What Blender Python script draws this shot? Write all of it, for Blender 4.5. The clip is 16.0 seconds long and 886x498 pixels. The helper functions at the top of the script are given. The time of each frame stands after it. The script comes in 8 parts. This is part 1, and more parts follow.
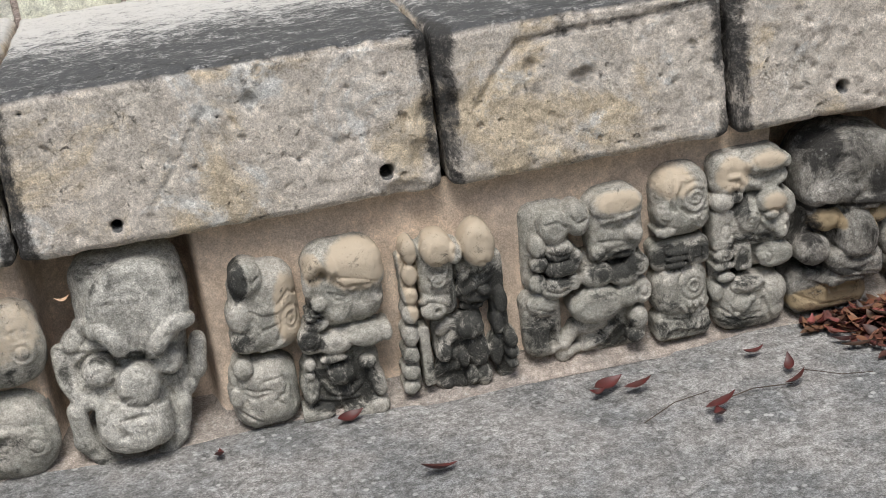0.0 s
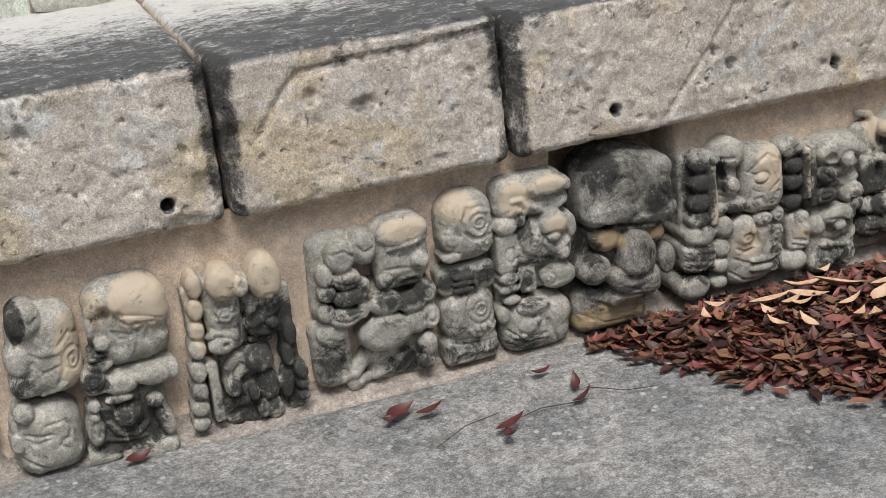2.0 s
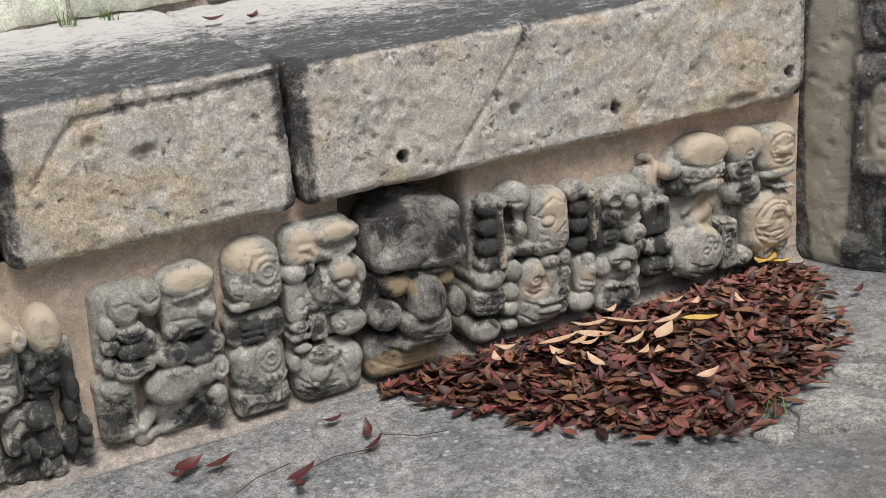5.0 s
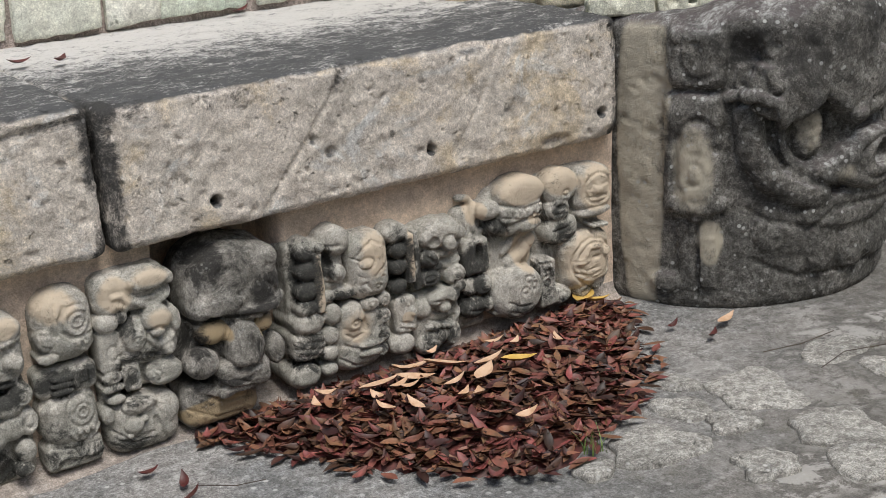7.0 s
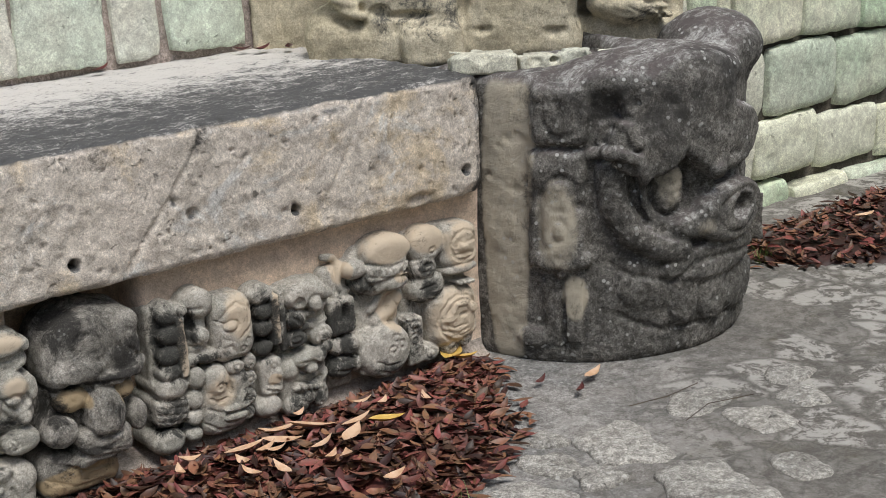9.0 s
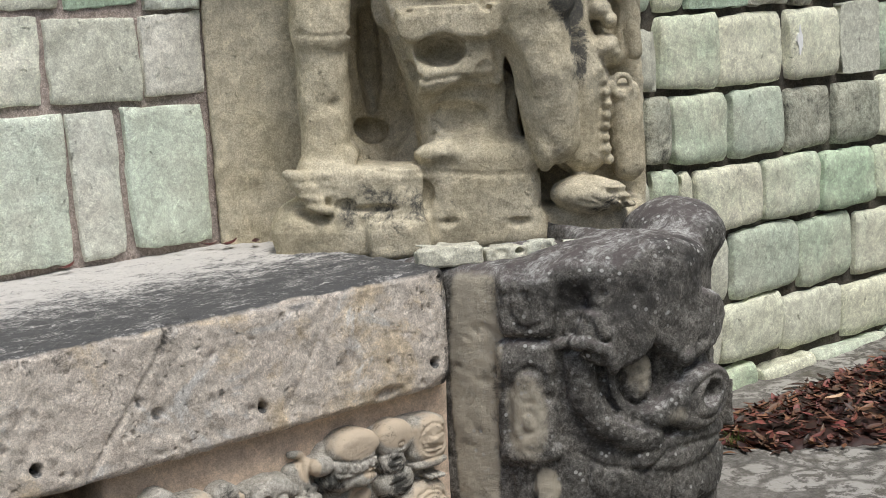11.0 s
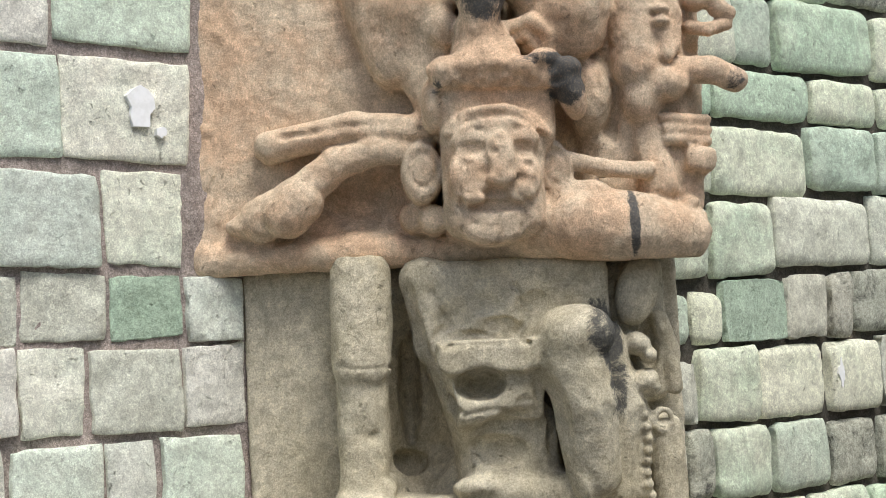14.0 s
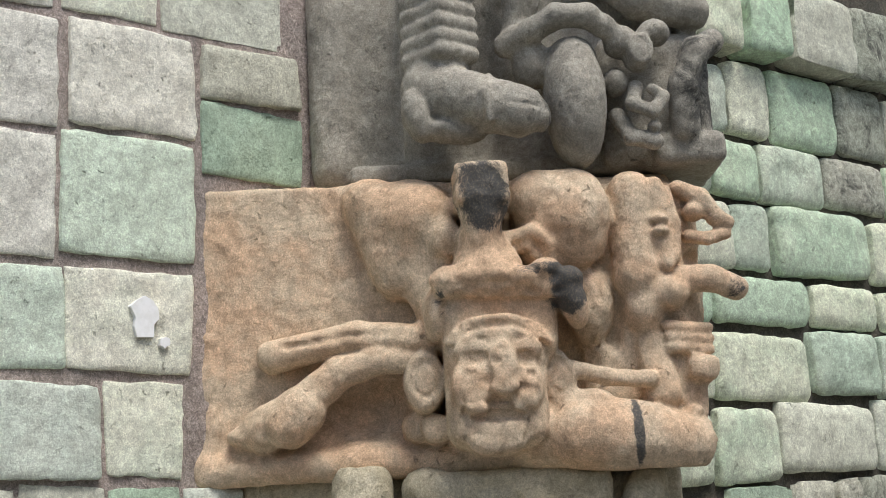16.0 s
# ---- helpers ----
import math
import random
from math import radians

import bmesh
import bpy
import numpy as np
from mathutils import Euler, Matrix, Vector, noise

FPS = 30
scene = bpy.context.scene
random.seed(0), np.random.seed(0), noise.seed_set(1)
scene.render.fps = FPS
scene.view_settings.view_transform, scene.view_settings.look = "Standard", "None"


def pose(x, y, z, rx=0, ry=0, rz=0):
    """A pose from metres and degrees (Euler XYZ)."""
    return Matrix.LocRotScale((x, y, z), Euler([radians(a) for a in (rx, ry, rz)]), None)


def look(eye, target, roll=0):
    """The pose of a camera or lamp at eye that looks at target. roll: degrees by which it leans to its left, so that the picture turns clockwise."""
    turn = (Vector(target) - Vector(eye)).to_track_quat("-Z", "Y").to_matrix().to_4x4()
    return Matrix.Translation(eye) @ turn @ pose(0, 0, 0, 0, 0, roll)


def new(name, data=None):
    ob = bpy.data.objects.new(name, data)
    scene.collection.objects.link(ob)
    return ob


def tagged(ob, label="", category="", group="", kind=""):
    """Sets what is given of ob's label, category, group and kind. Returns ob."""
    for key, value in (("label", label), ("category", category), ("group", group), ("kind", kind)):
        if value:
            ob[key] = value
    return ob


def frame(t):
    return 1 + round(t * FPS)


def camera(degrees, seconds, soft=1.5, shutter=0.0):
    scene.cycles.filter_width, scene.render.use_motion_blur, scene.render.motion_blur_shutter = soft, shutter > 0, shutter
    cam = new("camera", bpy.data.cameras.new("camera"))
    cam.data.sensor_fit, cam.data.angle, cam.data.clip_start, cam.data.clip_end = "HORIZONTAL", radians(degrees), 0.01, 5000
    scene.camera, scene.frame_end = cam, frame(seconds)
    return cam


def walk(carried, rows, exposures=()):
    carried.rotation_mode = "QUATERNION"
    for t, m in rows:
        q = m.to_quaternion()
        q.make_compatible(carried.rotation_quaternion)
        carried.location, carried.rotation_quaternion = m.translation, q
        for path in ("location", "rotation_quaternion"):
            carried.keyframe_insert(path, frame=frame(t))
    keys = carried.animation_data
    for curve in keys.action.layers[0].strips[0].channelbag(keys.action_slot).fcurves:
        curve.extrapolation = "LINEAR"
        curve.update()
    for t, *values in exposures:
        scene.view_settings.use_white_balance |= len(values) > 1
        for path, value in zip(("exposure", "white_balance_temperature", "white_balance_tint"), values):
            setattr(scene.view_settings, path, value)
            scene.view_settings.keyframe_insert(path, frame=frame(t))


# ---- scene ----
cam = camera(34.957, 16.0, soft=0.7)
walk(cam, [
    (0, look((-2.369, -2.597, 1.329), (-2.0792, -0.7503, 0.6172), -7.55)),
    (0.5, look((-2.361, -2.598, 1.327), (-1.9746, -0.7632, 0.6321), -6.95)),
    (1, look((-2.354, -2.600, 1.326), (-1.9022, -0.7836, 0.6196), -6.76)),
    (1.5, look((-2.346, -2.601, 1.324), (-1.8477, -0.7991, 0.6135), -6.71)),
    (2, look((-2.339, -2.602, 1.322), (-1.7722, -0.8180, 0.6184), -6.46)),
    (2.5, look((-2.331, -2.604, 1.321), (-1.7486, -0.8250, 0.6156), -6.70)),
    (3, look((-2.323, -2.605, 1.319), (-1.6790, -0.8417, 0.6299), -6.50)),
    (3.2, look((-2.320, -2.606, 1.319), (-1.6670, -0.8518, 0.6134), -6.48)),
    (5.3, look((-2.279, -2.611, 1.319), (-1.4315, -0.9226, 0.6610), -4.50)),
    (5.5, look((-2.274, -2.611, 1.319), (-1.4110, -0.9287, 0.6676), -4.38)),
    (6, look((-2.263, -2.612, 1.320), (-1.3468, -0.9573, 0.6702), -4.14)),
    (6.5, look((-2.252, -2.613, 1.321), (-1.2773, -0.9878, 0.6819), -4.02)),
    (7, look((-2.240, -2.614, 1.322), (-1.2092, -1.0225, 0.6872), -3.54)),
    (7.5, look((-2.229, -2.615, 1.323), (-1.1490, -1.0516, 0.7002), -3.07)),
    (8, look((-2.218, -2.616, 1.324), (-1.0933, -1.0801, 0.7115), -2.87)),
    (8.2, look((-2.216, -2.616, 1.326), (-1.0753, -1.0900, 0.7175), -2.75)),
    (10.3, look((-2.198, -2.607, 1.353), (-0.9515, -1.1060, 0.9157), -3.57)),
    (10.5, look((-2.197, -2.607, 1.356), (-0.9400, -1.1041, 0.9515), -3.60)),
    (11, look((-2.192, -2.605, 1.362), (-0.9250, -1.0929, 1.0328), -3.47)),
    (11.5, look((-2.188, -2.603, 1.369), (-0.9203, -1.0750, 1.1254), -3.24)),
    (12, look((-2.184, -2.601, 1.375), (-0.9189, -1.0597, 1.2158), -3.24)),
    (12.5, look((-2.184, -2.603, 1.384), (-0.9161, -1.0582, 1.2944), -2.99)),
    (13, look((-2.184, -2.605, 1.392), (-0.9149, -1.0589, 1.3571), -2.93)),
    (13.5, look((-2.183, -2.607, 1.401), (-0.9208, -1.0557, 1.4272), -3.10)),
    (14, look((-2.183, -2.609, 1.409), (-0.9278, -1.0562, 1.5274), -2.97)),
    (14.5, look((-2.183, -2.611, 1.418), (-0.9383, -1.0561, 1.6017), -3.14)),
    (15, look((-2.183, -2.613, 1.426), (-0.9334, -1.0696, 1.6663), -2.93)),
    (15.5, look((-2.183, -2.615, 1.435), (-0.9246, -1.0911, 1.7442), -3.26)),
    (16, look((-2.183, -2.617, 1.443), (-0.9428, -1.0977, 1.8375), -3.23)),
], [(0.0, 0.10, 6050, 9), (8.0, 0.0, 6050, 9), (11.0, 0.03, 6100, 9), (12.5, 0.13, 6100, 9), (14.5, 0.26, 6100, 9), (16.0, 0.06, 6100, 9)])

# ---- light: an overcast day ----
world = bpy.data.worlds.new("overcast_sky")
scene.world = world
world.use_nodes = True
wn = world.node_tree.nodes
sky = wn.new("ShaderNodeTexSky")
sky.sky_type = "NISHITA"
sky.sun_disc = False
sky.sun_elevation = radians(63)
sky.sun_rotation = radians(187)
sky.air_density, sky.dust_density, sky.ozone_density = 1.0, 4.0, 0.4
wn["Background"].inputs["Strength"].default_value = 0.12
world.node_tree.links.new(sky.outputs[0], wn["Background"].inputs["Color"])
sun_data = bpy.data.lights.new("sun", "SUN")
sun_data.energy, sun_data.angle, sun_data.color = 2.65, radians(24), (1.0, 0.95, 0.87)
sun = new("sun", sun_data)
sun.matrix_world = look((-0.5, -3.9, 7.8), (0, 0, 0))


# ---- materials ----
def mat_new(name):
    m = bpy.data.materials.new(name)
    m.use_nodes = True
    return m, m.node_tree.nodes, m.node_tree.links, m.node_tree.nodes["Principled BSDF"]


def tex(nodes, links, pos, scale, detail=5.0, rough=0.6, distort=0.0, kind="noise"):
    if kind == "noise":
        n = nodes.new("ShaderNodeTexNoise")
        n.inputs["Detail"].default_value, n.inputs["Roughness"].default_value = detail, rough
        n.inputs["Distortion"].default_value = distort
    else:
        n = nodes.new("ShaderNodeTexVoronoi")
    n.inputs["Scale"].default_value = scale
    links.new(pos, n.inputs["Vector"])
    return n.outputs[0]


def ramp(nodes, links, value, a, b, lo=0.0, hi=1.0):
    n = nodes.new("ShaderNodeMapRange")
    n.interpolation_type = "SMOOTHSTEP"
    for key, v in (("From Min", a), ("From Max", b), ("To Min", lo), ("To Max", hi)):
        n.inputs[key].default_value = v
    links.new(value, n.inputs["Value"])
    return n.outputs["Result"]


def calc(nodes, links, op, a, b, free=False):
    n = nodes.new("ShaderNodeMath")
    n.operation = op
    n.use_clamp = not free and op in ("ADD", "MULTIPLY", "SUBTRACT")
    for slot, v in ((0, a), (1, b)):
        if isinstance(v, (int, float)):
            n.inputs[slot].default_value = v
        else:
            links.new(v, n.inputs[slot])
    return n.outputs[0]


def blend(nodes, links, fac, a, b, how="MIX"):
    n = nodes.new("ShaderNodeMix")
    n.data_type, n.blend_type = "RGBA", how
    for slot, v in ((0, fac), (6, a), (7, b)):
        if isinstance(v, (int, float)):
            n.inputs[slot].default_value = v
        elif isinstance(v, tuple):
            n.inputs[slot].default_value = (*v, 1)
        else:
            links.new(v, n.inputs[slot])
    return n.outputs[2]


def stone(name, c1, c2, dark=(0.05, 0.048, 0.042), dark_at=(0.62, 0.78), scale=1.0, specks=0.0, pale=(0.6, 0.6, 0.56), bump=0.5,
          crust=None, tan=None, vary=0.0, streak=0.0, pits=0.35, rough=0.92, gritty=1.0, wash=False, ochre=None):
    """Weathered tuff or limestone: two tones, lichen stains, pale specks, grain and pits. crust: the tone of upward faces."""
    m, nodes, links, bsdf = mat_new(name)
    geo = nodes.new("ShaderNodeNewGeometry")
    pos = geo.outputs["Position"]
    if vary:
        info = nodes.new("ShaderNodeObjectInfo")
        push = nodes.new("ShaderNodeVectorMath")
        push.operation = "MULTIPLY_ADD"
        push.inputs[1].default_value = (37, 19, 53)
        links.new(info.outputs["Random"], push.inputs[0])
        links.new(pos, push.inputs[2])
        pos = push.outputs[0]
    broad = tex(nodes, links, pos, 4.5 * scale, 6, 0.62)
    mid = tex(nodes, links, pos, 21 * scale, 8, 0.68, 0.3)
    fine = tex(nodes, links, pos, 170 * scale, 5, 0.75)
    small = tex(nodes, links, pos, 62 * scale, 6, 0.72, 0.2)
    if vary:
        pick = nodes.new("ShaderNodeTexWhiteNoise")
        pick.noise_dimensions = "1D"
        links.new(calc(nodes, links, "MULTIPLY", info.outputs["Random"], 0.77), pick.inputs["W"])
        both = calc(nodes, links, "ADD", calc(nodes, links, "MULTIPLY", broad, 0.6), calc(nodes, links, "MULTIPLY", pick.outputs["Value"], 0.55))
        col = blend(nodes, links, ramp(nodes, links, both, 0.32, 0.82), c1, c2)
    else:
        col = blend(nodes, links, ramp(nodes, links, broad, 0.38, 0.62), c1, c2)
    if vary:
        hue = nodes.new("ShaderNodeHueSaturation")
        links.new(ramp(nodes, links, info.outputs["Random"], 0, 1, 0.5 - 0.035 * vary, 0.5 + 0.05 * vary), hue.inputs["Hue"])
        wn2 = nodes.new("ShaderNodeTexWhiteNoise")
        wn2.noise_dimensions = "1D"
        links.new(info.outputs["Random"], wn2.inputs["W"])
        links.new(ramp(nodes, links, wn2.outputs["Value"], 0, 1, 1 - 0.6 * vary, 1 + 0.35 * vary), hue.inputs["Saturation"])
        links.new(ramp(nodes, links, wn2.outputs["Value"], 0, 1, 1 - 0.16 * vary, 1 + 0.2 * vary), hue.inputs["Value"])
        links.new(col, hue.inputs["Color"])
        col = hue.outputs["Color"]
    if ochre:
        spread = tex(nodes, links, pos, 3.1 * scale, 9, 0.72, 0.5)
        col = blend(nodes, links, ramp(nodes, links, spread, 0.50, 0.62, 0, 0.8), col, ochre)
        lime = tex(nodes, links, pos, 5.3 * scale, 10, 0.76, 0.8)
        col = blend(nodes, links, ramp(nodes, links, lime, 0.54, 0.64, 0, 0.75), col, (0.64, 0.64, 0.62))
    col = blend(nodes, links, 1.0, col, blend(nodes, links, ramp(nodes, links, mid, 0.32, 0.68), (0.80, 0.79, 0.775), (1.16, 1.16, 1.15)), "MULTIPLY")
    col = blend(nodes, links, 1.0, col, blend(nodes, links, ramp(nodes, links, fine, 0.36, 0.64), (0.92 - 0.22 * gritty,) * 3, (1.07 + 0.18 * gritty,) * 3), "MULTIPLY")
    col = blend(nodes, links, 1.0, col, blend(nodes, links, ramp(nodes, links, small, 0.40, 0.60), (1 - 0.32 * gritty, 1 - 0.33 * gritty, 1 - 0.34 * gritty), (1 + 0.2 * gritty,) * 3), "MULTIPLY")
    grain = tex(nodes, links, pos, 330 * scale ** 0.3, 3, 0.8)
    col = blend(nodes, links, 1.0, col, blend(nodes, links, ramp(nodes, links, grain, 0.36, 0.62), (0.90 - 0.32 * min(gritty, 1),) * 3, (1.09 + 0.20 * min(gritty, 1),) * 3), "MULTIPLY")
    scuff = tex(nodes, links, pos, 34 * scale, 12, 0.82, 0.5)
    where = ramp(nodes, links, tex(nodes, links, pos, 6 * scale, 4, 0.6), 0.40, 0.62)
    col = blend(nodes, links, calc(nodes, links, "MULTIPLY", ramp(nodes, links, scuff, 0.52, 0.60), calc(nodes, links, "MULTIPLY", where, 0.55 * gritty)), col, blend(nodes, links, 1.0, col, (1.45, 1.46, 1.5), "MULTIPLY"))
    col = blend(nodes, links, calc(nodes, links, "MULTIPLY", ramp(nodes, links, scuff, 0.36, 0.46, 1, 0), calc(nodes, links, "SUBTRACT", 0.8 * gritty, calc(nodes, links, "MULTIPLY", where, 0.45))), col, blend(nodes, links, 1.0, col, (0.45, 0.44, 0.42), "MULTIPLY"))
    if tan:
        at = nodes.new("ShaderNodeAttribute")
        at.attribute_name = "tan"
        mask = ramp(nodes, links, calc(nodes, links, "ADD", at.outputs["Fac"], calc(nodes, links, "MULTIPLY", mid, 0.8)), 0.55, 1.0)
        col = blend(nodes, links, mask, col, tan)
    if crust:
        sep = nodes.new("ShaderNodeSeparateXYZ")
        links.new(geo.outputs["Normal"], sep.inputs[0])
        stretch = nodes.new("ShaderNodeVectorMath")
        stretch.operation = "MULTIPLY"
        stretch.inputs[1].default_value = (1.0, 1.6, 1.0)
        links.new(pos, stretch.inputs[0])
        flow = tex(nodes, links, stretch.outputs[0], 13, 15, 0.9, 0.2)
        up = ramp(nodes, links, calc(nodes, links, "ADD", sep.outputs["Z"], calc(nodes, links, "MULTIPLY", flow, 0.4)), 0.55, 1.0)
        light = flow
        if wash:
            place = nodes.new("ShaderNodeSeparateXYZ")
            links.new(pos, place.inputs[0])
            light = calc(nodes, links, "ADD", flow, ramp(nodes, links, place.outputs["Y"], 0.15, 0.75, -0.30, -0.12))
            light = calc(nodes, links, "ADD", light, calc(nodes, links, "MULTIPLY", tex(nodes, links, stretch.outputs[0], 70, 8, 0.85), 0.52))
        top = blend(nodes, links, ramp(nodes, links, light, 0.47, 0.62), crust, pale)
        col = blend(nodes, links, up, col, top)
    # vertex marks that darken: real lichen stains, and shade painted into some creases
    st = nodes.new("ShaderNodeAttribute")
    st.attribute_name = "stain_shade"
    blotch = tex(nodes, links, pos, 7.5 * scale, 15, 0.84, 0.5)
    amount = calc(nodes, links, "ADD", blotch, calc(nodes, links, "MULTIPLY", st.outputs["Fac"], 0.17))
    dm = ramp(nodes, links, amount, *dark_at)
    if streak:
        drip = nodes.new("ShaderNodeVectorMath")
        drip.operation = "MULTIPLY"
        drip.inputs[1].default_value = (9, 9, 1.3)
        links.new(pos, drip.inputs[0])
        run = tex(nodes, links, drip.outputs[0], 1.6, 6, 0.7)
        dm = calc(nodes, links, "ADD", dm, ramp(nodes, links, run, 0.62, 0.78, 0, streak))
    dm = calc(nodes, links, "MULTIPLY", dm, ramp(nodes, links, fine, 0.28, 0.55, 0.72, 1.0))
    col = blend(nodes, links, dm, col, dark)
    if specks:
        dots = tex(nodes, links, pos, 42 * scale, kind="voronoi")
        some = calc(nodes, links, "MULTIPLY", ramp(nodes, links, dots, 0.16, 0.26, 1, 0), ramp(nodes, links, tex(nodes, links, pos, 9 * scale, 3), 0.45, 0.65))
        col = blend(nodes, links, calc(nodes, links, "MULTIPLY", some, specks), col, pale)
    links.new(col, bsdf.inputs["Base Color"])
    bsdf.inputs["Roughness"].default_value = rough
    bsdf.inputs["Specular IOR Level"].default_value = 0.25
    height = calc(nodes, links, "ADD", calc(nodes, links, "MULTIPLY", mid, 0.35), calc(nodes, links, "MULTIPLY", fine, 0.05 + 0.2 * gritty), free=True)
    height = calc(nodes, links, "ADD", height, calc(nodes, links, "MULTIPLY", small, 0.4), free=True)
    height = calc(nodes, links, "ADD", height, calc(nodes, links, "MULTIPLY", grain, 0.12), free=True)
    if pits:
        hollow = ramp(nodes, links, tex(nodes, links, pos, 48 * scale, 6, 0.66, 0.8), 0.30, 0.40)
        few = ramp(nodes, links, tex(nodes, links, pos, 11 * scale, 3), 0.46, 0.60, 1, 0)
        hollow = calc(nodes, links, "MAXIMUM", hollow, few)
        height = calc(nodes, links, "ADD", height, calc(nodes, links, "MULTIPLY", hollow, pits), free=True)
    # the pits are coloured dark, for their dirt and for shade painted in
    if pits:
        pit_dirt_shade = calc(nodes, links, "MULTIPLY", calc(nodes, links, "SUBTRACT", 1.0, hollow), min(1.0, pits) * 0.7)
        links.new(blend(nodes, links, pit_dirt_shade, col, dark), bsdf.inputs["Base Color"])
    b = nodes.new("ShaderNodeBump")
    b.inputs["Strength"].default_value, b.inputs["Distance"].default_value = min(1.0, bump * 1.4), 0.009
    links.new(height, b.inputs["Height"])
    links.new(b.outputs[0], bsdf.inputs["Normal"])
    return m


def plain(name, c1, c2, rough=0.6, island=False, scale=40):
    m, nodes, links, bsdf = mat_new(name)
    geo = nodes.new("ShaderNodeNewGeometry")
    col = blend(nodes, links, ramp(nodes, links, tex(nodes, links, geo.outputs["Position"], scale, 4), 0.35, 0.65), c1, c2)
    if island:
        hue = nodes.new("ShaderNodeHueSaturation")
        links.new(ramp(nodes, links, geo.outputs["Random Per Island"], 0, 1, 0.485, 0.532), hue.inputs["Hue"])
        w = nodes.new("ShaderNodeTexWhiteNoise")
        w.noise_dimensions = "1D"
        links.new(geo.outputs["Random Per Island"], w.inputs["W"])
        links.new(ramp(nodes, links, w.outputs["Value"], 0, 1, 0.3, 2.5), hue.inputs["Value"])
        links.new(col, hue.inputs["Color"])
        col = hue.outputs["Color"]
    links.new(col, bsdf.inputs["Base Color"])
    bsdf.inputs["Roughness"].default_value = rough
    return m


SLAB = stone("weathered_slab", (0.63, 0.57, 0.50), (0.56, 0.51, 0.445), dark=(0.05, 0.048, 0.045), dark_at=(0.58, 0.72), specks=0.25, crust=(0.085, 0.085, 0.084), pale=(0.56, 0.54, 0.51),
             bump=0.9, streak=0.22, pits=0.75, gritty=0.5, wash=True, ochre=(0.58, 0.48, 0.335))
GLYPH = stone("carved_tuff", (0.47, 0.445, 0.395), (0.34, 0.33, 0.29), dark=(0.04, 0.04, 0.036), dark_at=(0.535, 0.66), scale=2.2, tan=(0.53, 0.445, 0.335), bump=0.5, pits=0.35, gritty=0.5)
SKULL_PALE = stone("pale_skull_tuff", (0.58, 0.56, 0.51), (0.42, 0.41, 0.37), dark=(0.05, 0.05, 0.044), dark_at=(0.54, 0.70), scale=1.8, bump=0.7, pits=0.5, gritty=0.7)
SKULL_DARK = stone("dark_skull_tuff", (0.36, 0.34, 0.305), (0.23, 0.22, 0.195), dark=(0.035, 0.033, 0.03), dark_at=(0.47, 0.63), scale=1.8, specks=0.2, tan=(0.40, 0.31, 0.19), bump=0.7, gritty=0.7)
MASK = stone("blackened_mask_tuff", (0.20, 0.19, 0.172), (0.12, 0.116, 0.106), dark=(0.045, 0.043, 0.04), dark_at=(0.5, 0.7), specks=0.85, pale=(0.5, 0.5, 0.47),
             tan=(0.47, 0.425, 0.335), bump=0.8, crust=(0.115, 0.10, 0.095), gritty=1.2)
FIG_LOW = stone("olive_figure_tuff", (0.47, 0.42, 0.30), (0.56, 0.51, 0.385), dark=(0.08, 0.078, 0.07), dark_at=(0.60, 0.71), scale=1.0, bump=0.7, pits=0.5, gritty=0.35)
FIG_MID = stone("orange_figure_tuff", (0.61, 0.43, 0.285), (0.62, 0.50, 0.36), dark=(0.085, 0.082, 0.076), dark_at=(0.63, 0.73), scale=1.0, bump=0.7, pits=0.5, gritty=0.3)
FIG_TOP = stone("grey_figure_tuff", (0.40, 0.37, 0.31), (0.31, 0.29, 0.245), dark=(0.07, 0.068, 0.06), dark_at=(0.59, 0.72), scale=1.0, bump=0.7, pits=0.5, gritty=0.35)
BLOCK_L = stone("green_tuff_block", (0.63, 0.70, 0.585), (0.76, 0.745, 0.63), dark=(0.09, 0.095, 0.08), dark_at=(0.64, 0.82), scale=1.2, vary=0.35, bump=0.8, pits=0.6, gritty=0.35)
BLOCK_R = stone("mossy_tuff_block", (0.51, 0.62, 0.47), (0.72, 0.72, 0.575), dark=(0.06, 0.06, 0.05), dark_at=(0.57, 0.74), scale=1.2, vary=0.35, bump=0.75, pits=0.6, specks=0.2, gritty=0.4)
BLOCK_G = stone("deep_green_tuff_block", (0.38, 0.49, 0.37), (0.46, 0.55, 0.43), dark=(0.07, 0.08, 0.06), dark_at=(0.6, 0.8), scale=1.2, vary=0.06, bump=0.8, pits=0.5, gritty=0.4)
BLOCK_P = stone("pinkish_tuff_block", (0.56, 0.55, 0.45), (0.62, 0.63, 0.53), dark=(0.08, 0.078, 0.07), dark_at=(0.6, 0.8), scale=1.2, vary=0.06, bump=0.8, pits=0.5, gritty=0.4)
BLOCK_B = stone("blackened_tuff_block", (0.40, 0.42, 0.34), (0.52, 0.51, 0.42), dark=(0.07, 0.07, 0.06), dark_at=(0.48, 0.64), scale=1.2, vary=0.06, bump=0.8, pits=0.5, gritty=0.6)
MORTAR = stone("lime_mortar", (0.46, 0.385, 0.345), (0.36, 0.31, 0.28), dark=(0.07, 0.065, 0.06), dark_at=(0.56, 0.74), scale=2.0, bump=0.8, gritty=0.8)
MORTAR_D = stone("earthy_joint_fill", (0.12, 0.105, 0.085), (0.075, 0.07, 0.058), dark=(0.03, 0.028, 0.024), dark_at=(0.5, 0.7), scale=2.0, bump=0.8, gritty=0.8)
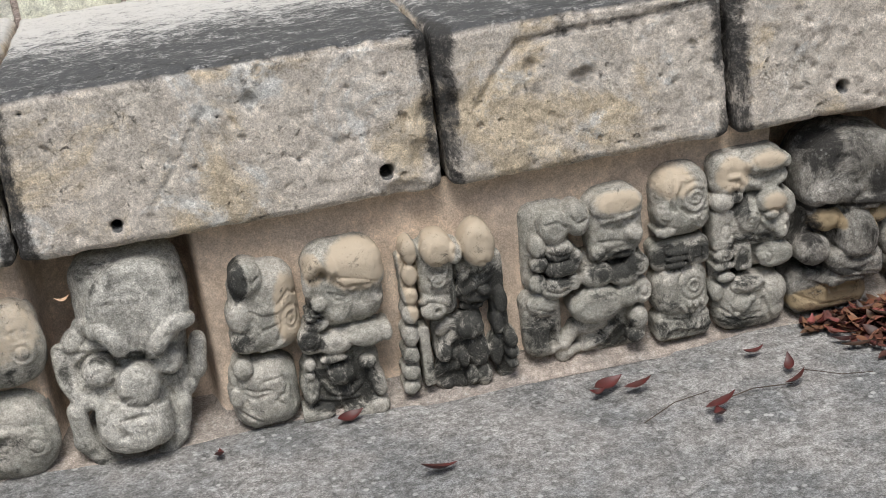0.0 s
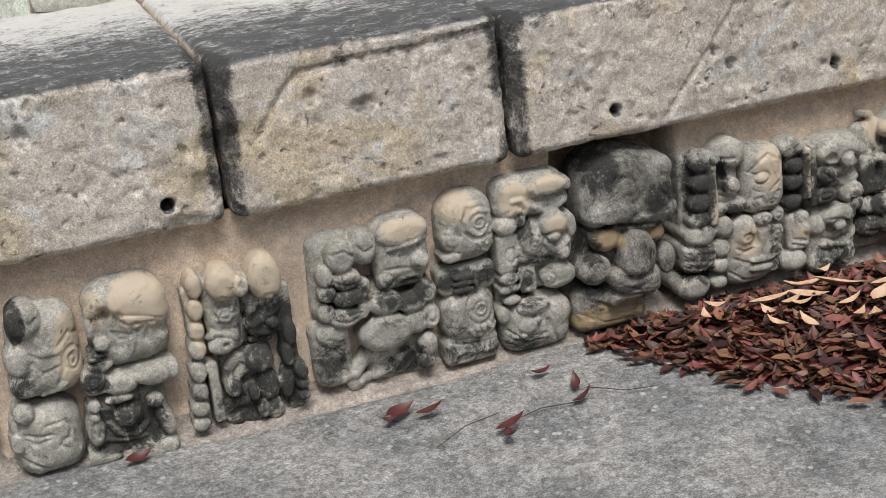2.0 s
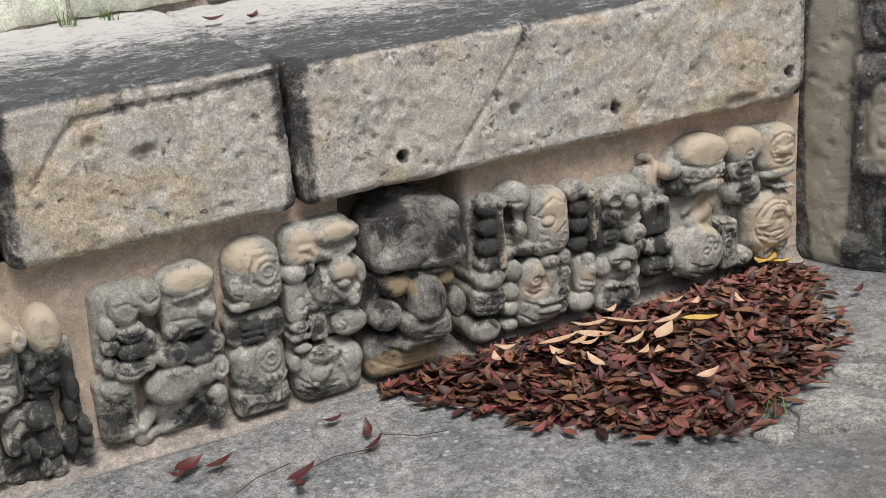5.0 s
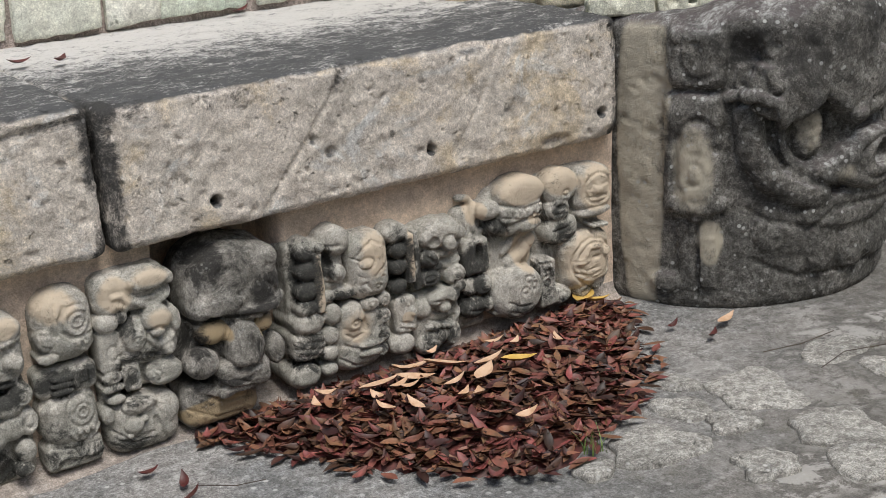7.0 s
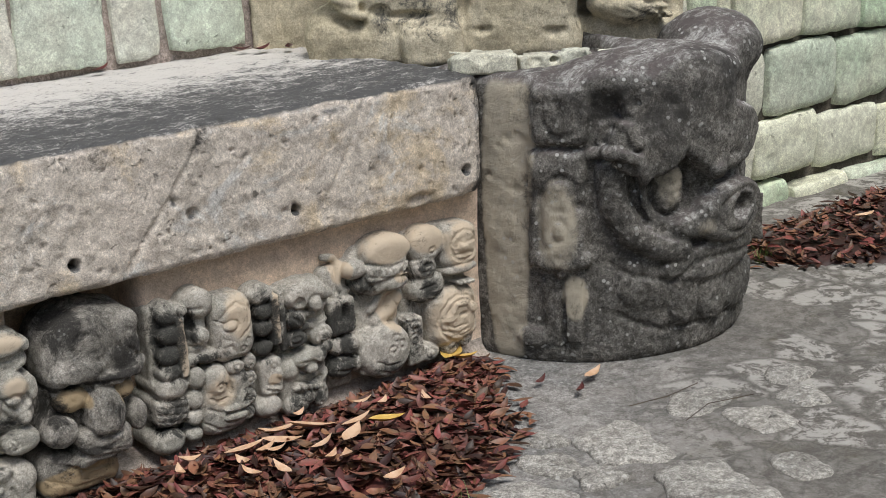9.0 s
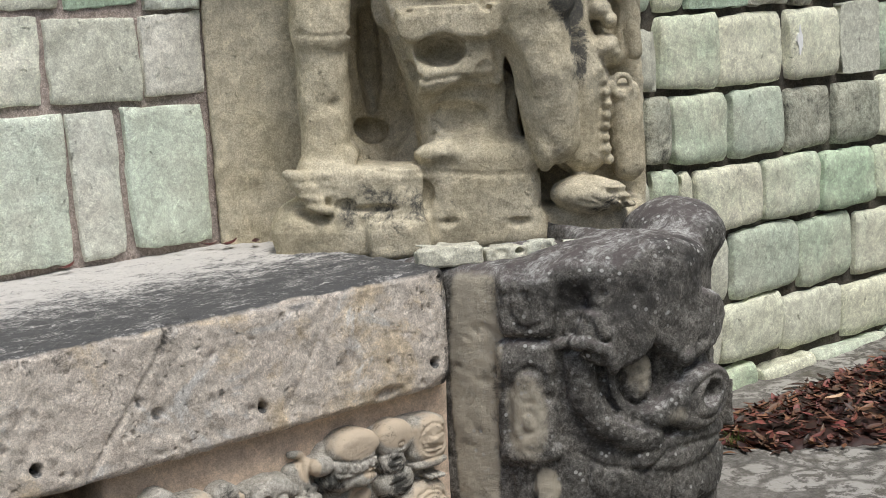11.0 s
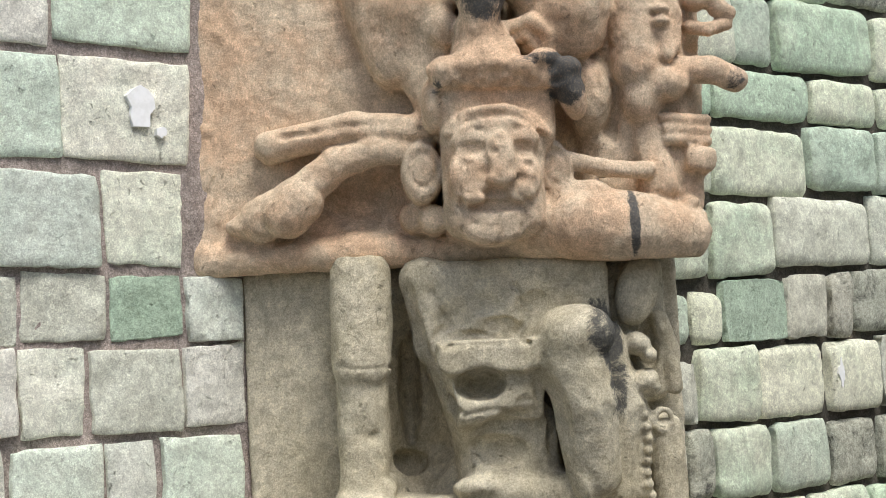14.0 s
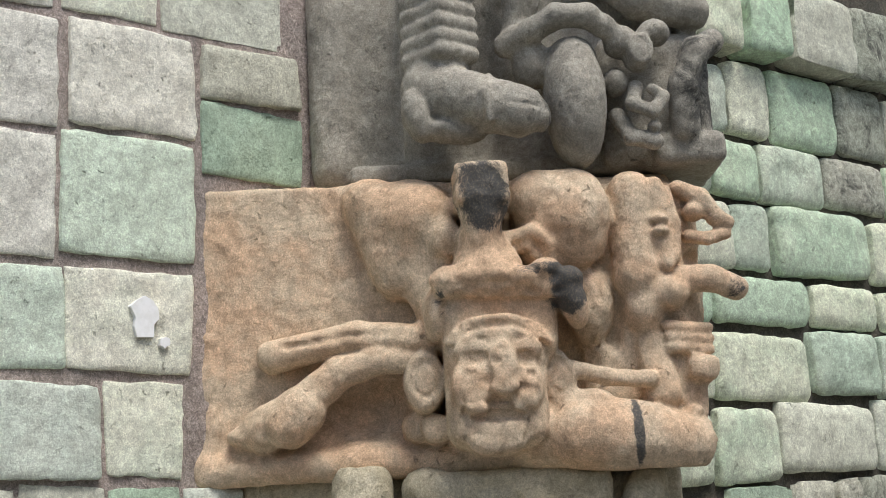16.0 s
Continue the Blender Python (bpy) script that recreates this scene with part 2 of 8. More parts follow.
PLASTER = stone("beige_plaster", (0.66, 0.53, 0.41), (0.56, 0.46, 0.37), dark=(0.17, 0.12, 0.10), dark_at=(0.62, 0.84), scale=1.3, bump=0.4, pits=0.15, gritty=0.25)

FILLET = stone("dusty_fillet", (0.40, 0.345, 0.30), (0.33, 0.295, 0.265), dark=(0.12, 0.10, 0.09), dark_at=(0.56, 0.76), scale=1.6, specks=0.4, bump=0.5, pits=0.3, gritty=0.6)


def build_floor_material():
    """Worn screed: grey with pale worn flags, cracks and specks."""
    m = stone("worn_floor", (0.32, 0.31, 0.295), (0.21, 0.212, 0.208), dark=(0.09, 0.086, 0.078), dark_at=(0.58, 0.80), specks=0.7, pale=(0.56, 0.55, 0.52), bump=0.6, scale=0.9, gritty=0.9)
    nodes, links = m.node_tree.nodes, m.node_tree.links
    bsdf = nodes["Principled BSDF"]
    old = bsdf.inputs["Base Color"].links[0].from_socket
    geo = nodes.new("ShaderNodeNewGeometry")
    pos = geo.outputs["Position"]
    warp = nodes.new("ShaderNodeVectorMath")
    warp.operation = "MULTIPLY_ADD"
    nz = nodes.new("ShaderNodeTexNoise")
    nz.inputs["Scale"].default_value, nz.inputs["Detail"].default_value = 6, 5
    links.new(pos, nz.inputs["Vector"])
    links.new(nz.outputs["Color"], warp.inputs[0])
    warp.inputs[1].default_value = (0.13, 0.13, 0.13)
    links.new(pos, warp.inputs[2])
    cells = nodes.new("ShaderNodeTexVoronoi")
    cells.feature = "DISTANCE_TO_EDGE"
    cells.inputs["Scale"].default_value = 5.2
    links.new(warp.outputs[0], cells.inputs["Vector"])
    tone = nodes.new("ShaderNodeTexVoronoi")
    tone.inputs["Scale"].default_value = 5.2
    links.new(warp.outputs[0], tone.inputs["Vector"])
    grey = nodes.new("ShaderNodeSeparateColor")
    links.new(tone.outputs["Color"], grey.inputs[0])
    sep = nodes.new("ShaderNodeSeparateXYZ")
    links.new(pos, sep.inputs[0])
    # the flags lie bare away from the bench's foot
    reach = nodes.new("ShaderNodeMath")
    reach.operation = "MULTIPLY_ADD"
    links.new(sep.outputs["X"], reach.inputs[0])
    reach.inputs[1].default_value = 0.62
    less = nodes.new("ShaderNodeMath")
    less.operation = "SUBTRACT"
    links.new(reach.outputs[0], less.inputs[0])
    links.new(sep.outputs["Y"], less.inputs[1])
    reach.inputs[2].default_value = 0.0
    region = ramp(nodes, links, less.outputs[0], -0.05, 0.9)
    worn = tex(nodes, links, pos, 16, 9, 0.75, 0.4)
    patch = calc(nodes, links, "MULTIPLY", ramp(nodes, links, grey.outputs[0], 0.25, 0.55), ramp(nodes, links, cells.outputs["Distance"], 0.02, 0.10))
    patch = calc(nodes, links, "MULTIPLY", patch, ramp(nodes, links, worn, 0.45, 0.53))
    patch = calc(nodes, links, "MULTIPLY", patch, region)
    earth = blend(nodes, links, ramp(nodes, links, worn, 0.40, 0.62), (0.09, 0.08, 0.066), (0.20, 0.187, 0.165))
    old = blend(nodes, links, calc(nodes, links, "MULTIPLY", region, 0.75), old, earth)
    col = blend(nodes, links, calc(nodes, links, "MULTIPLY", patch, 0.55), old, (0.52, 0.50, 0.46))
    moss = calc(nodes, links, "MULTIPLY", ramp(nodes, links, tex(nodes, links, pos, 4.5, 8, 0.7), 0.55, 0.72), region)
    col = blend(nodes, links, calc(nodes, links, "MULTIPLY", moss, 0.6), col, (0.085, 0.075, 0.04))
    gap = calc(nodes, links, "MULTIPLY", ramp(nodes, links, cells.outputs["Distance"], 0.0, 0.03, 1, 0), region)
    col = blend(nodes, links, calc(nodes, links, "MULTIPLY", gap, 0.3), col, (0.05, 0.048, 0.042))
    links.new(col, bsdf.inputs["Base Color"])
    return m


FLOOR = build_floor_material()
LEAF = plain("dry_red_leaf", (0.105, 0.034, 0.024), (0.07, 0.03, 0.02), 0.55, island=True)
LEAF_Y = plain("yellow_leaf", (0.55, 0.36, 0.08), (0.62, 0.42, 0.12), 0.6)
LEAF_T = plain("tan_leaf", (0.50, 0.31, 0.18), (0.60, 0.42, 0.28), 0.65)
LEAF_R = plain("maroon_leaf", (0.10, 0.02, 0.018), (0.07, 0.025, 0.02), 0.5)
TWIG = plain("dry_twig", (0.09, 0.07, 0.05), (0.06, 0.045, 0.035), 0.8)
GRASS = plain("green_grass", (0.10, 0.17, 0.035), (0.14, 0.2, 0.05), 0.6)
WHITE = plain("white_plaster_splash", (0.86, 0.86, 0.85), (0.78, 0.78, 0.76), 0.8)
HOLE = plain("dark_hollow", (0.02, 0.018, 0.016), (0.015, 0.014, 0.012), 0.95)


# ---- shaping tools ----
def link_mesh(name, verts, faces, material, parent=None, smooth=True):
    me = bpy.data.meshes.new(name)
    me.from_pydata(verts, [], faces)
    me.materials.append(material)
    if smooth:
        me.polygons.foreach_set("use_smooth", np.ones(len(me.polygons), bool))
    ob = new(name, me)
    ob.parent = parent
    return ob


def part(name, bm, material, parent=None, label="", smooth=False):
    """Links a bmesh as one mesh object, under a thing or a part."""
    me = bpy.data.meshes.new(name)
    bm.to_mesh(me)
    bm.free()
    me.materials.append(material)
    if smooth:
        me.polygons.foreach_set("use_smooth", np.ones(len(me.polygons), bool))
    ob = new(name, me)
    ob.parent = parent
    return tagged(ob, label)


def wobble(p, scale, seed):
    """Smooth value noise, -1 to 1, at the rows of p."""
    rng = np.random.RandomState(seed)
    table = rng.uniform(-1, 1, 4096)
    q = p * scale + 100.0
    i = np.floor(q).astype(np.int64)
    f = q - i
    f = f * f * (3 - 2 * f)
    out = 0
    for a in (0, 1):
        for b in (0, 1):
            for c in (0, 1):
                w = (f[:, 0] if a else 1 - f[:, 0]) * (f[:, 1] if b else 1 - f[:, 1]) * (f[:, 2] if c else 1 - f[:, 2])
                h = ((i[:, 0] + a) * 73856093 ^ (i[:, 1] + b) * 19349663 ^ (i[:, 2] + c) * 83492791) & 4095
                out = out + w * table[h]
    return out


class Carving:
    """A block of stone shaped by adding and cutting rounded forms. Coordinates: x along, d outwards, z up."""

    def __init__(self, lo, hi, step):
        self.lo, self.step = np.array(lo, float), step
        n = np.ceil((np.array(hi) - self.lo) / step).astype(int) + 1
        self.axes = [self.lo[k] + step * np.arange(n[k]) for k in range(3)]
        self.f = np.full(n, 0.2, np.float32)
        self.marks = []
        self.melt = 0.0025

    def _blend(self, lo, hi, dist, k, cut):
        pad = k + 3 * self.step
        sl = []
        for a in range(3):
            i0 = np.searchsorted(self.axes[a], lo[a] - pad)
            i1 = np.searchsorted(self.axes[a], hi[a] + pad)
            if i1 - i0 < 1:
                return self
            sl.append(slice(i0, i1))
        x = self.axes[0][sl[0]][:, None, None]
        d = self.axes[1][sl[1]][None, :, None]
        z = self.axes[2][sl[2]][None, None, :]
        g = dist(x, d, z)
        f = self.f[tuple(sl)]
        k = max(k, 1e-4)
        if cut:
            h = np.clip(0.5 - 0.5 * (f + g) / k, 0, 1)
            r = f * (1 - h) - g * h + k * h * (1 - h)
        else:
            h = np.clip(0.5 + 0.5 * (f - g) / k, 0, 1)
            r = f * (1 - h) + g * h - k * h * (1 - h)
        self.f[tuple(sl)] = r
        return self

    def ball(self, x, d, z, rx, rd, rz, k=0.008, turn=0.0, cut=False):
        c, s = math.cos(radians(turn)), math.sin(radians(turn))
        big = max(rx, rz) if turn else None

        def dist(X, D, Z):
            a, b = X - x, Z - z
            p, q = (c * a + s * b) / rx, (c * b - s * a) / rz
            e = (D - d) / rd
            k0 = np.sqrt(p * p + q * q + e * e) + 1e-9
            k1 = np.sqrt((p / rx) ** 2 + (q / rz) ** 2 + (e / rd) ** 2) + 1e-9
            return k0 * (k0 - 1) / k1
        ex, ez = (big or rx), (big or rz)
        return self._blend((x - ex, d - rd, z - ez), (x + ex, d + rd, z + ez), dist, k, cut)

    def box(self, x0, x1, d0, d1, z0, z1, r=0.01, k=0.006, turn=0.0, cut=False):
        cx, cd, cz = (x0 + x1) / 2, (d0 + d1) / 2, (z0 + z1) / 2
        hx, hd, hz = abs(x1 - x0) / 2 - r, abs(d1 - d0) / 2 - r, abs(z1 - z0) / 2 - r
        c, s = math.cos(radians(turn)), math.sin(radians(turn))

        def dist(X, D, Z):
            a, b = X - cx, Z - cz
            p, q, e = np.abs(c * a + s * b) - hx, np.abs(c * b - s * a) - hz, np.abs(D - cd) - hd
            out = np.sqrt(np.maximum(p, 0) ** 2 + np.maximum(q, 0) ** 2 + np.maximum(e, 0) ** 2)
            return out + np.minimum(np.maximum(np.maximum(p, q), e), 0) - r
        m = max(hx, hz) + r if turn else 0
        ex, ez = max(m, hx + r), max(m, hz + r)
        return self._blend((cx - ex, cd - hd - r, cz - ez), (cx + ex, cd + hd + r, cz + ez), dist, k, cut)

    def bar(self, a, b, ra, rb=None, k=0.008, cut=False):
        a, b, rb = np.array(a, float), np.array(b, float), ra if rb is None else rb
        v = b - a
        n = v @ v + 1e-12

        def dist(X, D, Z):
            t = np.clip(((X - a[0]) * v[0] + (D - a[1]) * v[1] + (Z - a[2]) * v[2]) / n, 0, 1)
            return np.sqrt((X - a[0] - t * v[0]) ** 2 + (D - a[1] - t * v[1]) ** 2 + (Z - a[2] - t * v[2]) ** 2) - (ra + (rb - ra) * t)
        m = max(ra, rb)
        return self._blend(np.minimum(a, b) - m, np.maximum(a, b) + m, dist, k, cut)

    def path(self, pts, ra, rb=None, k=0.008, cut=False):
        rb = ra if rb is None else rb
        n = len(pts) - 1
        for i in range(n):
            self.bar(pts[i], pts[i + 1], ra + (rb - ra) * i / n, ra + (rb - ra) * (i + 1) / n, k, cut)
        return self

    def ring(self, x, d, z, rx, rz, r, k=0.004, cut=False):
        def dist(X, D, Z):
            p, q = (X - x) / rx, (Z - z) / rz
            l = np.sqrt(p * p + q * q) + 1e-9
            k1 = np.sqrt((p / rx) ** 2 + (q / rz) ** 2) + 1e-9
            return np.sqrt((l * (l - 1) / k1) ** 2 + (D - d) ** 2) - r
        return self._blend((x - rx - r, d - r, z - rz - r), (x + rx + r, d + r, z + rz + r), dist, k, cut)

    def groove(self, pts, r=0.004, k=0.004):
        return self.path(pts, r, r, k, True)

    def top(self, x, z):
        """How far out the surface stands at x, z."""
        i = min(max(int(round((x - self.lo[0]) / self.step)), 0), self.f.shape[0] - 1)
        j = min(max(int(round((z - self.lo[2]) / self.step)), 0), self.f.shape[2] - 1)
        inside = np.nonzero(self.f[i, :, j] < 0)[0]
        if not len(inside):
            return -0.05
        k = inside[-1]
        a, b = self.f[i, k, j], self.f[i, min(k + 1, self.f.shape[1] - 1), j]
        return float(self.axes[1][k] + self.step * np.clip(-a / max(b - a, 1e-6), 0, 1))

    def _laid(self, pts):
        """The points of a line, closer together and laid on the surface."""
        out = []
        for (x0, z0), (x1, z1) in zip(pts, pts[1:]):
            n = max(2, int(math.hypot(x1 - x0, z1 - z0) / 0.008))
            out += [(x0 + (x1 - x0) * i / n, z0 + (z1 - z0) * i / n) for i in range(n)]
        out.append(pts[-1])
        return [(x, self.top(x, z), z) for x, z in out]

    def cutline(self, pts, r):
        return self.path([(x, d + 0.1 * r, z) for x, d, z in self._laid(pts)], r, r, 0.002, True)

    def ridge(self, pts, r):
        return self.path([(x, d, z) for x, d, z in self._laid(pts)], r, r, 0.003)

    def loop(self, x, z, w, h, r):
        turn = [radians(30 * i) for i in range(13)]
        return self.cutline([(x + w / 2 * math.cos(a), z + h / 2 * math.sin(a)) for a in turn], r)

    def dent(self, x, z, w, h, deep):
        return self.ball(x, self.top(x, z), z, w / 2, deep, h / 2, 0.004, cut=True)

    def slab(self, x, z, w, h, front, r):
        return self.box(x - w / 2, x + w / 2, -0.14, front, z - h / 2, z + h / 2, r=r, k=0.004)

    def lobe(self, x, z, w, h, front):
        """An oval boss with a flattened face and a rounded rim."""
        rx, rz = w / 2, h / 2
        r = min(0.022, 0.7 * min(rx, rz))

        def dist(X, D, Z):
            p, q = (X - x) / rx, (Z - z) / rz
            k0 = np.sqrt(p * p + q * q) + 1e-9
            k1 = np.sqrt((p / rx) ** 2 + (q / rz) ** 2) + 1e-9
            a = k0 * (k0 - 1) / k1 + r
            b = D - front + r + 0.10 * min(rx, rz) * np.minimum(k0 * k0, 1.5)
            out = np.sqrt(np.maximum(a, 0) ** 2 + np.maximum(b, 0) ** 2) + np.minimum(np.maximum(a, b), 0) - r
            return np.maximum(out, self.lo[1] + 0.01 - D)
        return self._blend((x - rx, self.lo[1], z - rz), (x + rx, front, z + rz), dist, self.melt, False)

    def mark(self, name, x, d, z, rx, rd, rz, amount=1.0):
        self.marks.append((name, np.array((x, d, z)), np.array((rx, rd, rz)), amount))
        return self

    def finish(self, name, material, basis=None, rough=0.002, grain=30.0, chips=0.0, seed=1, parent=None, bend=None):
        """The surface as a mesh, roughened; basis: the matrix from (x, d, z) to the world."""
        f = self.f
        f[0], f[-1], f[:, 0], f[:, -1], f[:, :, 0], f[:, :, -1] = 0.2, 0.2, 0.2, 0.2, 0.2, 0.2
        inside = f < 0
        n = np.array(f.shape) - 1
        count, total = np.zeros(n, np.int8), np.zeros((*n, 3), np.float32)
        corner = [(a, b, c) for a in (0, 1) for b in (0, 1) for c in (0, 1)]
        sub = lambda arr, o: arr[o[0]:o[0] + n[0], o[1]:o[1] + n[1], o[2]:o[2] + n[2]]
        hit = np.zeros(n, bool)
        first = sub(inside, (0, 0, 0))
        for o in corner[1:]:
            hit |= sub(inside, o) != first
        cells = np.argwhere(hit)
        ids = np.full(n, -1, np.int64)
        ids[tuple(cells.T)] = np.arange(len(cells))
        vals = {o: f[tuple((cells + o).T)] for o in corner}
        acc, num = np.zeros((len(cells), 3)), np.zeros(len(cells))
        for o in corner:
            for ax in range(3):
                if o[ax]:
                    continue
                e = list(o)
                e[ax] = 1
                a, b = vals[o], vals[tuple(e)]
                cross = (a < 0) != (b < 0)
                t = np.where(cross, a / np.where(cross, a - b, 1), 0)
                p = np.tile(np.array(o, float), (len(cells), 1))
                p[:, ax] += t
                acc += p * cross[:, None]
                num += cross
        v = self.lo + self.step * (cells + acc / num[:, None])
        quads = []
        for ax in range(3):
            u, w = (ax + 1) % 3, (ax + 2) % 3
            lo = [slice(None)] * 3
            hi = [slice(None)] * 3
            lo[ax], hi[ax] = slice(0, -1), slice(1, None)
            a, b = inside[tuple(lo)], inside[tuple(hi)]
            for flip in (False, True):
                e = np.argwhere((a & ~b) if not flip else (~a & b))
                e = e[(e[:, u] > 0) & (e[:, w] > 0) & (e[:, u] < n[u]) & (e[:, w] < n[w])]
                cyc = []
                for du, dw in ((1, 1), (0, 1), (0, 0), (1, 0)):
                    g = e.copy()
                    g[:, u] -= du
                    g[:, w] -= dw
                    cyc.append(ids[tuple(g.T)])
                q = np.stack(cyc, 1)
                quads.append(q[:, ::-1] if flip else q)
        quads = np.concatenate(quads)
        basis = basis or Matrix(((1, 0, 0, 0), (0, -1, 0, 0), (0, 0, 1, 0), (0, 0, 0, 1)))
        b = np.array(basis)
        local = v
        v = bend(v) if bend else v @ b[:3, :3].T + b[:3, 3]
        if not bend and np.linalg.det(b[:3, :3]) < 0 or bend:
            quads = quads[:, ::-1]
        me = bpy.data.meshes.new(name)
        me.vertices.add(len(v))
        me.loops.add(quads.size)
        me.polygons.add(len(quads))
        me.vertices.foreach_set("co", v.ravel())
        me.loops.foreach_set("vertex_index", quads.ravel().astype(np.int32))
        me.polygons.foreach_set("loop_start", np.arange(0, quads.size, 4, dtype=np.int32))
        me.update(calc_edges=True)
        me.validate()
        me.polygons.foreach_set("use_smooth", np.ones(len(me.polygons), bool))
        if rough:
            nor = np.empty(len(me.vertices) * 3, np.float32)
            me.vertex_normals.foreach_get("vector", nor)
            nor = nor.reshape(-1, 3)
            bumps = 0.6 * wobble(v, grain * 0.35, seed) + 0.4 * wobble(v, grain, seed + 7) + 0.25 * wobble(v, grain * 3, seed + 9)
            broken = np.clip(wobble(v, 11, seed + 3) + 0.5 * wobble(v, 34, seed + 4) - 0.30, 0, 0.35)
            v = v + nor * (rough * bumps - chips * broken)[:, None]
            me.vertices.foreach_set("co", v.ravel())
        for key in ("stain_shade", "tan"):
            val = np.zeros(len(v), np.float32)
            for nm, c, r, amount in self.marks:
                if nm == key:
                    val += amount * np.clip(1.4 - (((local - c) / r) ** 2).sum(1), 0, 1)
            at = me.attributes.new(key, "FLOAT", "POINT")
            at.data.foreach_set("value", np.clip(val, -1, 2).astype(np.float32))
        me.materials.append(material)
        me.update()
        ob = new(name, me)
        ob.parent = parent
        return ob


def empty(name, label, category, group="", kind=""):
    return tagged(new(name), label, category, group, kind)


# ---- ground ----
def build_ground():
    n = 70
    ticks = np.concatenate([[-400, -60, -12], np.linspace(-4.2, 4.2, n), [12, 60, 400]])
    grid = [(x, y - 0.4, 0.0) for y in ticks for x in ticks]
    p = np.array(grid)
    near = np.clip((5 - np.abs(p[:, 0])) / 1, 0, 1) * np.clip((5 - np.abs(p[:, 1])) / 1, 0, 1)
    p[:, 2] = near * (0.006 * wobble(p, 3.0, 5) + 0.003 * wobble(p, 11.0, 6)) - 0.008 * near * np.clip((-p[:, 1] - 0.1) * 2, 0, 1)
    m = len(ticks)
    faces = [(j * m + i, j * m + i + 1, (j + 1) * m + i + 1, (j + 1) * m + i) for j in range(m - 1) for i in range(m - 1)]
    return tagged(link_mesh("ground", p.tolist(), faces, FLOOR), "worn grey plaster floor with pale patches and lichen", "floor", kind="structure")


ground = build_ground()

FLAG = stone("pale_flagstone", (0.42, 0.405, 0.37), (0.30, 0.29, 0.265), dark=(0.09, 0.085, 0.07), dark_at=(0.52, 0.68), specks=0.5, pale=(0.66, 0.65, 0.62), bump=0.7, pits=0.5, gritty=0.9)


def flagstone(x, y, half_length, half_width, turn, seed):
    """A worn paving stone with an uneven outline, its domed face just proud of the floor."""
    rng = random.Random(seed)
    n, rings = 22, (0.0, 0.35, 0.65, 0.85, 0.95, 1.0, 1.02)
    lift = (0.012, 0.012, 0.0115, 0.010, 0.008, 0.003, -0.03)
    k = [1 + rng.uniform(-0.42, 0.30) for _ in range(n)]
    k = [(k[i - 1] + 2 * k[i] + k[(i + 1) % n]) / 4 for i in range(n)]
    verts, faces = [(0, 0, lift[0])], []
    for r, h in zip(rings[1:], lift[1:]):
        for i in range(n):
            a = 2 * math.pi * i / n
            ca, sa = math.cos(a), math.sin(a)
            sq = (abs(ca) ** 3 + abs(sa) ** 3) ** (-1 / 3)
            verts.append((r * k[i] * sq * ca * half_length, r * k[i] * sq * sa * half_width, h + rng.uniform(-0.0012, 0.0012)))
    faces += [(0, 1 + i, 1 + (i + 1) % n) for i in range(n)]
    for j in range(len(rings) - 2):
        a, b = 1 + j * n, 1 + (j + 1) * n
        faces += [(a + i, b + i, b + (i + 1) % n, a + (i + 1) % n) for i in range(n)]
    ob = link_mesh("flagstone", verts, faces, FLAG, ground)
    ob.matrix_world = pose(x, y, -0.008, 0, 0, turn + 25)
    return ob


for i, flag in enumerate(((-0.48, -0.64, 0.110, 0.082, -42), (-0.28, -0.67, 0.053, 0.049, -43), (-0.32, -0.55, 0.061, 0.063, -43), (-0.13, -0.59, 0.093, 0.109, -43),
                          (-0.14, -0.83, 0.099, 0.102, -43), (-0.16, -0.97, 0.100, 0.087, -42), (0.06, -0.93, 0.058, 0.066, -43), (0.18, -0.55, 0.092, 0.069, -43),
                          (0.19, -0.72, 0.076, 0.071, -43), (0.38, -0.71, 0.065, 0.062, -43), (-0.24, -0.45, 0.051, 0.047, -43), (0.46, -0.59, 0.068, 0.053, -44),
                          (-0.36, -0.85, 0.067, 0.058, -42), (-0.64, -0.65, 0.045, 0.043, -42))):
    flagstone(*flag, 300 + i)


# ---- the bench: three heavy slabs over a plastered niche ----
SLAB_Z, TOP_Z = 0.45, 0.752
bench = empty("stone_bench", "long weathered limestone bench over a carved niche", "bench")


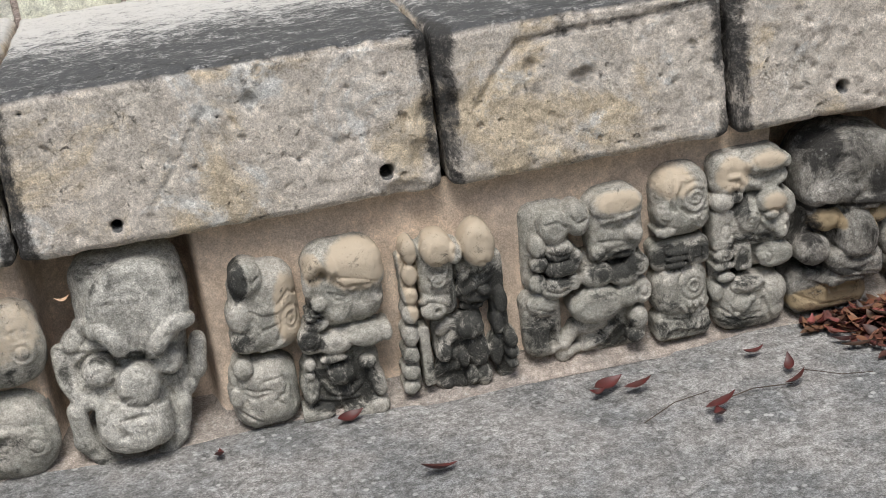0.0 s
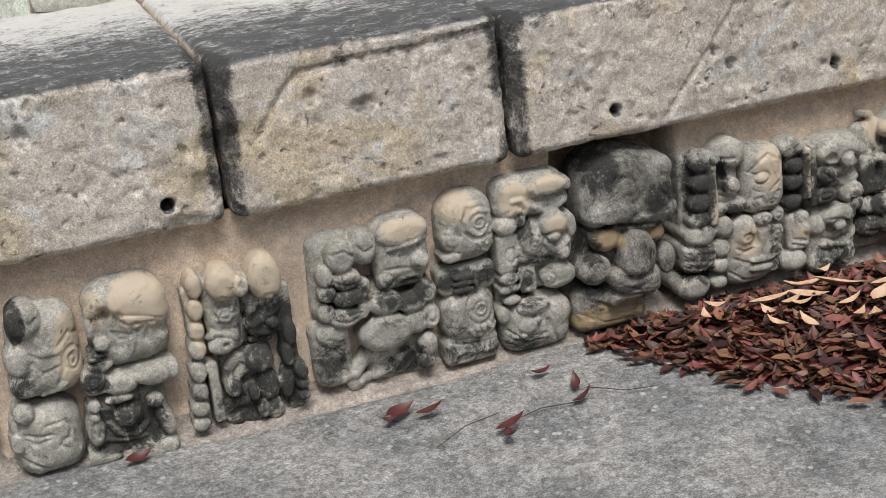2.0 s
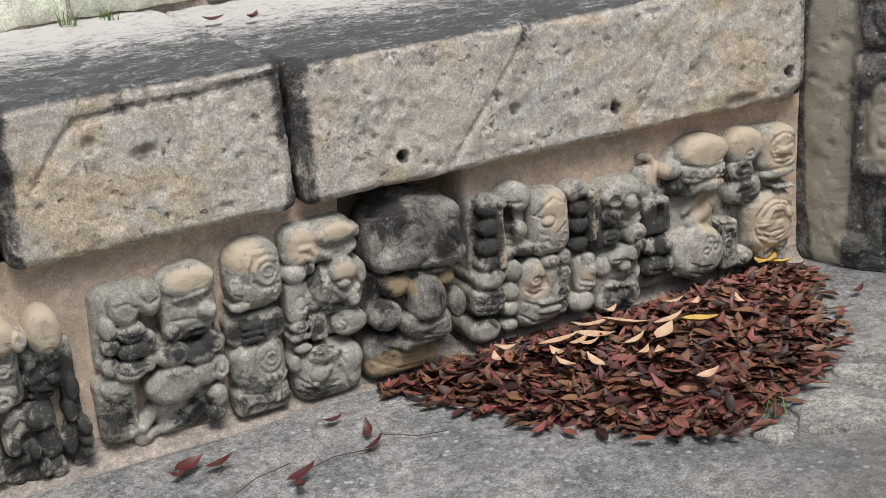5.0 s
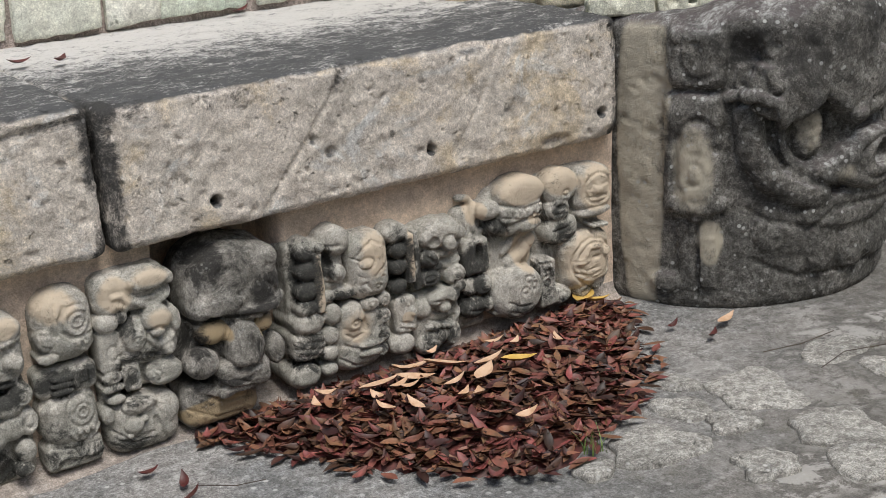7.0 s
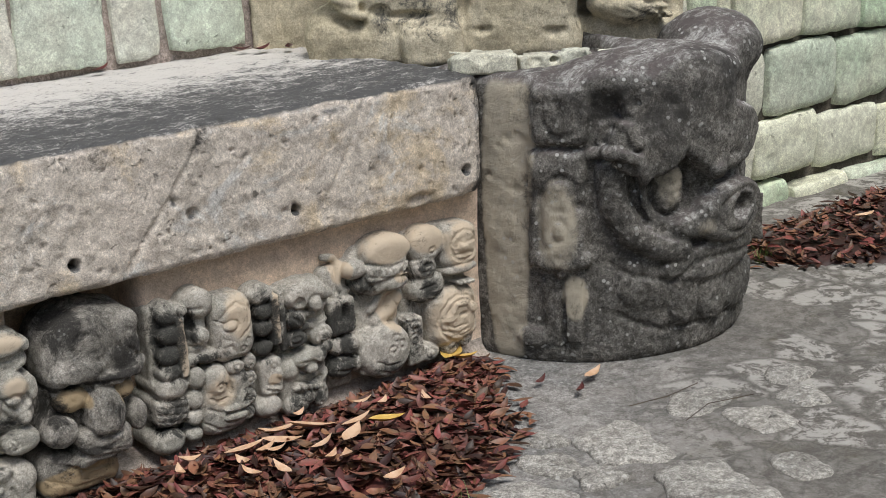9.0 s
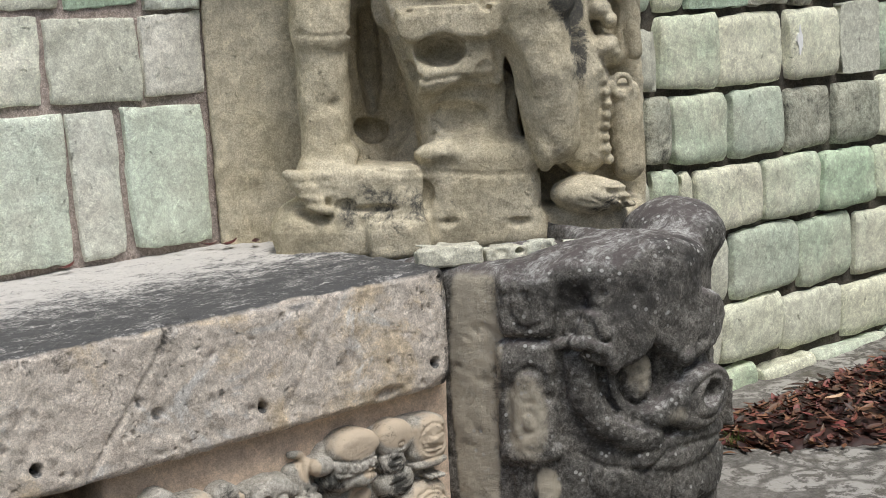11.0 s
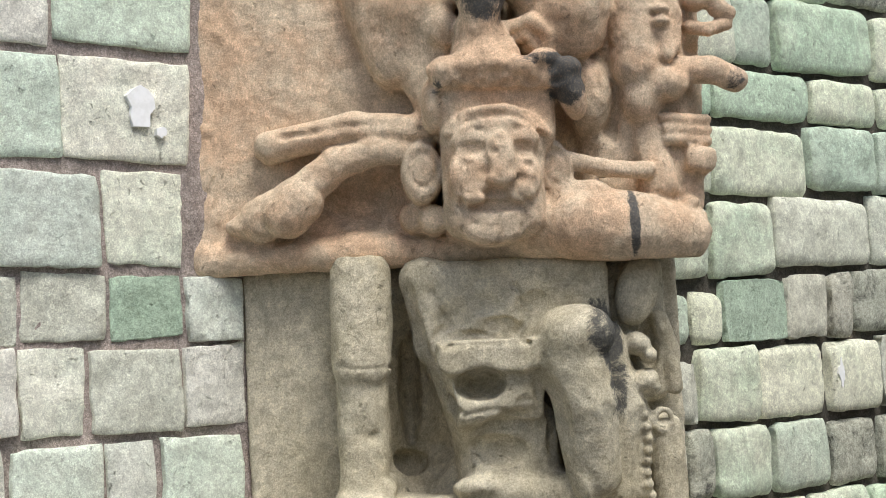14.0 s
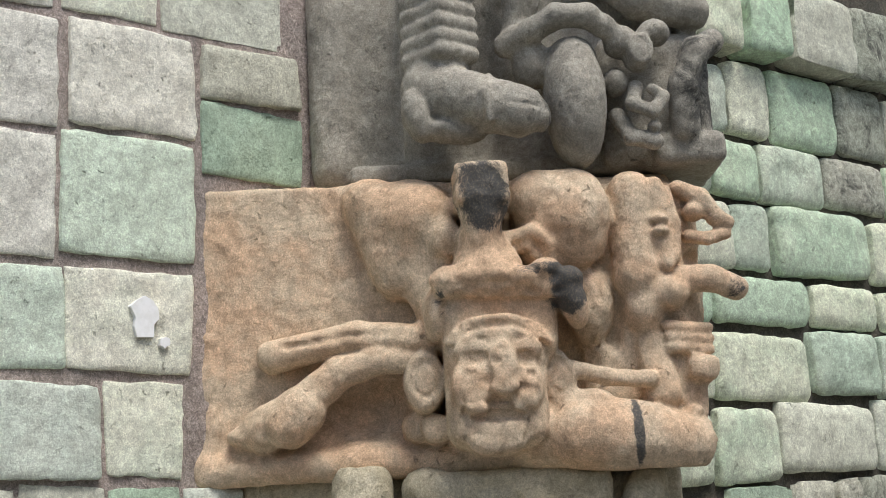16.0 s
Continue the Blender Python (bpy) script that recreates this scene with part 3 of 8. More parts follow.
def build_slab(x0, x1, z1, holes, cracks, seed, chips=()):
    c = Carving((x0 - 0.05, -0.98, SLAB_Z - 0.05), (x1 + 0.05, 0.06, z1 + 0.06), 0.0068)
    c.box(x0, x1, -0.93, 0.0, SLAB_Z, z1, r=0.022, k=0.001)
    rng = random.Random(seed)
    for _ in range(int(34 * (x1 - x0))):
        low = rng.random() < 0.65
        x = rng.uniform(x0, x1)
        c.ball(x, 0.012, SLAB_Z - 0.006 if low else z1 + 0.012, rng.uniform(0.015, 0.06), rng.uniform(0.012, 0.03), rng.uniform(0.008, 0.02), 0.008, cut=True)
    for _ in range(int(5 * (x1 - x0))):
        x, z, r = rng.uniform(x0, x1), rng.uniform(SLAB_Z + 0.02, z1 - 0.02), rng.uniform(0.008, 0.03)
        c.ball(x, 0.004, z, r * rng.uniform(1, 2.2), rng.uniform(0.005, 0.012), r, 0.006, rng.uniform(0, 180), cut=True)
    for _ in range(int(70 * (x1 - x0))):
        x, z, r = rng.uniform(x0, x1), rng.uniform(SLAB_Z + 0.01, z1 - 0.01), rng.uniform(0.003, 0.008)
        c.ball(x, 0.002, z, r * rng.uniform(1, 2.4), rng.uniform(0.006, 0.013), r, 0.003, rng.uniform(0, 180), cut=True)
    for x, z, r in holes:
        c.bar((x + 0.004, 0.03, z), (x, -0.12, z + 0.004), r, r * 0.75, 0.004, True)
    for pts, r in cracks:
        c.groove([(x, 0.0, z) for x, z in pts], r + 0.003, 0.002)
        # the groove's shade painted along the crack, so that it reads sharper
        for (xa, za), (xb, zb) in zip(pts, pts[1:]):
            for k in range(6):
                c.mark("stain_shade", xa + (xb - xa) * k / 6, 0.0, za + (zb - za) * k / 6, 0.010, 0.03, 0.012, 0.3)
    for x, z, rx, rz in chips:
        c.ball(x, 0.012, z, rx, 0.03, rz, 0.01, cut=True)
    c.mark("stain_shade", (x0 + x1) / 2, 0.0, z1 + 0.02, 2.0, 0.10, 0.07, 0.5)
    c.mark("stain_shade", x0, 0.0, 0.6, 0.04, 0.2, 0.4, 1.1)
    c.mark("stain_shade", x1, 0.0, 0.6, 0.03, 0.2, 0.4, 1.0)
    # painted dark rim for the thin shadow along the lower edge
    c.mark("stain_shade", (x0 + x1) / 2, 0.0, SLAB_Z - 0.01, 2.0, 0.06, 0.03, 0.35)
    ob = c.finish("slab", SLAB, rough=0.004, grain=60, chips=0.008, seed=seed, parent=bench)
    return ob


build_slab(-3.75, -2.772, 0.778, [(-3.2, 0.52, 0.012)], [], 11)
build_slab(-2.766, -1.940, 0.772, [(-2.578, 0.496, 0.0125), (-2.054, 0.506, 0.0155)],
           [([(-2.40, 0.79), (-2.37, 0.70), (-2.44, 0.60), (-2.5, 0.52)], 0.003), ([(-2.3, 0.77), (-2.29, 0.68)], 0.004)], 12,
           chips=[(-1.95, 0.60, 0.03, 0.05), (-1.97, 0.52, 0.03, 0.04), (-1.95, 0.72, 0.012, 0.06), (-2.02, 0.46, 0.045, 0.025), (-2.29, 0.69, 0.015, 0.02)])
build_slab(-1.930, -1.343, 0.764, [],
           [([(-1.86, 0.60), (-1.80, 0.68), (-1.765, 0.715), (-1.67, 0.722), (-1.55, 0.723), (-1.44, 0.73), (-1.36, 0.735)], 0.005), ([(-1.54, 0.72), (-1.53, 0.64)], 0.003),
            ([(-1.94, 0.5), (-1.90, 0.455)], 0.004)], 13,
           chips=[(-1.945, 0.60, 0.03, 0.05), (-1.95, 0.50, 0.03, 0.05), (-1.745, 0.664, 0.016, 0.02), (-1.64, 0.63, 0.03, 0.016), (-1.90, 0.62, 0.02, 0.03)])
build_slab(-1.333, 0.0, TOP_Z, [(-1.10, 0.513, 0.0135), (-0.562, 0.520, 0.0125), (-0.056, 0.518, 0.013)],
           [([(-0.765, 0.76), (-0.80, 0.70), (-0.86, 0.62), (-0.93, 0.54), (-1.0, 0.45)], 0.004), ([(-0.35, 0.74), (-0.42, 0.60), (-0.50, 0.50)], 0.002)], 14,
           chips=[(-0.82, 0.565, 0.012, 0.008), (-0.86, 0.60, 0.01, 0.01), (-0.2, 0.47, 0.05, 0.02), (-0.02, 0.46, 0.05, 0.02), (-0.44, 0.74, 0.06, 0.02)])

# niche back, its plaster fillet along the foot and the joints between the carved stones
def build_niche():
    n, m = 420, 24
    p = []
    for j in range(m + 1):
        s = j / m
        for i in range(n + 1):
            x = -3.7 + 3.72 * i / n
            if s < 0.4:
                k = s / 0.4
                y, z = -0.006 + 0.071 * k, 0.002 + 0.028 * k ** 3
            else:
                k = (s - 0.4) / 0.6
                y, z = 0.065 - 0.012 * k ** 3, 0.030 + 0.432 * k
            p.append((x, y, z))
    p = np.array(p)
    for x, w in ((-2.615, 0.168), (-1.085, 0.150)):
        deep = np.clip((w - np.abs(p[:, 0] - x)) / 0.018, 0, 1) * np.clip((p[:, 2] - 0.02) / 0.03, 0, 1)
        p[:, 1] += 0.13 * deep
    p[:, 1] += 0.006 * wobble(p, 9, 3) + 0.003 * wobble(p, 30, 4)
    p[: 3 * (n + 1), 2] -= 0.006
    faces = [(j * (n + 1) + i, j * (n + 1) + i + 1, (j + 1) * (n + 1) + i + 1, (j + 1) * (n + 1) + i) for j in range(m) for i in range(n)]
    ob = link_mesh("wall_niche", p.tolist(), faces, PLASTER)
    ob.data.materials.append(FILLET)
    ob.data.polygons.foreach_set("material_index", np.array([1 if k // n < 10 else 0 for k in range(n * m)], np.int32))
    return tagged(ob, "beige plastered back of the niche with a fillet", "wall", kind="structure")


build_niche()
core = bmesh.new()
bmesh.ops.create_cube(core, size=1, matrix=Matrix.Translation((-1.88, 0.61, 0.215)) @ Matrix.Diagonal((3.7, 0.68, 0.43, 1)))
tagged(part("wall_core", core, MORTAR), "rubble core behind the niche", "wall", kind="structure")


# ---- walls of cut tuff blocks ----
def build_block(parent, x0, x1, z0, z1, y, seed, material, pillow, depth=0.16):
    rng = random.Random(seed)
    nx, nz = 16, 14
    w, h = x1 - x0, z1 - z0
    jit = [(rng.uniform(-0.009, 0.009), rng.uniform(-0.009, 0.009)) for _ in range(4)]
    out = rng.uniform(-0.012, 0.012)
    tilt = rng.uniform(-0.01, 0.01)
    pts = []
    for j in range(nz):
        for i in range(nx):
            u, v = i / (nx - 1), j / (nz - 1)
            u = 0.5 - 0.5 * math.cos(math.pi * u) if 0 < i < nx - 1 else u
            v = 0.5 - 0.5 * math.cos(math.pi * v) if 0 < j < nz - 1 else v
            dx = (jit[0][0] * (1 - u) + jit[1][0] * u) * (1 - v) + (jit[2][0] * (1 - u) + jit[3][0] * u) * v
            dz = (jit[0][1] * (1 - u) + jit[1][1] * u) * (1 - v) + (jit[2][1] * (1 - u) + jit[3][1] * u) * v
            eu, ev = min(u, 1 - u) * w, min(v, 1 - v) * h
            round_in = pillow * (math.exp(-eu / (0.006 + 0.5 * pillow)) + math.exp(-ev / (0.006 + 0.5 * pillow)))
            pull = 0.35 * pillow
            sx = pull * math.exp(-ev / 0.02) * (1 if u < 0.5 else -1) * math.exp(-eu / 0.03)
            sz = pull * math.exp(-eu / 0.02) * (1 if v < 0.5 else -1) * math.exp(-ev / 0.03)
            pts.append((x0 + u * w + dx + sx, y + out + tilt * (u - 0.5) + round_in, z0 + v * h + dz + sz))
    p = np.array(pts)
    p[:, 1] += 0.007 * wobble(p, 14, seed) + 0.004 * wobble(p, 45, seed + 3)
    chip = np.clip(wobble(p, 9, seed + 8) - 0.45, 0, 1)
    p[:, 1] += 0.022 * chip
    edge = [i for i in range(nx)] + [j * nx + nx - 1 for j in range(1, nz)] + [(nz - 1) * nx + i for i in range(nx - 2, -1, -1)] + [j * nx for j in range(nz - 2, 0, -1)]
    p[:, 1] = np.minimum(p[:, 1], y + (0.04 if material in (BLOCK_R, BLOCK_B) else 0.012))
    p[edge, 0] += 0.006 * wobble(p[edge], 30, seed + 5)
    p[edge, 2] += 0.006 * wobble(p[edge], 30, seed + 6)
    verts = p.tolist()
    faces = [(j * nx + i, j * nx + i + 1, (j + 1) * nx + i + 1, (j + 1) * nx + i) for j in range(nz - 1) for i in range(nx - 1)]
    base = len(verts)
    verts += [(p[k, 0], y + depth, p[k, 2]) for k in edge]
    n = len(edge)
    for k in range(n):
        faces.append((edge[k], base + k, base + (k + 1) % n, edge[(k + 1) % n]))
    ob = link_mesh("block", verts, faces, material, parent)
    return ob


def build_wall(name, label, x0, x1, z0, z1, y, rough, material):
    """The mortar bed that the blocks sit in."""
    nx, nz = 90, 70
    p = np.array([(x0 + (x1 - x0) * i / nx, y, z0 + (z1 - z0) * j / nz) for j in range(nz + 1) for i in range(nx + 1)])
    p[:, 1] += rough * (wobble(p, 12, 21) + 0.5 * wobble(p, 40, 22))
    faces = [(j * (nx + 1) + i, j * (nx + 1) + i + 1, (j + 1) * (nx + 1) + i + 1, (j + 1) * (nx + 1) + i) for j in range(nz) for i in range(nx)]
    n = len(p)
    verts = p.tolist() + [(x0, y + 0.5, z0), (x1, y + 0.5, z0), (x1, y + 0.5, z1), (x0, y + 0.5, z1)]
    c = (0, nx, nz * (nx + 1) + nx, nz * (nx + 1))
    faces += [(n + 1, n, n + 3, n + 2), (c[3], c[2], n + 2, n + 3), (c[0], c[3], n + 3, n), (c[2], c[1], n + 1, n + 2), (c[1], c[0], n, n + 1)]
    return tagged(link_mesh(name, verts, faces, material), label, "wall", kind="structure")


YL, YR = 0.845, 0.45
wall_left = build_wall("wall_left", "pale green tuff block wall with pinkish mortar", -3.9, 0.5, 0.70, 3.3, YL + 0.016, 0.005, MORTAR)
wall_right = build_wall("wall_right", "mossy green tuff block wall with open dark joints", 0.72, 3.6, -0.05, 3.75, YR + 0.045, 0.008, MORTAR_D)
seed_of = iter(range(100, 900))


def row_left(*blocks, other={}):
    for i, b in enumerate(blocks):
        build_block(wall_left, *b, YL, next(seed_of), other.get(i, BLOCK_L), 0.006)
    x, (z0, z1) = blocks[0][0] - 0.014, blocks[0][2:]
    rng = random.Random(next(seed_of))
    while x > -3.6:
        w = rng.uniform(0.18, 0.36)
        build_block(wall_left, x - w, x, z0 + rng.uniform(-0.004, 0.004), z1 + rng.uniform(-0.004, 0.004), YL, next(seed_of), BLOCK_L, 0.010)
        x -= w + 0.014


def row_right(*blocks, y=YR, other={}):
    for i, b in enumerate(blocks):
        build_block(wall_right, *b, y, next(seed_of), other.get(i, BLOCK_R), 0.017)
    x, (z0, z1) = blocks[-1][1] + 0.02, blocks[-1][2:]
    rng = random.Random(next(seed_of))
    while x < 3.4:
        w = rng.uniform(0.2, 0.36)
        build_block(wall_right, x, x + w, z0, z1, y, next(seed_of), BLOCK_R, 0.017)
        x += w + 0.02
    x = blocks[0][0] - 0.02
    while x > 1.0:
        w = rng.uniform(0.2, 0.3)
        build_block(wall_right, x - w, x, *blocks[0][2:], y, next(seed_of), BLOCK_R, 0.017)
        x -= w + 0.02


row_left((-1.206, -0.989, 0.765, 1.181), (-0.974, -0.832, 0.765, 1.181), (-0.815, -0.572, 0.766, 1.168), (-0.553, -0.418, 0.766, 1.172), (-0.396, -0.151, 0.772, 1.162))
row_left((-0.99, -0.80, 1.208, 1.425), (-0.792, -0.611, 1.199, 1.416), (-0.597, -0.332, 1.187, 1.406), (-0.314, -0.127, 1.191, 1.41), other={2: BLOCK_P})
row_left((-0.993, -0.785, 1.437, 1.613), (-0.778, -0.541, 1.429, 1.611), (-0.529, -0.317, 1.435, 1.609), (-0.30, -0.122, 1.418, 1.591), other={2: BLOCK_G, 0: BLOCK_P, 1: BLOCK_P})
row_left((-0.865, -0.551, 1.63, 1.878), (-0.535, -0.301, 1.63, 1.884))
row_left((-0.996, -0.654, 1.908, 2.183), (-0.644, -0.273, 1.911, 2.198))
row_left((-1.001, -0.672, 2.214, 2.546), (-0.659, -0.256, 2.229, 2.575))
row_left((-1.007, -0.663, 2.575, 2.883), (-0.631, -0.248, 2.595, 2.89), (-0.221, 0.123, 2.491, 2.71), other={2: BLOCK_G})
build_block(wall_left, -0.229, 0.105, 2.725, 2.895, YL, 95, BLOCK_P, 0.008)
row_left((-0.907, -0.671, 2.91, 3.20), (-0.655, -0.369, 2.914, 3.222), (-0.346, 0.063, 2.915, 3.15), other={2: BLOCK_P})
row_right((1.623, 1.799, -0.03, 0.066), (1.816, 2.142, -0.04, 0.045), (2.164, 2.636, -0.05, 0.02), y=YR - 0.03)
row_right((1.627, 1.969, 0.085, 0.287), (1.99, 2.362, 0.065, 0.262), (2.384, 2.795, 0.04, 0.235))
row_right((1.563, 1.689, 0.318, 0.537), (1.705, 2.081, 0.305, 0.539), (2.099, 2.436, 0.28, 0.528), (2.451, 2.831, 0.255, 0.51))
row_right((1.299, 1.426, 0.69, 0.801), (1.439, 1.506, 0.656, 0.788), (1.516, 1.872, 0.569, 0.783), (1.891, 2.217, 0.555, 0.783), (2.241, 2.586, 0.545, 0.766))
row_right((1.27, 1.396, 0.825, 1.046), (1.411, 1.70, 0.809, 1.047), (1.717, 2.021, 0.805, 1.035), (2.036, 2.305, 0.80, 1.025), (2.325, 2.603, 0.79, 1.025), other={3: BLOCK_B, 4: BLOCK_B, 0: BLOCK_B})
row_right((1.217, 1.327, 1.07, 1.271), (1.348, 1.656, 1.065, 1.307), (1.669, 2.029, 1.055, 1.303), (2.046, 2.342, 1.045, 1.30), (2.368, 2.622, 1.045, 1.31), other={4: BLOCK_P, 0: BLOCK_P})
row_right((1.207, 1.329, 1.327, 1.491), (1.344, 1.479, 1.327, 1.497), (1.492, 1.818, 1.327, 1.531), (1.835, 2.053, 1.322, 1.55), (2.07, 2.207, 1.32, 1.55), (2.236, 2.518, 1.33, 1.563), other={3: BLOCK_P, 4: BLOCK_B, 5: BLOCK_B, 2: BLOCK_G})
row_right((1.459, 1.772, 1.545, 1.793), (1.789, 2.341, 1.57, 1.815), (2.36, 2.697, 1.585, 1.83))
row_right((1.487, 1.994, 1.832, 2.058), (2.012, 2.411, 1.849, 2.08))
row_right((1.519, 2.035, 2.088, 2.25), (2.049, 2.455, 2.10, 2.26))
row_right((1.392, 1.628, 2.275, 2.515), (1.643, 1.847, 2.28, 2.52), (1.874, 2.429, 2.284, 2.53))
row_right((1.556, 1.805, 2.544, 2.744), (1.815, 2.193, 2.546, 2.754), (2.219, 2.584, 2.555, 2.76), other={2: BLOCK_B})
row_right((1.397, 1.654, 2.765, 3.012), (1.668, 1.894, 2.77, 3.046), (1.922, 2.308, 2.775, 3.05), (2.318, 2.635, 2.78, 3.06), other={3: BLOCK_B})
row_right((1.466, 1.714, 3.075, 3.299), (1.743, 1.976, 3.075, 3.311), (2.002, 2.362, 3.072, 3.354), (2.377, 2.669, 3.08, 3.37), y=YR - 0.09, other={3: BLOCK_B, 2: BLOCK_P})


# plain walls added out of view, far behind, to cut the low skylight
def sky_screen_wall(name, x0, x1, y0, y1, height):
    bm = bmesh.new()
    bmesh.ops.create_cube(bm, size=1, matrix=Matrix.Translation(((x0 + x1) / 2, (y0 + y1) / 2, height / 2 - 0.05)) @ Matrix.Diagonal((x1 - x0, y1 - y0, height, 1)))
    bmesh.ops.bevel(bm, geom=bm.edges[:], offset=0.05, segments=2, affect="EDGES")
    return tagged(part(name, bm, BLOCK_R), "plain added wall out of view that cuts the low skylight", "wall", kind="structure")


sky_screen_wall("wall_south", -8.0, 5.0, -5.9, -5.4, 3.4)
sky_screen_wall("wall_west", -8.5, -8.0, -5.9, 1.4, 3.4)
sky_screen_wall("wall_east", 4.6, 5.1, -5.4, 1.4, 3.4)


# ---- carved stones of the niche ----
def head(c, x, z, w, h, d=-0.02, rng=None, tan=0.0, stain_shade=0.3, hair=True):
    """A carved head in profile, looking to the left."""
    x0, z0 = x - w / 2, z - h / 2
    c.box(x0, x0 + w, -0.12, d + 0.004, z0, z0 + h, r=min(w, h) * 0.30, k=0.008)
    c.ball(x + 0.1 * w, d - 0.016, z, w * 0.44, 0.032, h * 0.46, 0.012)
    # hollow before the nose and mouth
    c.ball(x0 + 0.02 * w, d + 0.004, z + 0.05 * h, w * 0.10, 0.02, h * 0.10, 0.006, cut=True)
    c.ball(x0 + 0.0 * w, d + 0.002, z - 0.19 * h, w * 0.10, 0.018, h * 0.04, 0.005, cut=True)
    c.ball(x0 + 0.14 * w, d + 0.000, z - 0.06 * h, w * 0.13, 0.022, h * 0.10, 0.006, 35)
    c.ball(x0 + 0.15 * w, d - 0.002, z - 0.225 * h, w * 0.15, 0.02, h * 0.055, 0.004)
    c.ball(x0 + 0.16 * w, d - 0.002, z - 0.345 * h, w * 0.16, 0.02, h * 0.06, 0.004, -8)
    c.groove([(x0 - 0.02 * w, d + 0.010, z - 0.285 * h), (x0 + 0.26 * w, d + 0.017, z - 0.285 * h), (x0 + 0.4 * w, d + 0.016, z - 0.24 * h)], 0.0045)
    c.path([(x0 + 0.08 * w, d + 0.002, z + 0.14 * h), (x0 + 0.3 * w, d + 0.012, z + 0.2 * h), (x0 + 0.52 * w, d + 0.014, z + 0.15 * h)], 0.010, 0.008, 0.006)
    ex, ez = x0 + 0.36 * w, z + 0.045 * h
    c.ball(ex, d + 0.018, ez, w * 0.15, 0.014, h * 0.075, 0.004, cut=True)
    c.ball(ex, d + 0.004, ez - 0.005 * h, w * 0.11, 0.011, h * 0.05, 0.002)
    c.groove([(ex - 0.11 * w, d + 0.013, ez), (ex, d + 0.016, ez - 0.004 * h), (ex + 0.12 * w, d + 0.016, ez + 0.01 * h)], 0.0025)
    ax, az = x0 + 0.8 * w, z - 0.05 * h
    c.ball(ax, d + 0.004, az, w * 0.15, 0.016, h * 0.16, 0.004)
    c.ring(ax, d + 0.018, az, w * 0.085, h * 0.085, 0.0038, 0.003, cut=True)
    c.groove([(x0 + 0.62 * w, d + 0.014, z - 0.45 * h), (x0 + 0.62 * w, d + 0.02, z - 0.2 * h), (x0 + 0.63 * w, d + 0.02, z + 0.1 * h)], 0.0045)
    if hair:
        c.groove([(x0 + 0.04 * w, d + 0.004, z + 0.27 * h), (x0 + 0.35 * w, d + 0.014, z + 0.31 * h), (x0 + 0.66 * w, d + 0.016, z + 0.2 * h), (x0 + 0.9 * w, d + 0.010, z + 0.18 * h)], 0.005)
        c.ball(x0 + 0.25 * w, d - 0.004, z + 0.40 * h, w * 0.2, 0.02, h * 0.10, 0.006, 15)
    for i in range(3):
        c.groove([(x0 + (0.70 + 0.09 * i) * w, d + 0.012, z + 0.16 * h), (x0 + (0.66 + 0.11 * i) * w, d + 0.010 - 0.003 * i, z + 0.40 * h)], 0.0035)
    c.ball(x0 + 0.47 * w, d + 0.002, z - 0.20 * h, w * 0.13, 0.018, h * 0.12, 0.008)
    if tan:
        c.mark("tan", x, d, z + 0.25 * h, w * 0.7, 0.1, h * 0.45, tan * 0.75)
    if stain_shade:
        c.mark("stain_shade", x0 + 0.2 * w, d, z - 0.25 * h, w * 0.6, 0.1, h * 0.5, stain_shade)


STEP = 0.0030


def glyph(x0, x1, label, z1=0.41):
    c = Carving((x0 - 0.02, -0.125, -0.01), (x1 + 0.02, 0.045, z1 + 0.03), STEP)
    c.label = label
    return c


def glyph_done(c, seed):
    ob = c.finish("glyph_block", GLYPH, rough=0.003, grain=44, seed=seed)
    return tagged(ob, c.label, "carved stone", "carved stones in the niche")


c = glyph(-3.0, -2.775, "pale carved tuff stone with two worn heads")
head(c, -2.86, 0.285, 0.19, 0.185, tan=0.6)
head(c, -2.875, 0.085, 0.19, 0.19, stain_shade=0.5)
glyph_done(c, 1)

c = glyph(-2.43, -2.262, "cream and grey carved stone with two stacked heads")
c.slab(-2.330, 0.264, 0.136, 0.195, 0.000, 0.050)
c.lobe(-2.357, 0.336, 0.070, 0.072, 0.012)
c.lobe(-2.382, 0.259, 0.054, 0.066, 0.006)
c.lobe(-2.378, 0.206, 0.061, 0.055, 0.002)
c.lobe(-2.330, 0.264, 0.056, 0.031, 0.004)
c.cutline([(-2.360, 0.270), (-2.340, 0.256), (-2.308, 0.257)], 0.0038)
c.cutline([(-2.358, 0.251), (-2.343, 0.225), (-2.312, 0.234)], 0.0038)
c.loop(-2.280, 0.243, 0.033, 0.048, 0.0034)
c.loop(-2.281, 0.241, 0.013, 0.019, 0.0034)
c.cutline([(-2.303, 0.276), (-2.279, 0.297), (-2.257, 0.281)], 0.0038)
c.ridge([(-2.351, 0.178), (-2.324, 0.183), (-2.305, 0.195)], 0.005)
c.cutline([(-2.360, 0.345), (-2.349, 0.331), (-2.334, 0.343)], 0.0038)
c.cutline([(-2.370, 0.226), (-2.369, 0.194)], 0.0038)
c.cutline([(-2.397, 0.235), (-2.377, 0.225)], 0.0038)
c.cutline([(-2.299, 0.259), (-2.302, 0.229), (-2.316, 0.198)], 0.0038)
c.slab(-2.359, 0.082, 0.137, 0.155, 0.000, 0.045)
c.lobe(-2.395, 0.149, 0.041, 0.041, 0.007)
c.cutline([(-2.359, 0.117), (-2.318, 0.121), (-2.312, 0.103), (-2.319, 0.082), (-2.333, 0.079), (-2.338, 0.070), (-2.328, 0.061)], 0.0038)
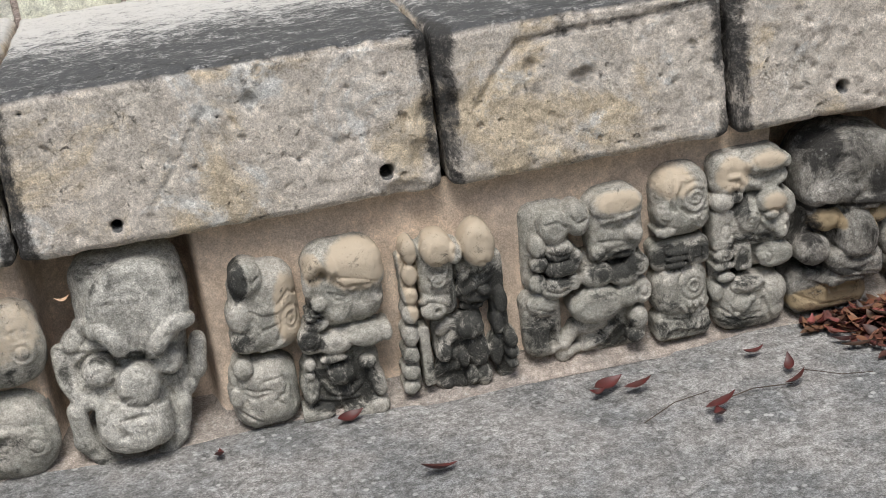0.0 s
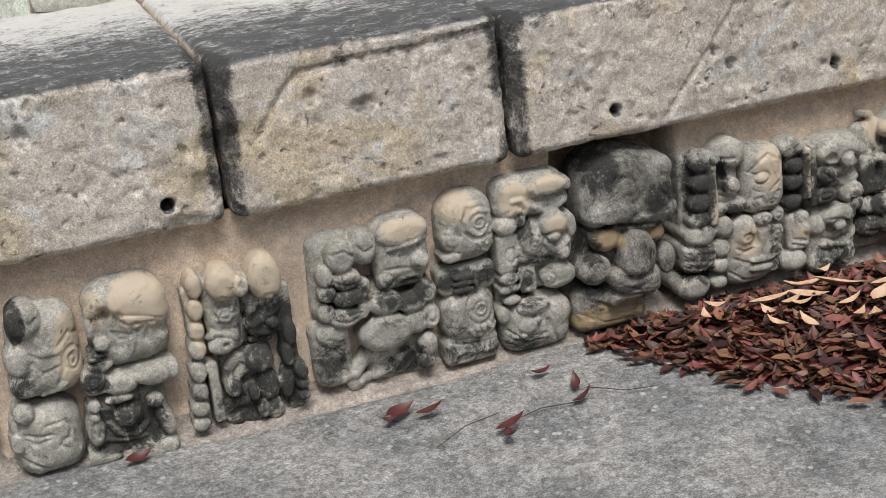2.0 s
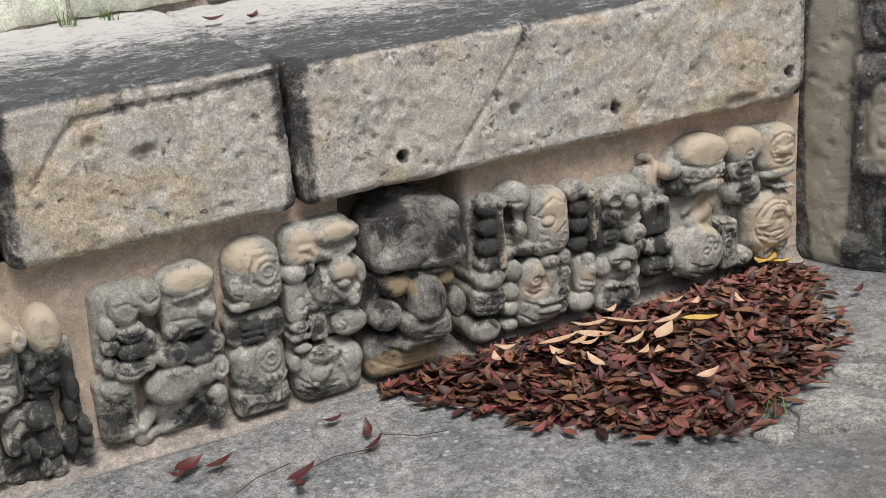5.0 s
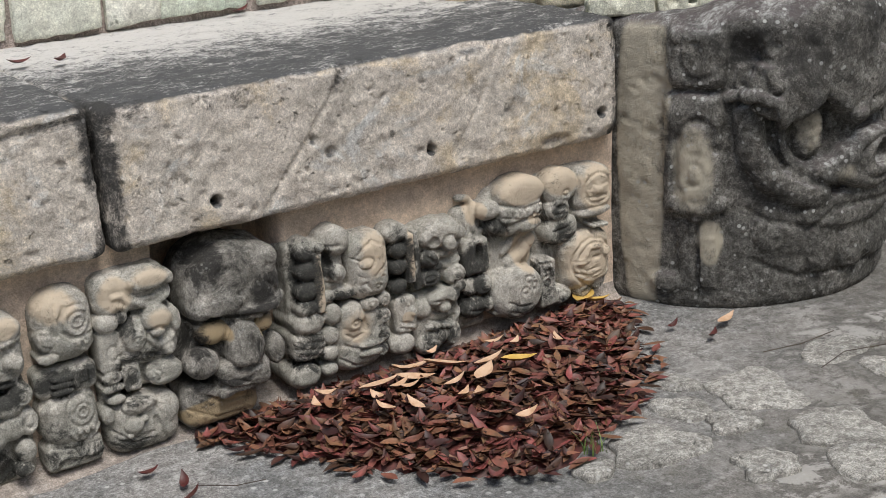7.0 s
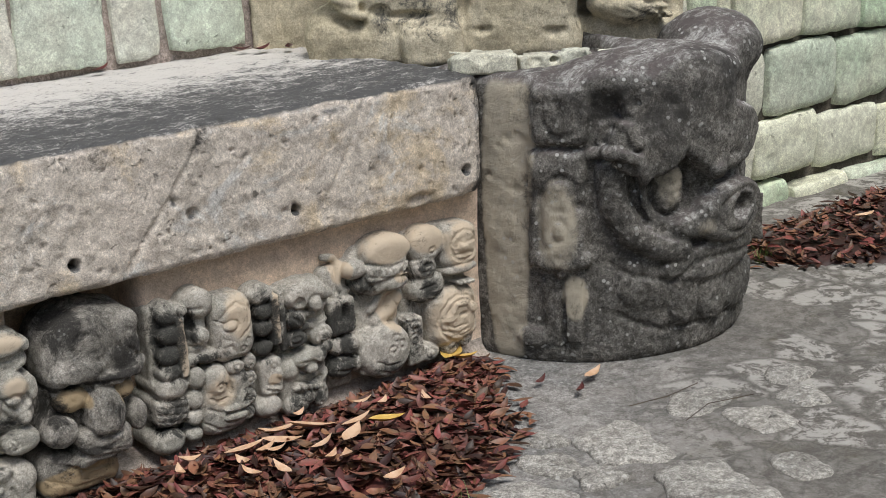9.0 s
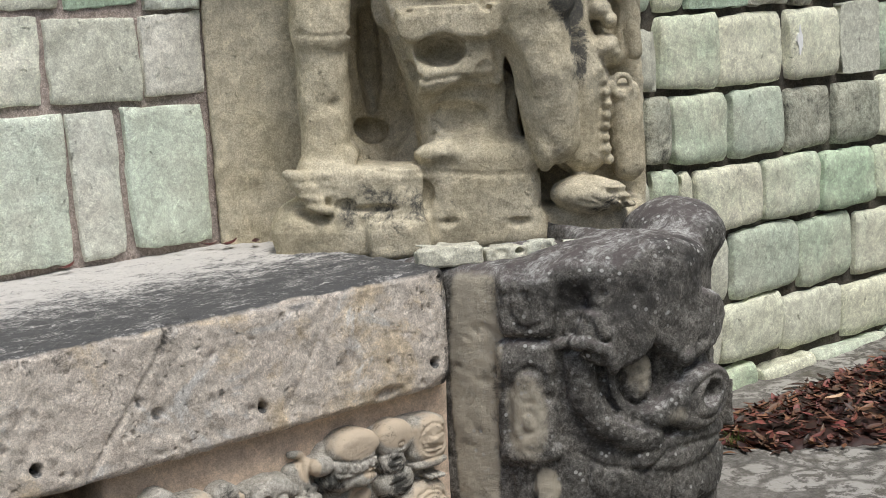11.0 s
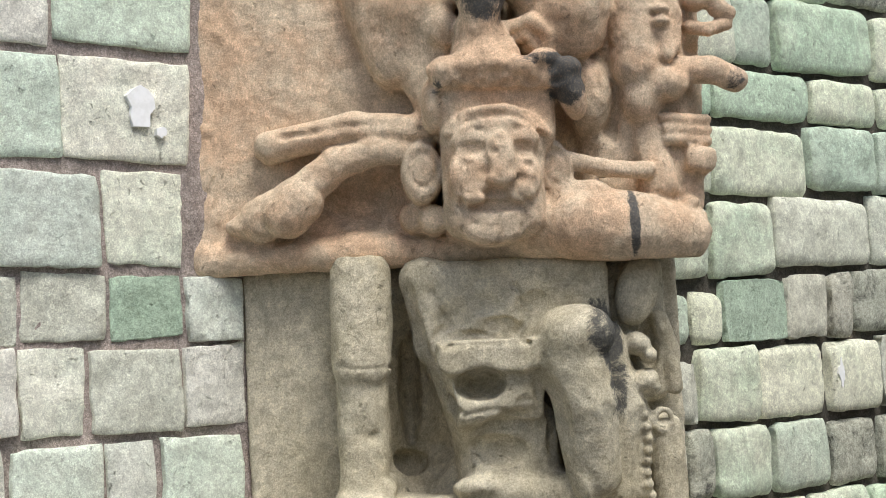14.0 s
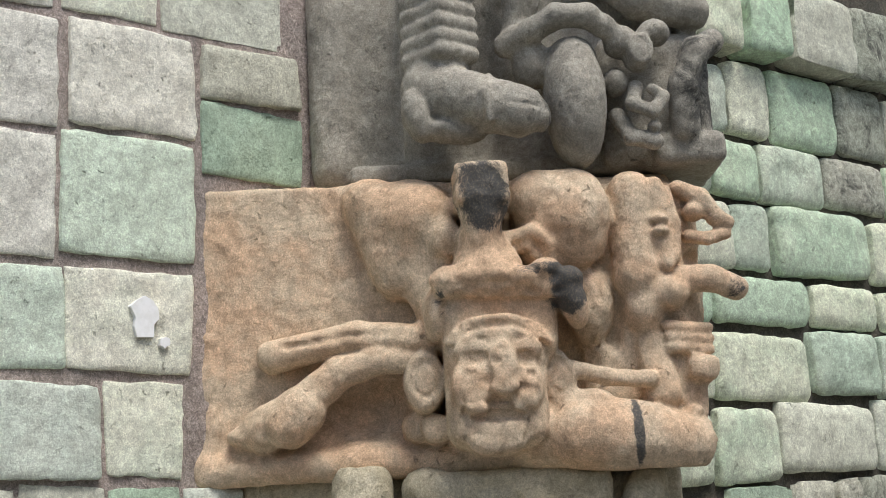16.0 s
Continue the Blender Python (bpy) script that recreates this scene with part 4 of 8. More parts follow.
c.cutline([(-2.400, 0.095), (-2.382, 0.082), (-2.356, 0.087)], 0.0038)
c.cutline([(-2.396, 0.105), (-2.373, 0.097), (-2.351, 0.096)], 0.0038)
c.lobe(-2.417, 0.089, 0.031, 0.042, 0.000)
c.cutline([(-2.399, 0.081), (-2.395, 0.058)], 0.0038)
c.cutline([(-2.418, 0.057), (-2.369, 0.021), (-2.318, 0.019), (-2.300, 0.036)], 0.0038)
c.cutline([(-2.377, 0.013), (-2.337, 0.007), (-2.305, 0.017)], 0.0038)
c.cutline([(-2.419, 0.034), (-2.385, 0.000), (-2.334, -0.008)], 0.0038)
c.cutline([(-2.306, 0.089), (-2.304, 0.053)], 0.0038)
c.mark("tan", -2.282, 0, 0.256, 0.033, 0.1, 0.083, 0.8)
c.mark("stain_shade", -2.378, 0, 0.343, 0.021, 0.1, 0.052, 1.2)
c.mark("stain_shade", -2.395, 0, 0.200, 0.032, 0.1, 0.030, 0.5)
c.mark("stain_shade", -2.361, 0, 0.001, 0.067, 0.1, 0.016, 0.5)
glyph_done(c, 2)

c = glyph(-2.275, -2.075, "capped carved head over a tied band and a blackened mask")
c.slab(-2.168, 0.287, 0.157, 0.185, 0.000, 0.050)
c.slab(-2.142, 0.314, 0.119, 0.109, 0.012, 0.042)
c.cutline([(-2.191, 0.318), (-2.186, 0.300), (-2.171, 0.289), (-2.142, 0.289), (-2.114, 0.286), (-2.108, 0.268), (-2.108, 0.249)], 0.0038)
c.ridge([(-2.238, 0.280), (-2.238, 0.316), (-2.219, 0.341), (-2.196, 0.346), (-2.188, 0.328)], 0.012)
c.dent(-2.210, 0.315, 0.022, 0.021, 0.02)
c.loop(-2.152, 0.280, 0.022, 0.021, 0.0034)
c.cutline([(-2.137, 0.289), (-2.131, 0.267), (-2.140, 0.249)], 0.0038)
c.cutline([(-2.200, 0.275), (-2.187, 0.259), (-2.167, 0.261)], 0.0038)
c.cutline([(-2.201, 0.278), (-2.185, 0.271), (-2.165, 0.266)], 0.0038)
c.lobe(-2.224, 0.258, 0.031, 0.029, 0.012)
c.lobe(-2.239, 0.234, 0.033, 0.017, 0.006)
c.cutline([(-2.254, 0.244), (-2.237, 0.230), (-2.223, 0.231)], 0.0038)
c.lobe(-2.234, 0.212, 0.051, 0.026, 0.000)
c.cutline([(-2.159, 0.242), (-2.164, 0.224), (-2.156, 0.200)], 0.0038)
c.cutline([(-2.117, 0.224), (-2.133, 0.195)], 0.0038)
c.cutline([(-2.103, 0.230), (-2.118, 0.196)], 0.0038)
c.ridge([(-2.113, 0.253), (-2.108, 0.242), (-2.097, 0.245)], 0.005)
c.cutline([(-2.184, 0.314), (-2.129, 0.301), (-2.099, 0.287)], 0.0025)
c.lobe(-2.188, 0.229, 0.040, 0.041, 0.004)
c.slab(-2.189, 0.171, 0.170, 0.046, -0.008, 0.017)
c.lobe(-2.253, 0.184, 0.049, 0.053, 0.004)
c.lobe(-2.202, 0.165, 0.074, 0.046, 0.002)
c.cutline([(-2.187, 0.184), (-2.167, 0.153)], 0.0038)
c.lobe(-2.135, 0.168, 0.077, 0.044, 0.005)
c.lobe(-2.099, 0.173, 0.027, 0.037, 0.008)
c.loop(-2.253, 0.181, 0.024, 0.027, 0.0034)
c.slab(-2.199, 0.070, 0.165, 0.140, -0.026, 0.030)
c.lobe(-2.201, 0.093, 0.063, 0.055, -0.004)
c.loop(-2.201, 0.093, 0.056, 0.047, 0.0034)
c.lobe(-2.201, 0.093, 0.029, 0.025, 0.002)
c.ridge([(-2.238, 0.081), (-2.227, 0.054), (-2.191, 0.043), (-2.167, 0.062)], 0.006)
c.cutline([(-2.231, 0.087), (-2.206, 0.064), (-2.171, 0.068)], 0.0038)
c.ridge([(-2.267, 0.048), (-2.216, 0.036), (-2.171, 0.035)], 0.004)
c.lobe(-2.268, 0.075, 0.038, 0.067, 0.000)
c.loop(-2.265, 0.080, 0.016, 0.032, 0.0034)
c.lobe(-2.266, 0.015, 0.086, 0.040, -0.002)
c.lobe(-2.172, 0.000, 0.075, 0.038, -0.002)
c.lobe(-2.128, 0.057, 0.034, 0.048, 0.004)
c.lobe(-2.135, 0.011, 0.046, 0.038, 0.002)
c.lobe(-2.145, 0.114, 0.038, 0.032, 0.004)
c.lobe(-2.262, 0.130, 0.022, 0.024, 0.000)
c.lobe(-2.266, 0.106, 0.022, 0.020, 0.000)
c.lobe(-2.212, 0.134, 0.056, 0.020, -0.004)
c.cutline([(-2.297, 0.041), (-2.264, 0.028), (-2.219, 0.013)], 0.0038)
c.lobe(-2.139, 0.079, 0.023, 0.037, -0.004)
c.mark("tan", -2.139, 0, 0.330, 0.066, 0.1, 0.053, 1.0)
c.mark("tan", -2.227, 0, 0.329, 0.022, 0.1, 0.035, 0.7)
c.mark("stain_shade", -2.242, 0, 0.235, 0.027, 0.1, 0.030, 0.8)
c.mark("stain_shade", -2.205, 0, 0.069, 0.085, 0.1, 0.069, 0.9)
c.mark("stain_shade", -2.253, 0, 0.184, 0.028, 0.1, 0.027, 0.8)
glyph_done(c, 3)

c = glyph(-2.075, -1.81, "carved stone with a bead string, paired heads and blackened volutes")
c.lobe(-2.029, 0.331, 0.034, 0.054, 0.000)
c.lobe(-2.035, 0.281, 0.034, 0.048, 0.000)
c.lobe(-2.039, 0.236, 0.034, 0.041, 0.000)
c.lobe(-2.044, 0.196, 0.034, 0.042, 0.000)
c.lobe(-2.049, 0.149, 0.034, 0.047, 0.000)
c.lobe(-2.053, 0.106, 0.034, 0.040, 0.000)
c.lobe(-2.057, 0.068, 0.035, 0.033, 0.000)
c.lobe(-2.061, 0.035, 0.035, 0.030, 0.000)
c.slab(-2.046, 0.173, 0.018, 0.295, -0.030, 0.006)
c.slab(-2.020, 0.095, 0.023, 0.135, -0.012, 0.006)
c.cutline([(-2.006, 0.345), (-2.014, 0.267)], 0.0038)
c.slab(-1.980, 0.260, 0.075, 0.169, -0.014, 0.020)
c.lobe(-1.974, 0.325, 0.068, 0.074, 0.012)
c.lobe(-1.940, 0.315, 0.032, 0.045, 0.014)
c.loop(-1.929, 0.337, 0.014, 0.014, 0.0034)
c.loop(-1.937, 0.320, 0.011, 0.012, 0.0034)
c.cutline([(-2.006, 0.293), (-1.977, 0.300), (-1.960, 0.290)], 0.0038)
c.slab(-1.978, 0.258, 0.039, 0.031, 0.000, 0.008)
c.loop(-1.978, 0.259, 0.041, 0.036, 0.0034)
c.loop(-1.978, 0.259, 0.020, 0.019, 0.0034)
c.cutline([(-1.948, 0.290), (-1.954, 0.217)], 0.0038)
c.ridge([(-2.017, 0.211), (-2.001, 0.223), (-1.977, 0.214), (-1.962, 0.203)], 0.007)
c.lobe(-1.994, 0.193, 0.053, 0.037, 0.000)
c.cutline([(-2.012, 0.232), (-1.960, 0.221)], 0.0038)
c.dent(-1.986, 0.196, 0.016, 0.010, 0.01)
c.lobe(-1.889, 0.319, 0.071, 0.096, 0.014)
c.loop(-1.886, 0.277, 0.025, 0.022, 0.0034)
c.slab(-1.902, 0.237, 0.076, 0.098, -0.028, 0.020)
c.ridge([(-1.935, 0.215), (-1.928, 0.246), (-1.908, 0.266), (-1.879, 0.261), (-1.861, 0.252)], 0.009)
c.ridge([(-1.922, 0.215), (-1.898, 0.229), (-1.866, 0.241)], 0.008)
c.loop(-1.912, 0.263, 0.015, 0.016, 0.0034)
c.ridge([(-1.880, 0.192), (-1.910, 0.195), (-1.926, 0.179), (-1.908, 0.169), (-1.892, 0.173)], 0.008)
c.lobe(-1.884, 0.215, 0.028, 0.022, -0.010)
c.slab(-1.945, 0.087, 0.110, 0.158, -0.032, 0.020)
c.ridge([(-1.987, 0.138), (-1.969, 0.155), (-1.952, 0.146), (-1.957, 0.126), (-1.975, 0.107), (-1.974, 0.087), (-1.955, 0.075)], 0.011)
c.lobe(-1.922, 0.139, 0.058, 0.047, 0.000)
c.lobe(-1.985, 0.096, 0.035, 0.043, -0.002)
c.lobe(-1.946, 0.077, 0.023, 0.035, 0.002)
c.ridge([(-1.961, 0.057), (-1.992, 0.059), (-2.001, 0.028), (-1.976, 0.008), (-1.943, 0.014)], 0.012)
c.lobe(-1.913, 0.080, 0.052, 0.076, -0.012)
c.lobe(-1.905, 0.023, 0.040, 0.051, -0.012)
c.lobe(-1.931, 0.032, 0.028, 0.038, -0.006)
c.slab(-1.855, 0.142, 0.035, 0.288, -0.034, 0.010)
c.lobe(-1.852, 0.182, 0.030, 0.062, -0.016)
c.lobe(-1.863, 0.134, 0.028, 0.050, -0.014)
c.lobe(-1.873, 0.071, 0.031, 0.064, -0.018)
c.lobe(-1.841, 0.097, 0.028, 0.035, 0.002)
c.lobe(-1.841, 0.068, 0.028, 0.025, 0.000)
c.lobe(-1.844, 0.044, 0.026, 0.023, 0.000)
c.mark("tan", -2.034, 0, 0.283, 0.019, 0.1, 0.102, 1.0)
c.mark("tan", -1.973, 0, 0.332, 0.034, 0.1, 0.042, 1.0)
c.mark("tan", -1.888, 0, 0.327, 0.040, 0.1, 0.048, 1.0)
c.mark("stain_shade", -1.905, 0, 0.194, 0.064, 0.1, 0.080, 0.9)
c.mark("stain_shade", -1.951, 0, 0.063, 0.076, 0.1, 0.076, 0.9)
c.mark("stain_shade", -1.856, 0, 0.132, 0.029, 0.1, 0.144, 0.9)
c.mark("stain_shade", -2.061, 0, 0.087, 0.017, 0.1, 0.063, 0.4)
glyph_done(c, 4)

c = glyph(-1.81, -1.52, "grey carved stone with knobbly volutes, a bearded head and a bird")
c.slab(-1.740, 0.272, 0.108, 0.201, -0.034, 0.030)
c.lobe(-1.729, 0.326, 0.063, 0.077, 0.012)
c.lobe(-1.680, 0.334, 0.054, 0.072, 0.012)
c.lobe(-1.765, 0.287, 0.035, 0.046, 0.000)
c.lobe(-1.722, 0.274, 0.059, 0.046, 0.006)
c.lobe(-1.767, 0.250, 0.035, 0.032, 0.000)
c.lobe(-1.720, 0.234, 0.071, 0.035, 0.006)
c.lobe(-1.774, 0.208, 0.035, 0.040, 0.000)
c.lobe(-1.734, 0.193, 0.071, 0.047, 0.006)
c.lobe(-1.691, 0.250, 0.033, 0.042, 0.000)
c.lobe(-1.697, 0.200, 0.031, 0.042, 0.000)
c.cutline([(-1.752, 0.336), (-1.727, 0.341), (-1.705, 0.325)], 0.0038)
c.cutline([(-1.697, 0.344), (-1.681, 0.328), (-1.662, 0.337)], 0.0038)
c.cutline([(-1.752, 0.275), (-1.723, 0.264), (-1.699, 0.266)], 0.0038)
c.cutline([(-1.761, 0.195), (-1.732, 0.182), (-1.707, 0.190)], 0.0038)
c.slab(-1.598, 0.308, 0.124, 0.137, 0.000, 0.036)
c.lobe(-1.594, 0.352, 0.116, 0.068, 0.014)
c.ridge([(-1.627, 0.322), (-1.584, 0.328), (-1.540, 0.332)], 0.006)
c.cutline([(-1.631, 0.312), (-1.608, 0.311), (-1.587, 0.296)], 0.0038)
c.cutline([(-1.576, 0.311), (-1.546, 0.318)], 0.0038)
c.loop(-1.608, 0.308, 0.031, 0.017, 0.0034)
c.lobe(-1.567, 0.287, 0.041, 0.037, 0.018)
c.dent(-1.574, 0.275, 0.012, 0.009, 0.012)
c.cutline([(-1.638, 0.276), (-1.601, 0.274), (-1.572, 0.266)], 0.004)
c.slab(-1.606, 0.252, 0.103, 0.052, -0.012, 0.015)
c.ridge([(-1.619, 0.237), (-1.600, 0.251), (-1.571, 0.255), (-1.568, 0.238), (-1.593, 0.235)], 0.005)
c.lobe(-1.640, 0.252, 0.029, 0.037, 0.000)
c.slab(-1.614, 0.132, 0.158, 0.241, -0.036, 0.030)
c.lobe(-1.645, 0.201, 0.079, 0.052, 0.004)
c.lobe(-1.589, 0.191, 0.065, 0.048, 0.004)
c.lobe(-1.558, 0.210, 0.049, 0.050, 0.008)
c.loop(-1.558, 0.210, 0.024, 0.025, 0.0034)
c.lobe(-1.553, 0.150, 0.046, 0.061, 0.004)
c.loop(-1.550, 0.154, 0.022, 0.030, 0.0034)
c.slab(-1.768, 0.106, 0.084, 0.152, -0.020, 0.030)
c.lobe(-1.765, 0.157, 0.071, 0.063, -0.006)
c.cutline([(-1.777, 0.151), (-1.754, 0.140)], 0.0038)
c.lobe(-1.650, 0.137, 0.118, 0.084, 0.008)
c.lobe(-1.586, 0.144, 0.066, 0.056, 0.004)
c.ridge([(-1.643, 0.086), (-1.693, 0.081), (-1.727, 0.052), (-1.727, 0.020)], 0.016)
c.ridge([(-1.606, 0.075), (-1.644, 0.047), (-1.679, 0.033), (-1.714, 0.027)], 0.01)
c.dent(-1.748, 0.067, 0.022, 0.067, 0.02)
c.dent(-1.691, 0.101, 0.019, 0.011, 0.012)
c.loop(-1.652, 0.059, 0.022, 0.023, 0.0034)
c.cutline([(-1.600, 0.076), (-1.632, 0.041), (-1.673, 0.027)], 0.0038)
c.cutline([(-1.589, 0.063), (-1.620, 0.031), (-1.662, 0.017)], 0.0038)
c.cutline([(-1.581, 0.053), (-1.608, 0.025)], 0.0038)
c.lobe(-1.565, 0.089, 0.044, 0.057, 0.002)
c.lobe(-1.573, 0.052, 0.039, 0.036, 0.000)
c.mark("tan", -1.594, 0, 0.360, 0.053, 0.1, 0.024, 0.7)
c.mark("stain_shade", -1.733, 0, 0.233, 0.053, 0.1, 0.049, 0.9)
c.mark("stain_shade", -1.606, 0, 0.220, 0.066, 0.1, 0.037, 1.0)
c.mark("stain_shade", -1.772, 0, 0.088, 0.042, 0.1, 0.057, 0.7)
c.mark("stain_shade", -1.608, 0, 0.052, 0.055, 0.1, 0.045, 0.8)
c.mark("stain_shade", -1.612, 0, 0.157, 0.073, 0.1, 0.013, 0.6)
glyph_done(c, 5)

c = glyph(-1.535, -1.385, "rounded carved stone with heads and concentric spiral ear ornaments")
c.slab(-1.450, 0.326, 0.124, 0.154, 0.008, 0.050)
c.loop(-1.427, 0.338, 0.041, 0.037, 0.0034)
c.loop(-1.427, 0.337, 0.015, 0.012, 0.0034)
c.loop(-1.428, 0.337, 0.071, 0.071, 0.004)
c.cutline([(-1.450, 0.373), (-1.466, 0.348), (-1.465, 0.323), (-1.446, 0.303), (-1.400, 0.302)], 0.0038)
c.ridge([(-1.434, 0.292), (-1.431, 0.278), (-1.417, 0.270), (-1.396, 0.281)], 0.004)
c.dent(-1.414, 0.292, 0.012, 0.010, 0.006)
c.lobe(-1.494, 0.310, 0.039, 0.047, 0.008)
c.cutline([(-1.509, 0.324), (-1.490, 0.324), (-1.473, 0.315)], 0.0038)
c.cutline([(-1.512, 0.283), (-1.497, 0.276), (-1.478, 0.276)], 0.0038)
c.cutline([(-1.471, 0.380), (-1.480, 0.332), (-1.478, 0.317)], 0.0038)
c.cutline([(-1.504, 0.300), (-1.490, 0.292)], 0.0038)
c.lobe(-1.494, 0.270, 0.041, 0.020, 0.004)
c.cutline([(-1.446, 0.387), (-1.415, 0.384), (-1.396, 0.359)], 0.003)
c.slab(-1.461, 0.211, 0.130, 0.065, -0.012, 0.018)
c.lobe(-1.470, 0.222, 0.054, 0.016, 0.002)
c.lobe(-1.474, 0.208, 0.052, 0.015, 0.002)
c.lobe(-1.476, 0.194, 0.047, 0.014, 0.002)
c.lobe(-1.446, 0.215, 0.018, 0.043, 0.004)
c.slab(-1.430, 0.217, 0.015, 0.028, 0.000, 0.004)
c.slab(-1.412, 0.217, 0.015, 0.025, 0.000, 0.004)
c.loop(-1.430, 0.217, 0.010, 0.018, 0.0034)
c.loop(-1.412, 0.217, 0.010, 0.015, 0.0034)
c.slab(-1.464, 0.130, 0.122, 0.120, 0.002, 0.040)
c.loop(-1.442, 0.142, 0.032, 0.036, 0.0034)
c.loop(-1.442, 0.142, 0.012, 0.013, 0.0034)
c.loop(-1.443, 0.145, 0.067, 0.072, 0.0042)
c.ridge([(-1.472, 0.101), (-1.461, 0.083), (-1.435, 0.079), (-1.407, 0.097)], 0.005)
c.lobe(-1.456, 0.102, 0.011, 0.014, 0.010)
c.lobe(-1.441, 0.100, 0.011, 0.014, 0.010)
c.lobe(-1.427, 0.103, 0.011, 0.014, 0.008)
c.cutline([(-1.409, 0.166), (-1.407, 0.114)], 0.0038)
c.slab(-1.467, 0.050, 0.123, 0.065, -0.008, 0.018)
c.ridge([(-1.509, 0.034), (-1.495, 0.048), (-1.457, 0.045), (-1.432, 0.044), (-1.410, 0.046)], 0.0045)
c.loop(-1.486, 0.037, 0.033, 0.012, 0.0034)
c.loop(-1.447, 0.032, 0.020, 0.013, 0.0034)
c.cutline([(-1.512, 0.077), (-1.469, 0.064), (-1.411, 0.065)], 0.0038)
c.mark("tan", -1.471, 0, 0.374, 0.054, 0.1, 0.036, 0.6)
c.mark("stain_shade", -1.461, 0, 0.209, 0.074, 0.1, 0.031, 0.9)
c.mark("stain_shade", -1.516, 0, 0.111, 0.031, 0.1, 0.039, 0.5)
c.mark("stain_shade", -1.470, 0, 0.048, 0.069, 0.1, 0.033, 0.7)
c.mark("stain_shade", -1.407, 0, 0.230, 0.019, 0.1, 0.019, 0.6)
glyph_done(c, 6)

c = glyph(-1.395, -1.205, "carved stone, a snouted mask above a plump grinning face")
c.slab(-1.303, 0.364, 0.165, 0.093, -0.002, 0.030)
c.lobe(-1.271, 0.382, 0.096, 0.049, 0.012)
c.ridge([(-1.349, 0.363), (-1.330, 0.363), (-1.318, 0.344), (-1.325, 0.328)], 0.006)
c.ridge([(-1.361, 0.334), (-1.344, 0.344), (-1.331, 0.337)], 0.005)
c.ridge([(-1.300, 0.341), (-1.282, 0.329), (-1.256, 0.329), (-1.231, 0.340), (-1.219, 0.357)], 0.007)
c.cutline([(-1.294, 0.351), (-1.262, 0.351), (-1.234, 0.362)], 0.0038)
c.cutline([(-1.289, 0.362), (-1.256, 0.360)], 0.0038)
c.lobe(-1.225, 0.379, 0.022, 0.029, 0.006)
c.lobe(-1.352, 0.345, 0.056, 0.051, 0.000)
c.cutline([(-1.300, 0.396), (-1.309, 0.361)], 0.0038)
c.slab(-1.367, 0.222, 0.050, 0.214, -0.034, 0.015)
c.lobe(-1.367, 0.310, 0.052, 0.040, 0.006)
c.slab(-1.368, 0.247, 0.047, 0.093, -0.004, 0.012)
c.loop(-1.361, 0.243, 0.022, 0.033, 0.0034)
c.ridge([(-1.341, 0.282), (-1.348, 0.243), (-1.337, 0.221)], 0.005)
c.lobe(-1.369, 0.191, 0.045, 0.030, 0.002)
c.loop(-1.367, 0.193, 0.017, 0.015, 0.0034)
c.lobe(-1.371, 0.168, 0.048, 0.020, 0.000)
c.lobe(-1.368, 0.142, 0.040, 0.022, 0.000)
c.lobe(-1.388, 0.110, 0.028, 0.041, -0.004)
c.lobe(-1.335, 0.316, 0.025, 0.025, 0.002)
c.slab(-1.283, 0.256, 0.140, 0.118, 0.000, 0.035)
c.lobe(-1.261, 0.298, 0.068, 0.060, 0.020)
c.lobe(-1.222, 0.288, 0.025, 0.055, 0.010)
c.lobe(-1.266, 0.274, 0.033, 0.023, 0.020)
c.cutline([(-1.286, 0.278), (-1.265, 0.285), (-1.246, 0.276)], 0.0038)
c.cutline([(-1.283, 0.267), (-1.264, 0.260), (-1.245, 0.266)], 0.0038)
c.ridge([(-1.282, 0.261), (-1.268, 0.241), (-1.242, 0.245), (-1.227, 0.260)], 0.008)
c.lobe(-1.314, 0.268, 0.050, 0.060, 0.014)
c.loop(-1.313, 0.267, 0.032, 0.038, 0.0034)
c.loop(-1.313, 0.264, 0.012, 0.015, 0.0034)
c.cutline([(-1.334, 0.240), (-1.300, 0.225), (-1.269, 0.221), (-1.244, 0.225)], 0.0045)
c.cutline([(-1.329, 0.215), (-1.288, 0.208), (-1.245, 0.212)], 0.0038)
c.lobe(-1.245, 0.229, 0.030, 0.035, 0.010)
c.dent(-1.308, 0.294, 0.017, 0.017, 0.01)
c.cutline([(-1.319, 0.227), (-1.320, 0.217)], 0.0025)
c.cutline([(-1.304, 0.224), (-1.305, 0.214)], 0.0025)
c.cutline([(-1.289, 0.221), (-1.290, 0.211)], 0.0025)
c.cutline([(-1.274, 0.218), (-1.274, 0.208)], 0.0025)
c.slab(-1.303, 0.173, 0.151, 0.056, -0.030, 0.015)
c.slab(-1.327, 0.180, 0.038, 0.059, -0.004, 0.008)
c.loop(-1.327, 0.180, 0.020, 0.036, 0.0034)
c.lobe(-1.257, 0.174, 0.084, 0.059, 0.008)
c.loop(-1.284, 0.175, 0.033, 0.028, 0.0034)
c.loop(-1.286, 0.174, 0.013, 0.013, 0.0034)
c.slab(-1.312, 0.071, 0.163, 0.128, 0.000, 0.045)
c.lobe(-1.321, 0.119, 0.079, 0.039, 0.010)
c.cutline([(-1.353, 0.115), (-1.324, 0.099), (-1.289, 0.115)], 0.0038)
c.loop(-1.316, 0.088, 0.025, 0.021, 0.0034)
c.lobe(-1.316, 0.088, 0.015, 0.013, 0.010)
c.lobe(-1.340, 0.078, 0.043, 0.037, 0.014)
c.cutline([(-1.384, 0.072), (-1.355, 0.051), (-1.323, 0.048), (-1.299, 0.051)], 0.0045)
